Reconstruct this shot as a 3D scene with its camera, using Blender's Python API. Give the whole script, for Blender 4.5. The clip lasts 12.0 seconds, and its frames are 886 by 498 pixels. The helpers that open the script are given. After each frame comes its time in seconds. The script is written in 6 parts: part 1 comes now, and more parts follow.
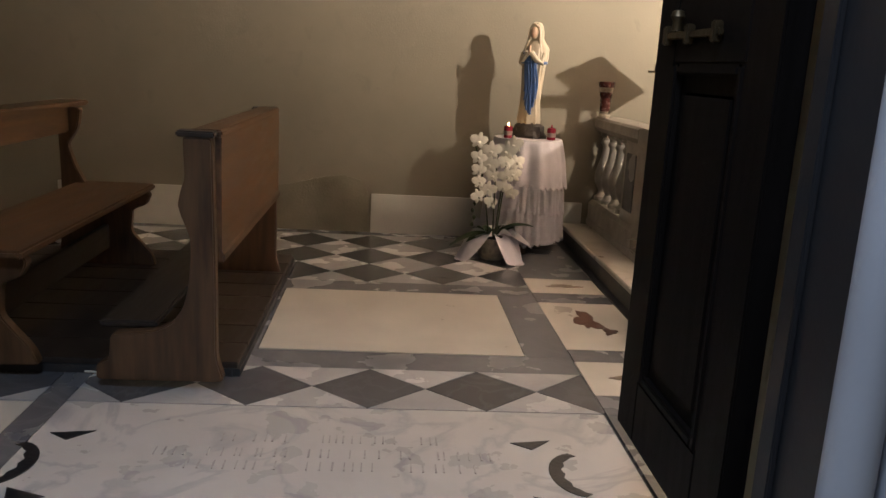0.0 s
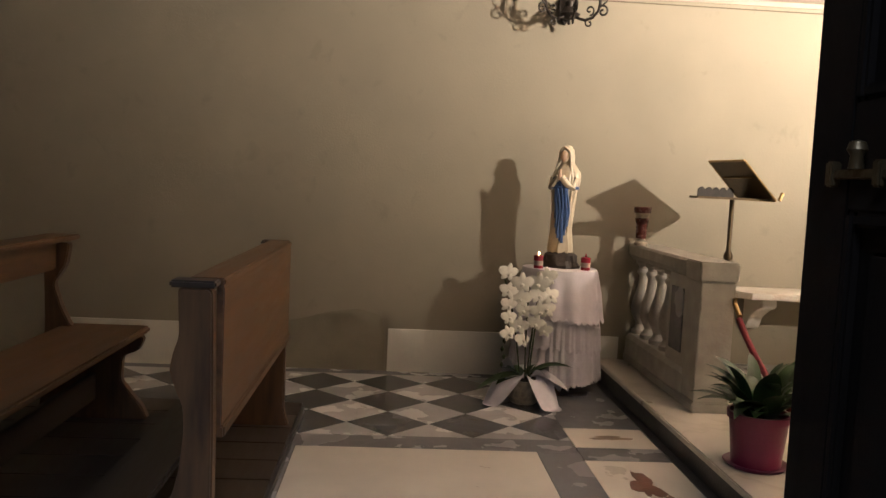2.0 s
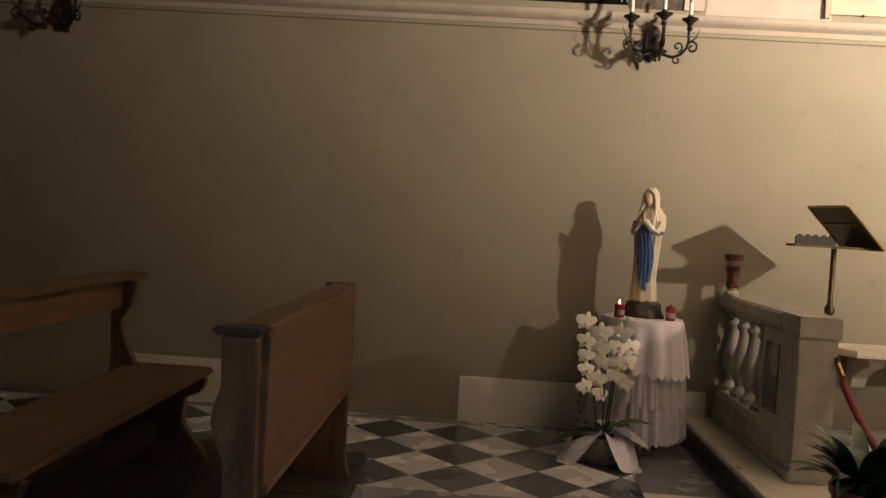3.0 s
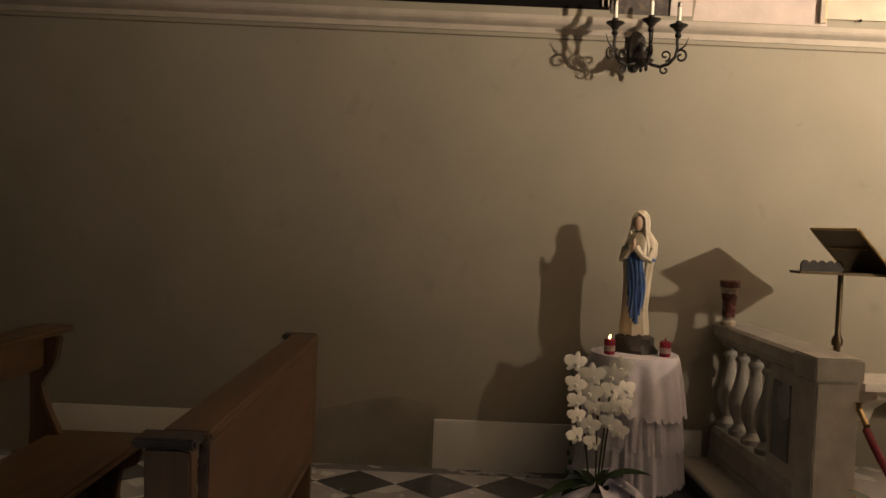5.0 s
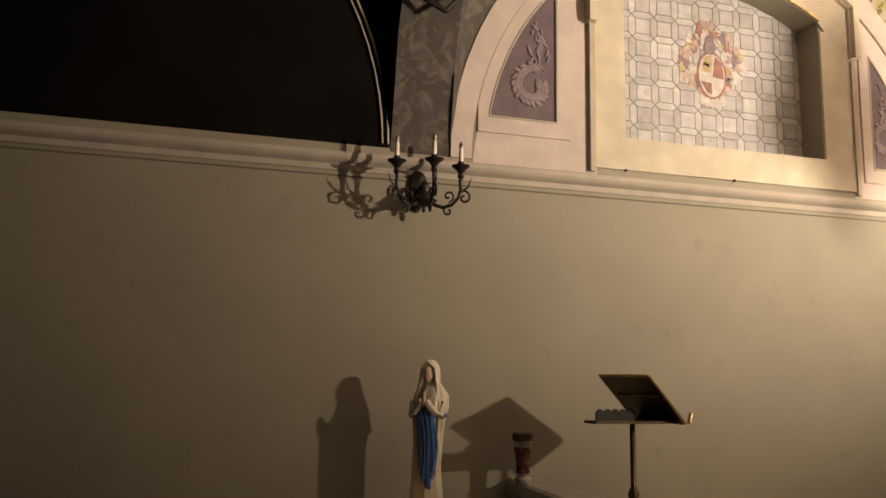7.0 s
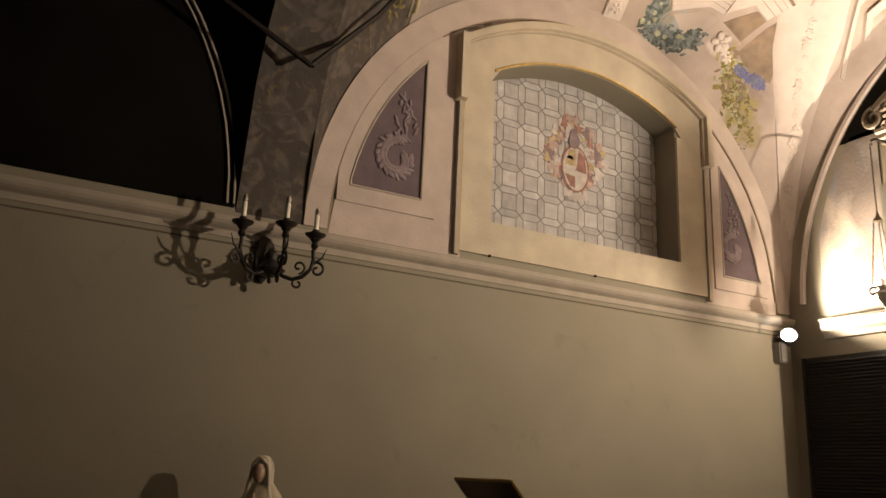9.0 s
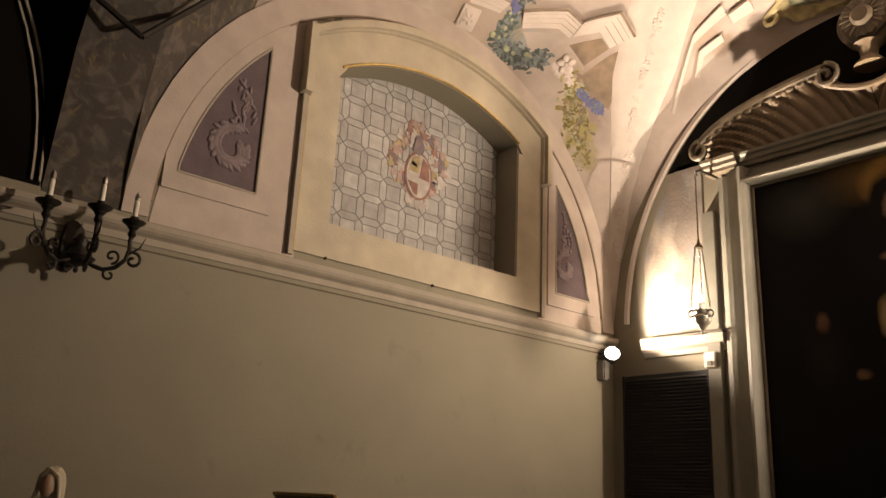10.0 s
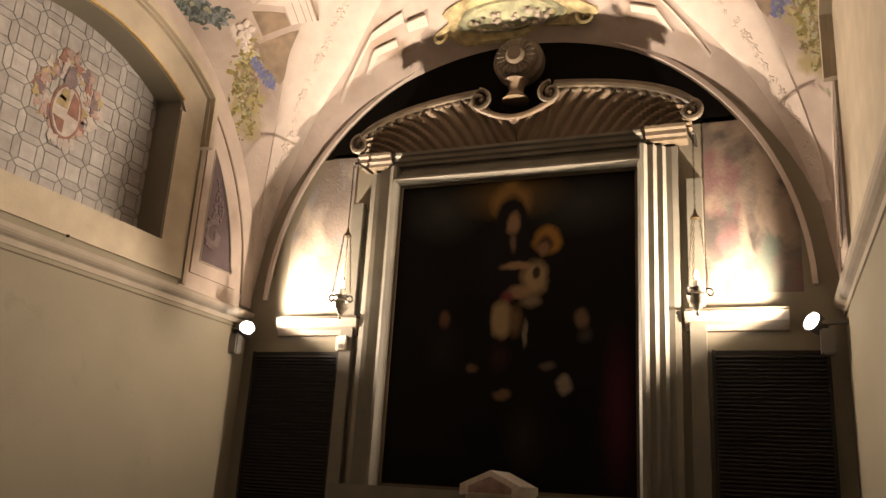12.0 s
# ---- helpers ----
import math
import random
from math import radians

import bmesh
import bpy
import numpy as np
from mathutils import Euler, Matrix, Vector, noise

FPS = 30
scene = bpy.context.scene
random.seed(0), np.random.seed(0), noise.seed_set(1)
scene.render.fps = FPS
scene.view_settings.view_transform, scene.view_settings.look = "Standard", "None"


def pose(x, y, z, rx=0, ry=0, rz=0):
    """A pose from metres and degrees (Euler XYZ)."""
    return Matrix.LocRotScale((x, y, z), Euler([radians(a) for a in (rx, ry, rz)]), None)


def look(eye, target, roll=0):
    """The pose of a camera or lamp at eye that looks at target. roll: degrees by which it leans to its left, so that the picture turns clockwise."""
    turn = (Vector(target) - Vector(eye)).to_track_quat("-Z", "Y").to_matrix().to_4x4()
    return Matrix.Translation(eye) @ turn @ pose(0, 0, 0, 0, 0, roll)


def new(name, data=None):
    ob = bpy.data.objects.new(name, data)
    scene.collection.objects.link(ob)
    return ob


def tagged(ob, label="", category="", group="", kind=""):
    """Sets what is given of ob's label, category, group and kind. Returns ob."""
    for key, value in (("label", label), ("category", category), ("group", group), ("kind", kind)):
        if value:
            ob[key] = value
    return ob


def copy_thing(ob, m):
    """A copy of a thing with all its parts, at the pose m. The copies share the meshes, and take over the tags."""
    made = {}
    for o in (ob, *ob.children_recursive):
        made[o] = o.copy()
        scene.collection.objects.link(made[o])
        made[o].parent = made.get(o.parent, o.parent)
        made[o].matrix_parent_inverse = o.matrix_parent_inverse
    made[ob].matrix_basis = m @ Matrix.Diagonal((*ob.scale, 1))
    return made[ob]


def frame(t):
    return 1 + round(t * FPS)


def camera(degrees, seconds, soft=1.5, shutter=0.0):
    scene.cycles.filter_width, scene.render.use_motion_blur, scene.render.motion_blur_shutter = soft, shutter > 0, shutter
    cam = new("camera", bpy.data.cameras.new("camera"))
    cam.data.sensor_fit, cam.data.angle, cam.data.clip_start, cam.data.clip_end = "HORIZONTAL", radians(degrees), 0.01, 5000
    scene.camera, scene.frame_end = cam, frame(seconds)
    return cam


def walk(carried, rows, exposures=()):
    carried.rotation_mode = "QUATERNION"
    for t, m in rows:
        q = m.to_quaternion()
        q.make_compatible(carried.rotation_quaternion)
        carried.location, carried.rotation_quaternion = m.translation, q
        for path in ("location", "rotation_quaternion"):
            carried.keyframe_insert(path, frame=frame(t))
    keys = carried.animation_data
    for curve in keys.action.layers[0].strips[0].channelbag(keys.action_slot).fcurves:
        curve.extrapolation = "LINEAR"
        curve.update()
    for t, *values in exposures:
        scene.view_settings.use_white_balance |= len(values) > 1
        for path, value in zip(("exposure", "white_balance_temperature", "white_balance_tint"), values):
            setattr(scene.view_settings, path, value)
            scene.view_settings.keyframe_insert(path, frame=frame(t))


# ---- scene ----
cam = camera(56.9, 12.0)
PATH = [
    (0, (0.114, 0.531, 1.296), (0.258, 2.478, 0.861), 3.2),
    (0.5, (0.083, 0.661, 1.299), (0.194, 2.624, 0.935), 3.3),
    (1, (0.034, 0.812, 1.321), (0.12, 2.783, 0.995), 2.8),
    (1.5, (0.0, 0.928, 1.332), (0.147, 2.901, 1.043), 2.6),
    (2, (0.01, 1.081, 1.344), (0.132, 3.071, 1.186), 2.7),
    (2.5, (0.066, 1.218, 1.351), (0.041, 3.216, 1.264), 2.7),
    (3, (0.09, 1.29, 1.361), (-0.003, 3.287, 1.289), 3.5),
    (3.5, (0.079, 1.425, 1.365), (0.042, 3.423, 1.294), 3.5),
    (5.5, (-0.019, 1.942, 1.538), (0.027, 3.941, 1.489), 1.4),
    (6, (-0.033, 2.088, 1.538), (0.202, 4.074, 1.586), 2.0),
    (6.5, (-0.065, 2.204, 1.555), (0.348, 4.153, 1.729), 1.7),
    (8.5, (0.02, 2.725, 1.618), (0.893, 4.444, 2.15), 1.1),
    (9, (0.015, 2.815, 1.588), (0.93, 4.512, 2.121), 2.5),
    (9.5, (0.065, 2.887, 1.603), (1.113, 4.497, 2.16), 2.3),
    (10, (0.106, 2.976, 1.597), (1.344, 4.437, 2.174), 2.7),
    (10.5, (0.068, 3.051, 1.608), (1.526, 4.275, 2.223), 1.7),
    (11, (0.013, 3.06, 1.615), (1.597, 4.113, 2.231), 2.2),
    (11.5, (-0.023, 3.084, 1.62), (1.662, 3.987, 2.209), 3.0),
    (12, (-0.055, 3.167, 1.616), (1.725, 3.888, 2.174), 3.5),
]
walk(cam, [(t, look(eye, target, roll)) for t, eye, target, roll in PATH],
     exposures=[(0, 1.1, 5950, 10), (1.5, 1.15, 5850, 10), (2.5, 0.70, 6150, 10), (3.5, 0.27, 6350, 10), (5.5, 0.02, 6450, 10), (6.5, -0.25, 6450, 10),
                (8.5, -1.2, 6500, 10), (9.5, -1.35, 6600, 11), (11, -1.5, 6700, 12), (12, -1.45, 6700, 13)])
# ---- light and world ----
NW, EW, SW, WW = 6.84, 5.13, 2.72, -4.6
world = bpy.data.worlds.new("sky")
scene.world = world
world.use_nodes = True
wn = world.node_tree
sky = wn.nodes.new("ShaderNodeTexSky")
sky.sky_type, sky.sun_disc, sky.sun_elevation, sky.sun_rotation = "NISHITA", False, radians(35), radians(200)
wn.links.new(sky.outputs[0], wn.nodes["Background"].inputs[0])
wn.nodes["Background"].inputs[1].default_value = 0.03


def lamp(name, kind, energy, colour, m, **kw):
    d = bpy.data.lights.new(name, kind)
    d.energy, d.color = energy, colour
    for k, v in kw.items():
        setattr(d, k, v)
    ob = new(name, d)
    ob.matrix_world = m
    return ob


WARM = (1.0, 0.805, 0.61)
# each floodlight throws one broad beam across the chapel and up into the vault
for eye, out in (((4.94, 2.945, 2.68), (4.34, 4.585, 3.64)), ((4.94, 6.695, 2.69), (4.34, 5.055, 3.65))):
    lamp("flood_beam", "SPOT", 2300, WARM, look(eye, out), spot_size=radians(126), spot_blend=1.0, shadow_soft_size=0.03)
# added cool area lamp standing in for daylight behind the doorway; no fixture
lamp("lobby_daylight_fill", "AREA", 27, (0.72, 0.84, 1.0), look((-0.15, 0.75, 3.3), (0.0, 1.6, 0.0)), shape="RECTANGLE", size=0.7, size_y=0.4)

# ---- materials ----


def principled(name, colour, rough=0.6, metal=0.0, var=0.15, scale=6.0, bump=0.15, fine=60.0, second=None, spec=0.5, coords="Object", stretch=(1, 1, 1), per_object=0.0, blotch=1.4):
    """Base colour varied at two scales, with fine relief."""
    m = bpy.data.materials.new(name)
    m.use_nodes = True
    t = m.node_tree
    N, L = t.nodes, t.links
    b = N["Principled BSDF"]
    b.inputs["Roughness"].default_value, b.inputs["Metallic"].default_value = rough, metal
    b.inputs["Specular IOR Level"].default_value = spec
    tc, mp = N.new("ShaderNodeTexCoord"), N.new("ShaderNodeMapping")
    mp.inputs["Scale"].default_value = stretch
    L.new(tc.outputs[coords], mp.inputs["Vector"])
    n1, n2 = N.new("ShaderNodeTexNoise"), N.new("ShaderNodeTexNoise")
    n1.inputs["Scale"].default_value, n1.inputs["Detail"].default_value = scale, 6
    n2.inputs["Scale"].default_value, n2.inputs["Detail"].default_value = fine, 3
    n3 = N.new("ShaderNodeTexNoise")
    n3.inputs["Scale"].default_value, n3.inputs["Detail"].default_value = blotch, 4
    for n in (n1, n2, n3):
        L.new(mp.outputs[0], n.inputs["Vector"])
    ramp = N.new("ShaderNodeValToRGB")
    c = Vector(colour)
    s = Vector(second) if second else c * (1 - 2 * var)
    ramp.color_ramp.elements[0].position, ramp.color_ramp.elements[1].position = 0.32, 0.68
    ramp.color_ramp.elements[0].color = (*s, 1)
    ramp.color_ramp.elements[1].color = (*(c * (1 + var * 0.5)), 1)
    mix = N.new("ShaderNodeMix")
    mix.data_type = "FLOAT"
    mix.inputs[0].default_value = 0.45
    L.new(n1.outputs[0], mix.inputs[2])
    L.new(n3.outputs[0], mix.inputs[3])
    L.new(mix.outputs[0], ramp.inputs[0])
    out = ramp.outputs[0]
    if per_object:
        oi, hsv, mr = N.new("ShaderNodeObjectInfo"), N.new("ShaderNodeHueSaturation"), N.new("ShaderNodeMapRange")
        mr.inputs[3].default_value, mr.inputs[4].default_value = 1 - per_object, 1 + per_object
        L.new(oi.outputs["Random"], mr.inputs[0])
        L.new(mr.outputs[0], hsv.inputs["Value"])
        L.new(out, hsv.inputs["Color"])
        out = hsv.outputs[0]
    L.new(out, b.inputs["Base Color"])
    rr = N.new("ShaderNodeMapRange")
    rr.inputs[3].default_value, rr.inputs[4].default_value = max(0.02, rough - 0.1), min(1, rough + 0.12)
    L.new(n1.outputs[0], rr.inputs[0])
    L.new(rr.outputs[0], b.inputs["Roughness"])
    if bump:
        bp = N.new("ShaderNodeBump")
        bp.inputs["Strength"].default_value, bp.inputs["Distance"].default_value = bump, 0.01
        ad = N.new("ShaderNodeMath")
        L.new(n2.outputs[0], ad.inputs[0])
        L.new(n1.outputs[0], ad.inputs[1])
        L.new(ad.outputs[0], bp.inputs["Height"])
        L.new(bp.outputs[0], b.inputs["Normal"])
    return m


def glow(name, colour, strength):
    m = bpy.data.materials.new(name)
    m.use_nodes = True
    b = m.node_tree.nodes["Principled BSDF"]
    b.inputs["Base Color"].default_value = (*colour, 1)
    b.inputs["Emission Color"].default_value = (*colour, 1)
    b.inputs["Emission Strength"].default_value = strength
    return m


def veined(name, base, vein, rough=0.25, scale=2.2, amount=0.5, per_object=0.1):
    """Polished marble with wandering veins and cloudy stains."""
    m = principled(name, base, rough, var=0.1, scale=3.5, bump=0.03, per_object=per_object, coords="Object")
    t = m.node_tree
    N, L = t.nodes, t.links
    b = N["Principled BSDF"]
    src = b.inputs["Base Color"].links[0].from_socket
    tc, nz, mx, wv, rp = N.new("ShaderNodeNewGeometry"), N.new("ShaderNodeTexNoise"), N.new("ShaderNodeMix"), N.new("ShaderNodeTexNoise"), N.new("ShaderNodeValToRGB")
    mx.data_type = "RGBA"
    nz.inputs["Scale"].default_value, nz.inputs["Detail"].default_value = scale, 9
    nz.inputs["Distortion"].default_value = 1.6
    L.new(tc.outputs["Position"], nz.inputs["Vector"])
    e = rp.color_ramp.elements
    e.new(0.5)
    for i, (p, c) in enumerate(((0.455, 0.0), (0.5, amount), (0.545, 0.0))):
        e[i].position, e[i].color = p, (c, c, c, 1)
    L.new(nz.outputs[0], rp.inputs[0])
    L.new(rp.outputs[0], mx.inputs[0])
    L.new(src, mx.inputs[6])
    mx.inputs[7].default_value = (*vein, 1)
    L.new(mx.outputs[2], b.inputs["Base Color"])
    return m


def soft_spots(m, spots, wander=0.12, scale=7.0):
    """Paints soft-edged, uneven patches: centre, radii, colour, amount, softness."""
    t = m.node_tree
    N, L = t.nodes, t.links
    b = N["Principled BSDF"]
    src = b.inputs["Base Color"].links[0].from_socket
    pos, nz, dis = N.new("ShaderNodeNewGeometry"), N.new("ShaderNodeTexNoise"), N.new("ShaderNodeVectorMath")
    nz.inputs["Scale"].default_value, nz.inputs["Detail"].default_value = scale, 5
    dis.operation = "MULTIPLY_ADD"
    L.new(pos.outputs["Position"], nz.inputs["Vector"])
    L.new(nz.outputs["Color"], dis.inputs[0])
    dis.inputs[1].default_value = (wander, wander, wander)
    L.new(pos.outputs["Position"], dis.inputs[2])
    for c, r, col, amt, soft in spots:
        mp, ln = N.new("ShaderNodeMapping"), N.new("ShaderNodeVectorMath")
        mp.inputs["Scale"].default_value = [1 / k for k in r]
        mp.inputs["Location"].default_value = [-(q + wander / 2) / k for q, k in zip(c, r)]
        L.new(dis.outputs[0], mp.inputs["Vector"])
        ln.operation = "LENGTH"
        L.new(mp.outputs[0], ln.inputs[0])
        mr = N.new("ShaderNodeMapRange")
        mr.inputs[1].default_value, mr.inputs[2].default_value = 1 - soft, 1 + soft * 0.3
        mr.inputs[3].default_value, mr.inputs[4].default_value = amt, 0
        L.new(ln.outputs["Value"], mr.inputs[0])
        mx = N.new("ShaderNodeMix")
        mx.data_type = "RGBA"
        L.new(mr.outputs[0], mx.inputs[0])
        L.new(src, mx.inputs[6])
        mx.inputs[7].default_value = (*col, 1)
        src = mx.outputs[2]
    L.new(src, b.inputs["Base Color"])
    return m


def mottle(m, colour, scale, lo, hi, amount, seed, twist=1.5):
    """Leafy, broken patches of a second paint."""
    t = m.node_tree
    N, L = t.nodes, t.links
    b = N["Principled BSDF"]
    src = b.inputs["Base Color"].links[0].from_socket
    geo, mp, nz, mr, mx = N.new("ShaderNodeNewGeometry"), N.new("ShaderNodeMapping"), N.new("ShaderNodeTexNoise"), N.new("ShaderNodeMapRange"), N.new("ShaderNodeMix")
    mp.inputs["Location"].default_value = (seed * 3.7, seed * 1.3, seed * 5.1)
    nz.inputs["Scale"].default_value, nz.inputs["Detail"].default_value, nz.inputs["Distortion"].default_value = scale, 5, twist
    L.new(geo.outputs["Position"], mp.inputs["Vector"])
    L.new(mp.outputs[0], nz.inputs["Vector"])
    mr.inputs[1].default_value, mr.inputs[2].default_value, mr.inputs[4].default_value = lo, hi, amount
    L.new(nz.outputs[0], mr.inputs[0])
    mx.data_type = "RGBA"
    L.new(mr.outputs[0], mx.inputs[0])
    L.new(src, mx.inputs[6])
    mx.inputs[7].default_value = (*colour, 1)
    L.new(mx.outputs[2], b.inputs["Base Color"])
    return m


M = {}
M["plaster"] = principled("wall_plaster", (0.228, 0.204, 0.152), 0.85, var=0.06, scale=2.0, bump=0.12, fine=90)
M["damp"] = principled("damp_plaster", (0.20, 0.18, 0.13), 0.9, var=0.14, scale=5, bump=0.3)
M["cream"] = principled("cream_stucco", (0.335, 0.29, 0.235), 0.8, var=0.12, scale=7, bump=0.15)
M["rose"] = principled("rose_stucco", (0.43, 0.36, 0.315), 0.8, var=0.12, scale=6, bump=0.15)
M["buff"] = principled("buff_stucco", (0.43, 0.375, 0.285), 0.8, var=0.12, scale=6, bump=0.15)
M["vault"] = principled("vault_plaster", (0.47, 0.395, 0.35), 0.85, var=0.14, scale=5, bump=0.2)
M["rib"] = principled("white_stucco", (0.56, 0.49, 0.44), 0.8, var=0.1, scale=9, bump=0.2)
M["violet"] = principled("violet_fresco", (0.112, 0.082, 0.092), 0.85, var=0.2, scale=9, bump=0.15)
M["stucco_grey"] = principled("grey_stucco", (0.185, 0.142, 0.152), 0.8, var=0.25, scale=20, bump=0.3)
M["gold"] = principled("gilding", (0.44, 0.31, 0.12), 0.38, 0.8, var=0.3, scale=25, bump=0.2)
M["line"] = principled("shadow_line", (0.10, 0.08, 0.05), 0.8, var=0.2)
# near-black fresco: shade over the pews and behind the pediment, as colour
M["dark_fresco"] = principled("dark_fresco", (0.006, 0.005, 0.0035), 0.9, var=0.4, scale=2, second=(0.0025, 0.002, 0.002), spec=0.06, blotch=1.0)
M["skirting"] = principled("skirting_stone", (0.55, 0.53, 0.47), 0.55, var=0.08, scale=4, bump=0.08)
M["tile_dark"] = veined("dark_marble", (0.075, 0.075, 0.08), (0.13, 0.13, 0.14), 0.22, 3, 0.3, 0.25)
M["tile_light"] = veined("light_marble", (0.42, 0.41, 0.40), (0.30, 0.295, 0.29), 0.25, 3, 0.3, 0.15)
M["tile_grey"] = veined("grey_marble", (0.14, 0.14, 0.145), (0.19, 0.19, 0.20), 0.25, 3, 0.3, 0.15)
M["slab"] = principled("white_marble_slab", (0.54, 0.505, 0.435), 0.3, var=0.13, scale=3.0, bump=0.02, blotch=1.1, per_object=0.04)
M["slab_vein"] = veined("veined_marble_slab", (0.49, 0.475, 0.45), (0.22, 0.22, 0.24), 0.28, 1.9, 0.5, 0.0)
M["red_inlay"] = principled("red_inlay", (0.15, 0.065, 0.045), 0.35, var=0.3, scale=20)
M["black_inlay"] = principled("black_inlay", (0.02, 0.02, 0.022), 0.35, var=0.2)
M["letter"] = principled("worn_letter", (0.44, 0.42, 0.39), 0.5, var=0.3, scale=40)
M["grout"] = principled("grout", (0.12, 0.11, 0.10), 0.9)
M["wood"] = principled("pew_wood", (0.115, 0.060, 0.024), 0.45, var=0.3, scale=4, bump=0.12, stretch=(9, 1, 9), second=(0.036, 0.016, 0.007))
M["wood_up"] = principled("pew_wood_upright", (0.105, 0.055, 0.023), 0.45, var=0.3, scale=4, bump=0.12, stretch=(9, 9, 1), second=(0.036, 0.016, 0.007))
M["wood_dark"] = principled("platform_wood", (0.034, 0.022, 0.015), 0.5, var=0.3, scale=4, bump=0.15, stretch=(9, 1, 9))
M["door_wood"] = principled("door_wood", (0.006, 0.0045, 0.004), 0.6, var=0.3, scale=4, bump=0.12, stretch=(9, 9, 1), spec=0.08)
# one grey frame paint in two copies: daylit front and unlit reveal
M["jamb"] = principled("lit_jamb_paint", (0.40, 0.41, 0.46), 0.5, var=0.12, scale=3, bump=0.05)
M["jamb_dark"] = principled("shaded_jamb_paint", (0.015, 0.0155, 0.019), 0.5, var=0.2, scale=3, bump=0.05)
M["stone"] = principled("balustrade_stone", (0.37, 0.345, 0.30), 0.6, var=0.2, scale=9, bump=0.25)
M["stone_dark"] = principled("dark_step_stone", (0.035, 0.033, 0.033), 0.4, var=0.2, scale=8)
M["step_top"] = veined("step_marble", (0.52, 0.48, 0.41), (0.3, 0.26, 0.2), 0.3, 2, 0.4, 0.05)
M["brass"] = principled("brass", (0.34, 0.23, 0.10), 0.33, 0.9, var=0.2, scale=30, bump=0.03)
M["brass_dark"] = principled("tarnished_brass", (0.10, 0.07, 0.035), 0.4, 0.7, var=0.3, scale=20)
M["iron"] = principled("wrought_iron", (0.025, 0.02, 0.016), 0.5, 0.5, var=0.3, scale=25)
M["grille"] = principled("grille_black", (0.010, 0.0085, 0.007), 0.75, var=0.2, scale=20)
M["lace"] = principled("lace_cloth", (0.66, 0.62, 0.67), 0.9, var=0.08, scale=30, bump=0.5, fine=160)
M["cloth"] = principled("white_cloth", (0.62, 0.585, 0.63), 0.9, var=0.06, scale=20, bump=0.3, fine=200)
M["robe"] = principled("painted_robe", (0.56, 0.49, 0.36), 0.4, var=0.12, scale=15, bump=0.1)
M["sash"] = principled("painted_blue", (0.06, 0.12, 0.29), 0.35, var=0.2, scale=15)
M["skin"] = principled("painted_plaster", (0.48, 0.32, 0.22), 0.45, var=0.1, scale=15)
M["rock"] = principled("painted_rock", (0.05, 0.042, 0.035), 0.6, var=0.4, scale=12, bump=0.5)
M["red_glass"] = principled("red_glass", (0.17, 0.015, 0.02), 0.15, var=0.2, scale=40)
M["vase_red"] = principled("vase_red", (0.075, 0.02, 0.015), 0.25, var=0.3, scale=30)
M["votive"] = principled("votive_glass", (0.30, 0.03, 0.05), 0.2, var=0.2, scale=30)
M["flame"] = glow("candle_flame", (1.0, 0.55, 0.2), 14)
M["wax"] = principled("wax", (0.7, 0.65, 0.55), 0.5, var=0.05)
M["petal"] = principled("orchid_petal", (0.80, 0.78, 0.70), 0.6, var=0.06, scale=30, bump=0.05)
M["stem"] = principled("orchid_stem", (0.05, 0.07, 0.02), 0.5, var=0.3)
M["leaf"] = principled("plant_leaf", (0.020, 0.050, 0.012), 0.45, var=0.35, scale=10, per_object=0.3)
M["pot_magenta"] = principled("magenta_pot", (0.16, 0.012, 0.05), 0.35, var=0.12)
M["pot_pattern"] = principled("patterned_pot", (0.30, 0.25, 0.18), 0.45, var=0.4, scale=30, second=(0.06, 0.05, 0.04))
M["rope"] = principled("red_velvet", (0.16, 0.012, 0.018), 0.8, var=0.3, scale=40)
M["housing"] = principled("lamp_housing", (0.20, 0.19, 0.18), 0.4, 0.3)
M["white_plastic"] = principled("white_plastic", (0.62, 0.58, 0.50), 0.5, var=0.05)
M["bulb"] = glow("lamp_face", (1.0, 0.95, 0.86), 120)
M["silver"] = principled("tarnished_silver", (0.45, 0.42, 0.36), 0.3, 0.9, var=0.3, scale=40)
M["frame_stone"] = principled("grey_frame_stone", (0.19, 0.178, 0.145), 0.45, var=0.15, scale=6, bump=0.08)
M["marble_alt"] = veined("altar_marble", (0.62, 0.58, 0.52), (0.4, 0.3, 0.25), 0.35, 4, 0.5, 0.0)
M["shell"] = principled("shell_stone", (0.18, 0.128, 0.08), 0.6, var=0.2, scale=8, bump=0.3)
M["rim_stone"] = principled("brown_rim_stone", (0.13, 0.10, 0.065), 0.55, var=0.25, scale=10, bump=0.2)
M["wreath_green"] = principled("wreath_green", (0.10, 0.125, 0.11), 0.85, var=0.4, scale=30)
M["wreath_grey"] = principled("wreath_grey", (0.20, 0.225, 0.23), 0.85, var=0.4, scale=30)
M["olive"] = principled("olive_fresco", (0.24, 0.20, 0.06), 0.85, var=0.4, scale=25)
M["fold_brown"] = principled("painted_moulding_shade", (0.25, 0.185, 0.13), 0.85, var=0.25, scale=15)
M["gilt_stucco"] = principled("faded_gilt_stucco", (0.50, 0.42, 0.22), 0.7, var=0.35, scale=16, bump=0.3)
M["sage"] = principled("sage_fresco", (0.38, 0.39, 0.25), 0.8, var=0.35, scale=14, bump=0.25)
M["ochre"] = principled("ochre_fresco", (0.42, 0.35, 0.18), 0.8, var=0.35, scale=14, bump=0.3)
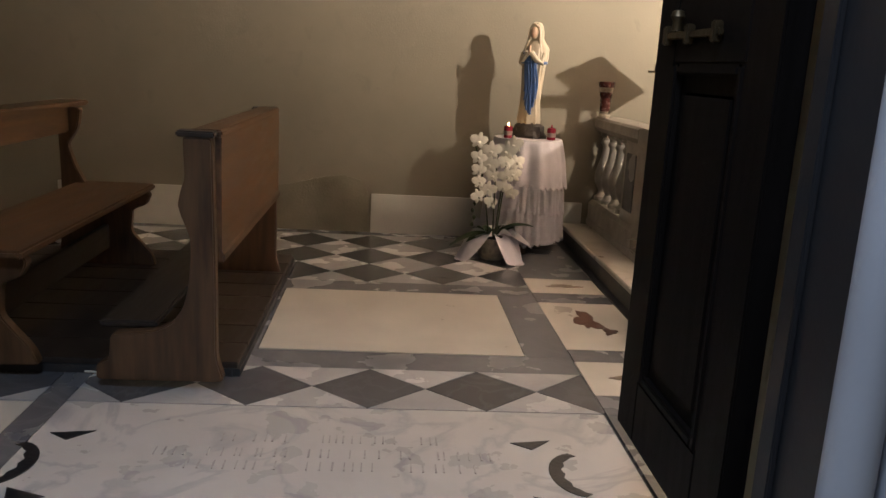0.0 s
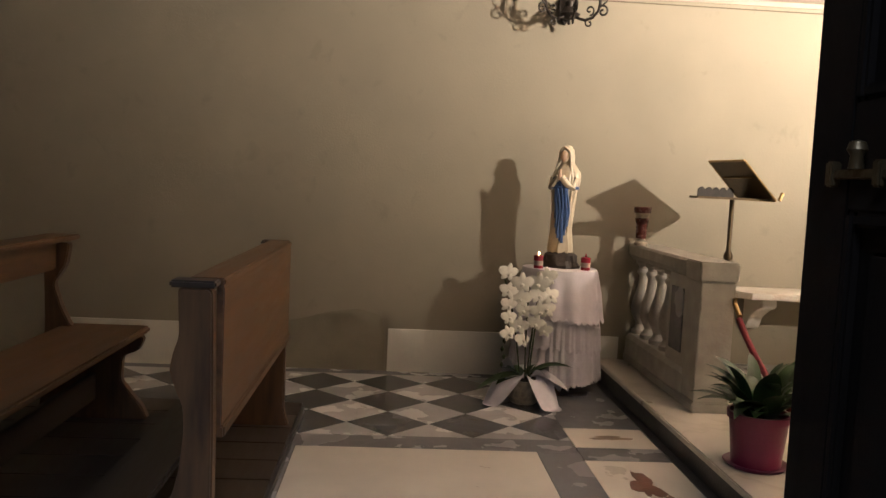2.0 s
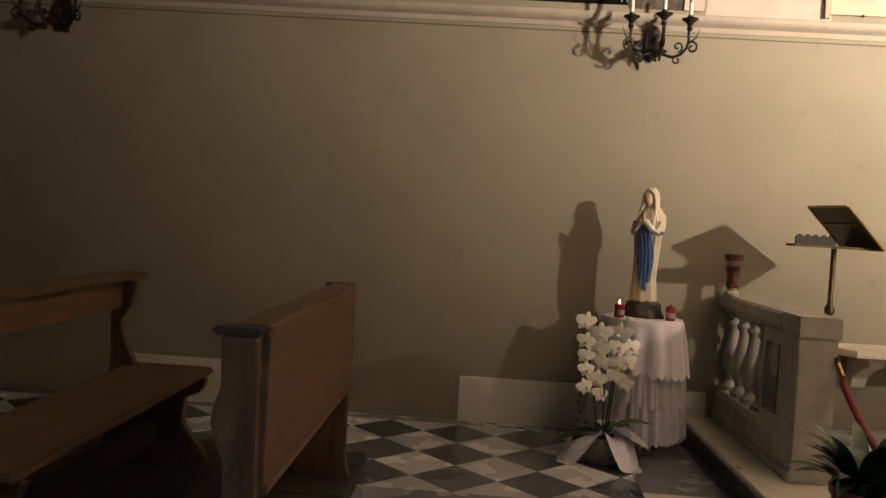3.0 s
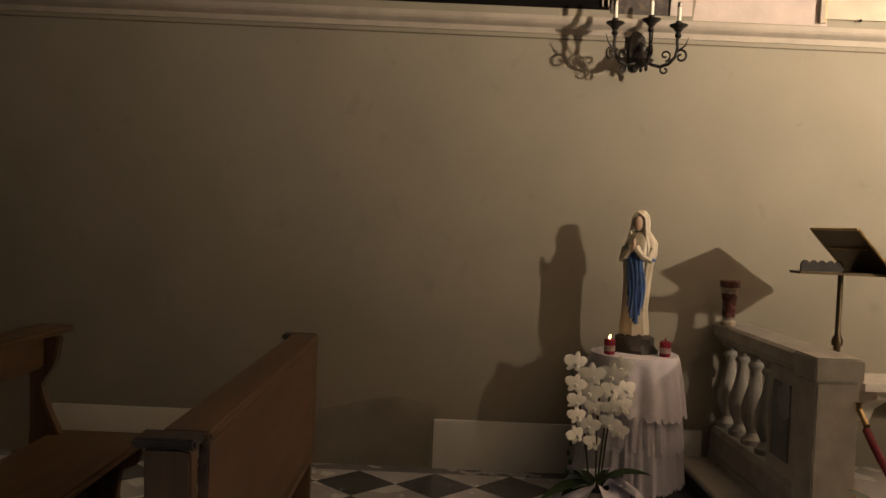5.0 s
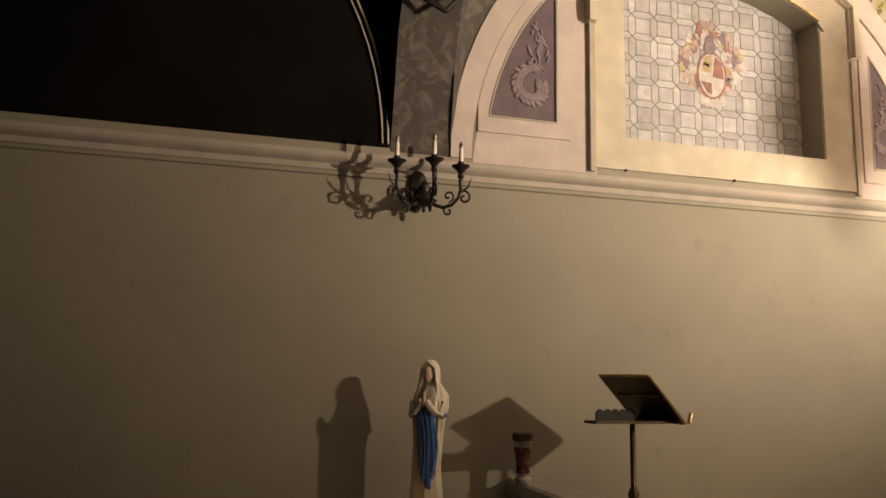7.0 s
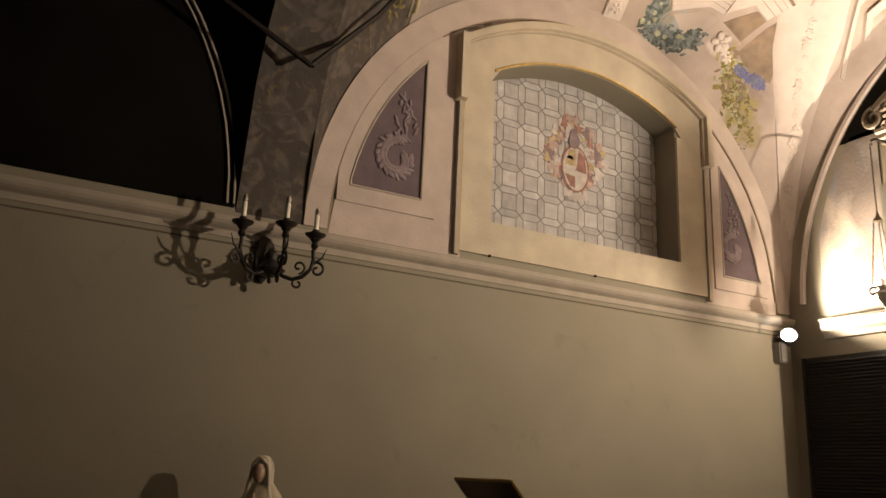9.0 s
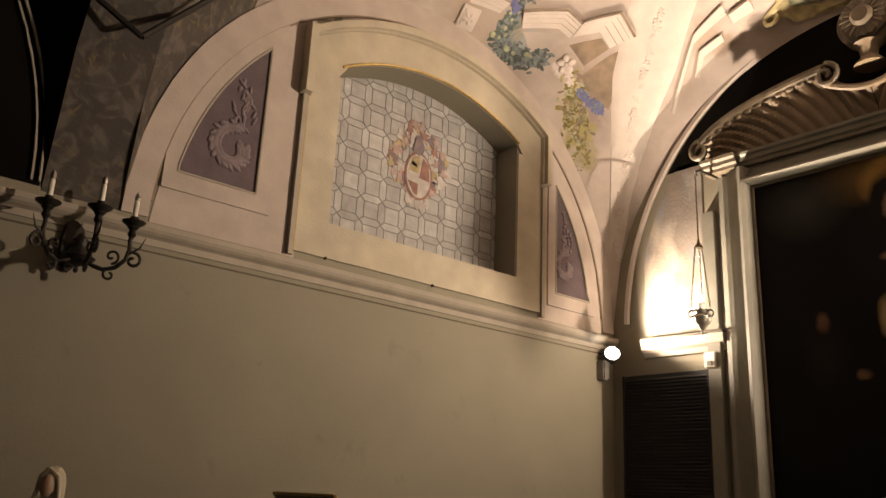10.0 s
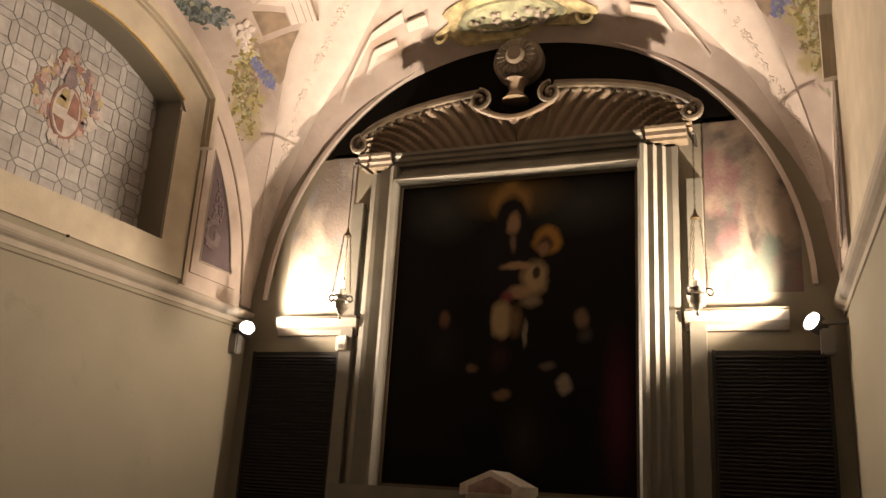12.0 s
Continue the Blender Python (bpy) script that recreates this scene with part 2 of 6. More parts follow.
M["green_fresco"] = principled("green_fresco", (0.33, 0.34, 0.23), 0.8, var=0.3, scale=14, bump=0.3)
M["blue_fresco"] = principled("blue_fresco", (0.13, 0.14, 0.29), 0.8, var=0.3, scale=14)
M["brown_fresco"] = principled("brown_fresco", (0.26, 0.19, 0.13), 0.85, var=0.3, scale=9)
M["plaster"] = mottle(M["plaster"], (0.19, 0.17, 0.124), 1.3, 0.48, 0.72, 0.55, 3, 0.4)
M["plaster"] = mottle(M["plaster"], (0.155, 0.135, 0.10), 5.5, 0.63, 0.72, 0.35, 8, 0.6)
M["lead"] = principled("lead_came", (0.20, 0.195, 0.19), 0.5, 0.4)
M["pane"] = principled("leaded_pane", (0.38, 0.365, 0.355), 0.22, var=0.15, scale=14, bump=0.25, fine=30, per_object=0.16)
M["red_paint"] = principled("crest_red", (0.25, 0.12, 0.09), 0.4, var=0.3, scale=20)
M["pink_paint"] = principled("crest_pink", (0.36, 0.255, 0.22), 0.4, var=0.3, scale=18)
M["yellow_paint"] = principled("crest_yellow", (0.36, 0.28, 0.14), 0.4, var=0.3, scale=20)
M["white_paint"] = principled("crest_white", (0.42, 0.38, 0.35), 0.4, var=0.2, scale=20)

# ---- builders ----


def mesh_ob(name, bm, mat, parent=None, smooth=False):
    me = bpy.data.meshes.new(name)
    bm.normal_update()
    bm.to_mesh(me)
    bm.free()
    for k in (mat if isinstance(mat, (list, tuple)) else [mat]):
        me.materials.append(M[k])
    if smooth:
        for p in me.polygons:
            p.use_smooth = True
        me.set_sharp_from_angle(angle=radians(40))
    ob = new(name, me)
    ob.parent = parent
    return ob


def part(name, bm, mat, parent, label="", smooth=False):
    ob = mesh_ob(name, bm, mat, parent, smooth)
    return tagged(ob, label) if label else ob


def thing(name, at, label, category, group="", kind=""):
    e = new(name)
    e.location = at
    e.empty_display_size = 0.1
    return tagged(e, label, category, group, kind)


def structure(name, bm, mat, label, category, smooth=False):
    return tagged(mesh_ob(name, bm, mat, None, smooth), label, category, kind="structure")


def box(bm, x0, x1, y0, y1, z0, z1, bevel=0.0, mi=0):
    v = [bm.verts.new((x, y, z)) for z in (z0, z1) for y in (y0, y1) for x in (x0, x1)]
    fs = [bm.faces.new([v[i] for i in q]) for q in ((0, 2, 3, 1), (4, 5, 7, 6), (0, 1, 5, 4), (2, 6, 7, 3), (0, 4, 6, 2), (1, 3, 7, 5))]
    for f in fs:
        f.material_index = mi
    if bevel:
        es = {e for f in fs for e in f.edges}
        bmesh.ops.bevel(bm, geom=list(es), offset=bevel, segments=2, affect="EDGES", clamp_overlap=True)
    return bm


def B(*a, **k):
    return box(bmesh.new(), *a, **k)


def prism(bm, pts, axis, a, b, bevel=0.0, mi=0):
    """A closed outline of (u, v) pushed along an axis from a to b. x: u, v = y, z; y: x, z; z: x, y."""
    def put(u, v, w):
        return {"x": (w, u, v), "y": (u, w, v), "z": (u, v, w)}[axis]
    lo = [bm.verts.new(put(u, v, a)) for u, v in pts]
    hi = [bm.verts.new(put(u, v, b)) for u, v in pts]
    n = len(pts)
    fs = [bm.faces.new(lo[::-1]), bm.faces.new(hi)]
    fs += [bm.faces.new((lo[i], lo[(i + 1) % n], hi[(i + 1) % n], hi[i])) for i in range(n)]
    for f in fs:
        f.material_index = mi
    bmesh.ops.recalc_face_normals(bm, faces=fs)
    if bevel:
        es = set(fs[0].edges) | set(fs[1].edges)
        bmesh.ops.bevel(bm, geom=list(es), offset=bevel, segments=2, affect="EDGES", clamp_overlap=True)
    return bm


def lathe(bm, prof, centre=(0, 0, 0), n=20, sx=1.0, sy=1.0, wob=None, mi=0):
    """A profile of (r, z) turned about the z axis at centre."""
    rings = []
    for r, z in prof:
        ring = []
        for i in range(n):
            a = 2 * math.pi * i / n
            k = wob(a, z) if wob else 1.0
            ring.append(bm.verts.new((centre[0] + r * k * sx * math.cos(a), centre[1] + r * k * sy * math.sin(a), centre[2] + z)))
        rings.append(ring)
    for p, q in zip(rings, rings[1:]):
        for i in range(n):
            bm.faces.new((p[i], p[(i + 1) % n], q[(i + 1) % n], q[i])).material_index = mi
    for ring, rev in ((rings[0], True), (rings[-1], False)):
        bm.faces.new(ring[::-1] if rev else ring).material_index = mi
    return bm


def tube(bm, pts, r, n=8, closed=False, mi=0, taper=None):
    """A round bar along points."""
    pts = [Vector(p) for p in pts]
    rings = []
    up = Vector((0.13, 0.21, 0.97)).normalized()
    for i, p in enumerate(pts):
        a, b = pts[max(0, i - 1)], pts[min(len(pts) - 1, i + 1)]
        if closed:
            a, b = pts[i - 1], pts[(i + 1) % len(pts)]
        d = (b - a).normalized()
        u = d.cross(up)
        if u.length < 1e-3:
            u = d.cross(Vector((1, 0, 0)))
        u.normalize()
        w = d.cross(u)
        k = r * (taper(i / (len(pts) - 1)) if taper else 1)
        rings.append([bm.verts.new(p + k * (math.cos(2 * math.pi * j / n) * u + math.sin(2 * math.pi * j / n) * w)) for j in range(n)])
    prs = list(zip(rings, rings[1:])) + ([(rings[-1], rings[0])] if closed else [])
    for p, q in prs:
        for j in range(n):
            bm.faces.new((p[j], p[(j + 1) % n], q[(j + 1) % n], q[j])).material_index = mi
    if not closed:
        bm.faces.new(rings[0][::-1]).material_index = mi
        bm.faces.new(rings[-1]).material_index = mi
    return bm


def spiral(c, r0, r1, a0, a1, n, plane):
    """Points of a flat scroll. plane(u, v) gives the place."""
    out = []
    for i in range(n + 1):
        t = i / n
        a, r = a0 + (a1 - a0) * t, r0 + (r1 - r0) * t
        out.append(plane(c[0] + r * math.cos(a), c[1] + r * math.sin(a)))
    return out


def grid(bm, fn, nu, nv, mi=0):
    vs = [[bm.verts.new(fn(i / nu, j / nv)) for j in range(nv + 1)] for i in range(nu + 1)]
    for i in range(nu):
        for j in range(nv):
            bm.faces.new((vs[i][j], vs[i + 1][j], vs[i + 1][j + 1], vs[i][j + 1])).material_index = mi
    return bm


def arc_band(bm, cx, cz, rx0, rz0, rx1, rz1, a0, a1, n, y0, y1, swap=False, mi=0):
    """A curved bar with a rectangular section between two ellipses; swap: in the plane of y and z."""
    def put(u, w, v):
        return (w, u, v) if swap else (u, w, v)
    rings = []
    for i in range(n + 1):
        a = a0 + (a1 - a0) * i / n
        c, s = math.cos(a), math.sin(a)
        rings.append([bm.verts.new(put(cx + rx * c, y, cz + rz * s)) for rx, rz, y in ((rx0, rz0, y0), (rx1, rz1, y0), (rx1, rz1, y1), (rx0, rz0, y1))])
    fs = []
    for p, q in zip(rings, rings[1:]):
        for j in range(4):
            fs.append(bm.faces.new((p[j], p[(j + 1) % 4], q[(j + 1) % 4], q[j])))
    fs += [bm.faces.new(rings[0]), bm.faces.new(rings[-1][::-1])]
    for f in fs:
        f.material_index = mi
    bmesh.ops.recalc_face_normals(bm, faces=fs)
    return bm

# ---- large structure ----
SPR, LR = 2.84, 1.855          # springing of the arches, radius of the lunettes
LCX, ACY = 3.23, 4.78         # middle of the lunette, middle of the altar wall
ARY, ARZ = 1.9, 2.02          # half width and rise of the altar arch

floor = structure("floor", B(WW - 0.4, EW + 0.6, 2.05, NW + 0.4, -0.2, -0.012), "grout", "old inlaid marble church floor", "floor")
vest = structure("floor_lobby", B(-2.6, 2.6, -6.0, 2.05, -0.2, -0.002), "stone", "worn stone lobby floor", "floor")

# wall with the lunette, in four runs round the window
WX0, WX1, WZ0, WZS, WZT = 2.495, 4.042, 3.07, 4.07, 4.285


def seg(x, x0, x1, z0, zt):
    """Height of a flat arch at x."""
    h, s = (x1 - x0) / 2, zt - z0
    r = (h * h + s * s) / (2 * s)
    return zt - r + math.sqrt(max(0.0, r * r - (x - (x0 + x1) / 2) ** 2))


bm = bmesh.new()
box(bm, WW - 0.4, WX0, NW, NW + 0.5, -0.2, 5.9)
box(bm, WX1, EW + 0.5, NW, NW + 0.5, -0.2, 5.9)
box(bm, WX0, WX1, NW, NW + 0.5, -0.2, WZ0)
n = 24
pts = [(WX0 + (WX1 - WX0) * i / n, seg(WX0 + (WX1 - WX0) * i / n, WX0, WX1, WZS, WZT)) for i in range(n + 1)]
prism(bm, pts + [(WX1, 5.9), (WX0, 5.9)], "y", NW, NW + 0.5)
wall_n = structure("wall_north", bm, "plaster", "smooth beige plastered chapel wall", "wall")

# altar wall
wall_e = structure("wall_east", B(EW, EW + 0.5, SW - 0.5, NW + 0.5, -0.2, 5.9), "plaster", "beige plastered altar wall", "wall")
# wall with the doorway
DX0, DX1, DZ = -1.12, 1.092, 2.75
DY = 1.52
bm = bmesh.new()
box(bm, WW - 0.4, DX0, DY, SW, -0.2, 5.9)
box(bm, DX1, EW + 0.5, DY, SW, -0.2, 5.9)
box(bm, DX0, DX1, DY, SW, DZ, 5.9)
wall_s = structure("wall_south", bm, "plaster", "beige plastered wall with the doorway", "wall")
wall_w = structure("wall_west", B(WW - 0.4, WW, SW, NW, -0.2, 5.9), "plaster", "dim plastered end wall", "wall")
ceil_top = structure("ceiling_roof", B(WW - 0.4, EW + 0.5, DY, NW + 0.5, 5.9, 6.1), "plaster", "closed masonry above the vaults", "ceiling")
# lobby behind the doorway
structure("wall_lobby_east", B(2.2, 2.5, -2.2, DY, -0.2, 3.4), "plaster", "plastered lobby wall", "wall")
structure("wall_lobby_west", B(-2.5, -2.2, -2.2, DY, -0.2, 3.4), "plaster", "plastered lobby wall", "wall")
structure("ceiling_lobby", B(-2.5, 2.5, -2.2, DY, 3.4, 3.6), "plaster", "plastered lobby ceiling", "ceiling")
bm = bmesh.new()
box(bm, -2.2, -1.1, -2.2, -1.95, -0.2, 3.4)
box(bm, 0.9, 2.2, -2.2, -1.95, -0.2, 3.4)
box(bm, -1.1, 0.9, -2.2, -1.95, 2.6, 3.4)
structure("wall_lobby_front", bm, "plaster", "lobby wall with the street doorway", "wall")


# vaults: one sail over each bay
def sail(cx, cy, ax, ay, h, base):
    def fn(u, v):
        a, b = 2 * u - 1, 2 * v - 1
        return (cx + ax * a, cy + ay * b, base + h * math.sqrt(max(0.0, 2 - a * a - b * b)))
    return fn


BX, BY = 1.90, (NW - SW) / 2
sail_e = sail(LCX, ACY, BX, BY, 1.95, SPR)


def vp(a, b):
    return sail_e((a + 1) / 2, (b + 1) / 2)


spots = []
for sb in (1, -1):
    # vault by the altar: shaded fields, wreath, bird-like ornament and ribbon
    for a, b, r, col, amt, soft in ((0.62, 0.86, 0.30, (0.24, 0.185, 0.15), 0.75, 0.8), (0.74, 0.90, 0.26, (0.22, 0.17, 0.15), 0.8, 0.8), (0.30, 0.93, 0.34, (0.33, 0.26, 0.20), 0.7, 0.8), (0.08, 0.95, 0.22, (0.30, 0.235, 0.17), 0.7, 0.8),
                                    (0.73, 0.942, 0.13, (0.30, 0.26, 0.09), 0.9, 0.35), (0.79, 0.955, 0.11, (0.26, 0.22, 0.10), 0.85, 0.4), (0.685, 0.92, 0.07, (0.33, 0.29, 0.11), 0.9, 0.35),
                                    (0.69, 0.905, 0.05, (0.10, 0.105, 0.30), 0.8, 0.5), (0.55, 0.885, 0.085, (0.52, 0.46, 0.42), 0.9, 0.35), (0.60, 0.905, 0.07, (0.44, 0.39, 0.36), 0.8, 0.4),
                                    (0.33, 0.945, 0.12, (0.13, 0.17, 0.15), 0.9, 0.35), (0.37, 0.905, 0.07, (0.30, 0.34, 0.36), 0.85, 0.5), (0.29, 0.91, 0.07, (0.12, 0.15, 0.12), 0.85, 0.5),
                                    (0.85, 0.47, 0.17, (0.31, 0.235, 0.18), 0.75, 0.6), (0.90, 0.42, 0.10, (0.24, 0.18, 0.13), 0.8, 0.5), (0.93, 0.60, 0.10, (0.33, 0.26, 0.21), 0.6, 0.7)):
        spots.append((vp(a, sb * b), (r, r, r), col, amt, soft))
    # darker part towards the pews: brown fresco, with fading light put into it
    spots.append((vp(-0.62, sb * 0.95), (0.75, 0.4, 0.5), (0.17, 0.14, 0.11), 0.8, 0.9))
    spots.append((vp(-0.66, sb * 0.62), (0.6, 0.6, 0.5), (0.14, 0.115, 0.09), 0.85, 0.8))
    for k in range(7):
        spots.append((vp(-0.92 + 0.03 * (k % 3), sb * (0.78 + 0.03 * k)), (0.07, 0.07, 0.06), ((0.36, 0.28, 0.10), (0.10, 0.09, 0.085), (0.36, 0.32, 0.28))[k % 3], 0.8, 0.5))
M["fresco_vault"] = soft_spots(M["vault"].copy(), spots, 0.22, 8.0)
M["fresco_vault"] = mottle(M["fresco_vault"], (0.40, 0.33, 0.27), 4.5, 0.56, 0.66, 0.5, 2)
# vault strip and cross arch: fresco browns, deepened for the light falling off
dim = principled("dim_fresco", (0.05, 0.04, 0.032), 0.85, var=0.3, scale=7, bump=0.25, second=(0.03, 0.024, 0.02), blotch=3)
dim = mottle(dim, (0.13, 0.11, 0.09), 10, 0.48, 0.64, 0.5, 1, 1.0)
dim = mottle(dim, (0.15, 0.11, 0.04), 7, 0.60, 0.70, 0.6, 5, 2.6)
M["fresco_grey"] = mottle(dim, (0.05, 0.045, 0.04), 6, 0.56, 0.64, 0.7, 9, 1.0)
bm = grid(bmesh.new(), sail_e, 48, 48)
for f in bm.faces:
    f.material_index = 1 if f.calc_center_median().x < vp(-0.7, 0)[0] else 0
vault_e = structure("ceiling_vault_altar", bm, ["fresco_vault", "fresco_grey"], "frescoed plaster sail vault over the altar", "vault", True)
WCX = LCX - 2 * BX - 0.36
# unlit vault over the pews: its shade is in the colour
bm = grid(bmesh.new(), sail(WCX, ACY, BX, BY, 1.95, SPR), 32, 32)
structure("ceiling_vault_nave", bm, "dark_fresco", "frescoed sail vault over the pews, coloured dark for shade", "vault", True)
# transverse arch between the bays
bm = bmesh.new()
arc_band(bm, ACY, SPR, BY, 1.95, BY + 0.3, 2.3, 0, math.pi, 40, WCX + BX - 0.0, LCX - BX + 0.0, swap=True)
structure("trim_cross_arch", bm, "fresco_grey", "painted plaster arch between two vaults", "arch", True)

# lunettes in the bay of the pews: dark paintings, shade put into the colour
for yw, s in ((NW, 1), (SW, -1)):
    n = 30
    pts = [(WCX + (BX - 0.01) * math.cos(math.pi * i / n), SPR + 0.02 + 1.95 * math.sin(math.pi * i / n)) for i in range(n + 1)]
    structure("wall_dark_lunette", prism(bmesh.new(), pts, "y", yw - s * 0.004, yw + s * 0.01), "dark_fresco", "dark lunette painting with the shade of the bay in its colour", "fresco")
    for k in (0.0, 0.035):
        structure("trim_lunette_edge", arc_band(bmesh.new(), WCX, SPR, BX - 0.02 - k, 1.93 - k, BX - 0.01 - k, 1.94 - k, 0.02, math.pi - 0.02, 40, yw, yw - s * 0.02), "cream", "thin cream stucco lunette edge", "moulding")

# cornice along the long walls
def cornice(name, y, s):
    bm = bmesh.new()
    prof = [(0, 2.70), (0.010, 2.702), (0.012, 2.735), (0.022, 2.742), (0.034, 2.748), (0.048, 2.76), (0.056, 2.775), (0.058, 2.80), (0, 2.815)]
    prism(bm, [(y - s * a, z) for a, z in prof], "x", WW, EW)
    return structure(name, bm, "cream", "cream stucco string course", "cornice")


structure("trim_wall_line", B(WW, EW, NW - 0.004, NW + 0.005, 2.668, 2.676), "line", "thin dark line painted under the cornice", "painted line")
cornice("trim_cornice_north", NW + 0.001, 1)
cornice("trim_cornice_south", SW - 0.001, -1)


# ---- window and its surround ----
def lunette_parts(yw, s, mirror=False):
    """Raised stucco round the window; yw: wall face, s: +1 when the room lies at smaller y."""
    def yy(d):
        return yw - s * d
    root = thing("lunette_surround" if not mirror else "lunette_surround_opposite", (LCX, yw, SPR), "cream stucco window surround with gilt edges and violet panels", "stucco surround", kind="structure")
    inv = Matrix.Translation((-LCX, -yw, -SPR))

    def add(name, bm, mat, label="", smooth=False):
        bm.transform(inv)
        return part(name, bm, mat, root, label, smooth)
    add("arch_band", arc_band(bmesh.new(), LCX, SPR, LR - 0.088, LR - 0.088, BX - 0.002, 1.945, 0.0, math.pi, 48, yy(0), yy(0.014)), "rose")
    # brown bead paints in the dark line of the step
    add("arch_bead", arc_band(bmesh.new(), LCX, SPR, LR - 0.098, LR - 0.098, LR - 0.088, LR - 0.088, 0.05, math.pi - 0.05, 48, yy(0), yy(0.010)), "fold_brown")
    # window panel, a little proud of the wall
    bm = bmesh.new()
    x0, x1 = 2.27, 4.285
    n = 30
    xs = [x0 + (x1 - x0) * i / n for i in range(n + 1)]
    out = [(x, seg(x, x0, x1, 4.197, 4.51)) for x in xs]
    fr0, fr1 = yy(0.0), yy(0.02)
    if not mirror:
        box(bm, x0, WX0, min(fr0, fr1), max(fr0, fr1), 2.86, 4.0)
        box(bm, WX1, x1, min(fr0, fr1), max(fr0, fr1), 2.86, 4.0)
        box(bm, WX0, WX1, min(fr0, fr1), max(fr0, fr1), 2.86, WZ0)
        low = [(x, 4.0 if x <= WX0 or x >= WX1 else seg(x, WX0, WX1, WZS, WZT)) for x in xs]
        for i in range(n):
            prism(bm, [low[i], low[i + 1], out[i + 1], out[i]], "y", fr0, fr1)
        bmesh.ops.remove_doubles(bm, verts=bm.verts, dist=1e-4)
    else:
        prism(bm, [(x0, 2.86), (x1, 2.86)] + out[::-1], "y", fr0, fr1)
    add("panel", bm, "buff")
    # plain field of the lunette behind the panels
    bm = bmesh.new()
    xs_ = [LCX + (LR - 0.1) * (-1 + 2 * i / 60) for i in range(61)]
    for xa, xb in zip(xs_, xs_[1:]):
        za, zb = (SPR + math.sqrt(max(0.0, (LR - 0.1) ** 2 - (q - LCX) ** 2)) for q in (xa, xb))
        lo = 2.82 if xb < x0 + 0.06 or xa > x1 - 0.06 else 4.05
        if min(za, zb) > lo + 0.01 and not (lo > 3 and WX0 - 0.1 < xa < WX1 + 0.1 and not mirror and min(za, zb) < 4.4):
            lows = [max(lo, 4.36) if lo > 3 else lo] * 2
            prism(bm, [(xa, lows[0]), (xb, lows[1]), (xb, zb), (xa, za)], "y", yy(0), yy(0.004))
    bmesh.ops.remove_doubles(bm, verts=bm.verts, dist=1e-4)
    add("field", bm, "rose")
    # hood mould with ears
    for name, d0, d1, mat, dep in (("hood_mould", 0.0, 0.05, "buff", 0.085), ("hood_bead", -0.010, 0.0, "buff", 0.05)):
        bm = bmesh.new()
        a = [(x, seg(x, x0, x1, 4.197, 4.51)) for x in xs]
        up = [(x0 - d1, 3.80)] + [(x0 - d1, 4.197 + d1)] + [(x, z + d1) for x, z in a] + [(x1 + d1, 4.197 + d1), (x1 + d1, 3.82)]
        dn = [(x0 - d0, 3.80)] + [(x0 - d0, 4.197 + d0)] + [(x, z + d0) for x, z in a] + [(x1 + d0, 4.197 + d0), (x1 + d0, 3.82)]
        for i in range(len(up) - 1):
            prism(bm, [dn[i], dn[i + 1], up[i + 1], up[i]], "y", yy(0), yy(dep))
        add(name, bm, mat)
    for xa, xb in ((x0 - 0.030, x0 - 0.002), (x1 + 0.002, x1 + 0.030)):
        add("pilaster_edge", B(xa, xb, min(yy(0), yy(0.035)), max(yy(0), yy(0.035)), 2.83, 3.80), "cream")
        add("gilt_edge", B(xa + 0.03, xa + 0.036, min(yy(0), yy(0.03)), max(yy(0), yy(0.03)), 2.83, 3.80), "gold")
    # violet panels with raised grey leaf scrolls
    def panel(xa, xb, zb, ri, name):
        n = 16

        def outline(a, b, z, r):
            xs = [a + (b - a) * i / n for i in range(n + 1)]
            return [(a, z), (b, z)] + [(x, max(z + 0.02, SPR + math.sqrt(max(0, r * r - (x - LCX) ** 2)))) for x in xs][::-1]
        ring = outline(xa, xb, zb, ri)
        add(name, prism(bmesh.new(), ring, "y", yy(0), yy(0.006)), "violet", "violet painted lunette panel")
        # flat raised frame round the panel, with a fine fillet inside
        rim = outline(xa - (0.075 if xa < LCX else 0.085), xb + (0.09 if xa < LCX else 0.06), zb - 0.10, ri + 0.082)
        bm = bmesh.new()
        m_ = len(ring)
        for i in range(m_):
            q = [ring[i], ring[(i + 1) % m_], rim[(i + 1) % m_], rim[i]]
            if (Vector(q[0]) - Vector(q[1])).length > 1e-4:
                prism(bm, q, "y", yy(0), yy(0.016))
        bmesh.ops.remove_doubles(bm, verts=bm.verts, dist=1e-4)
        add("panel_frame", bm, "rose")
        bm = bmesh.new()
        for i in range(m_):
            a, b = Vector(ring[i]), Vector(ring[(i + 1) % m_])
            if (b - a).length > 1e-3:
                tube(bm, [(a.x, yy(0.014), a.y), (b.x, yy(0.014), b.y)], 0.008, 6)
        add("panel_mould", bm, "cream")
        cx, cz, k = (xa + xb) / 2 + (0.06 if xa < LCX else -0.08), zb + 0.25, (xb - xa) / 0.44
        bm = bmesh.new()
        rr = random.Random(int(xa * 100))

        def lobe(u, v, ang, l, w):
            if v < SPR + math.sqrt(max(0.0, (ri - 0.05) ** 2 - (u - LCX) ** 2)) and xa + 0.03 < u < xb - 0.03 and v > zb + 0.04:
                bmesh.ops.create_icosphere(bm, subdivisions=2, radius=1.0, matrix=Matrix.Translation((u, yy(0.007), v)) @ Matrix.Rotation(-ang, 4, "Y") @ Matrix.Diagonal((l, 0.010, w, 1)))
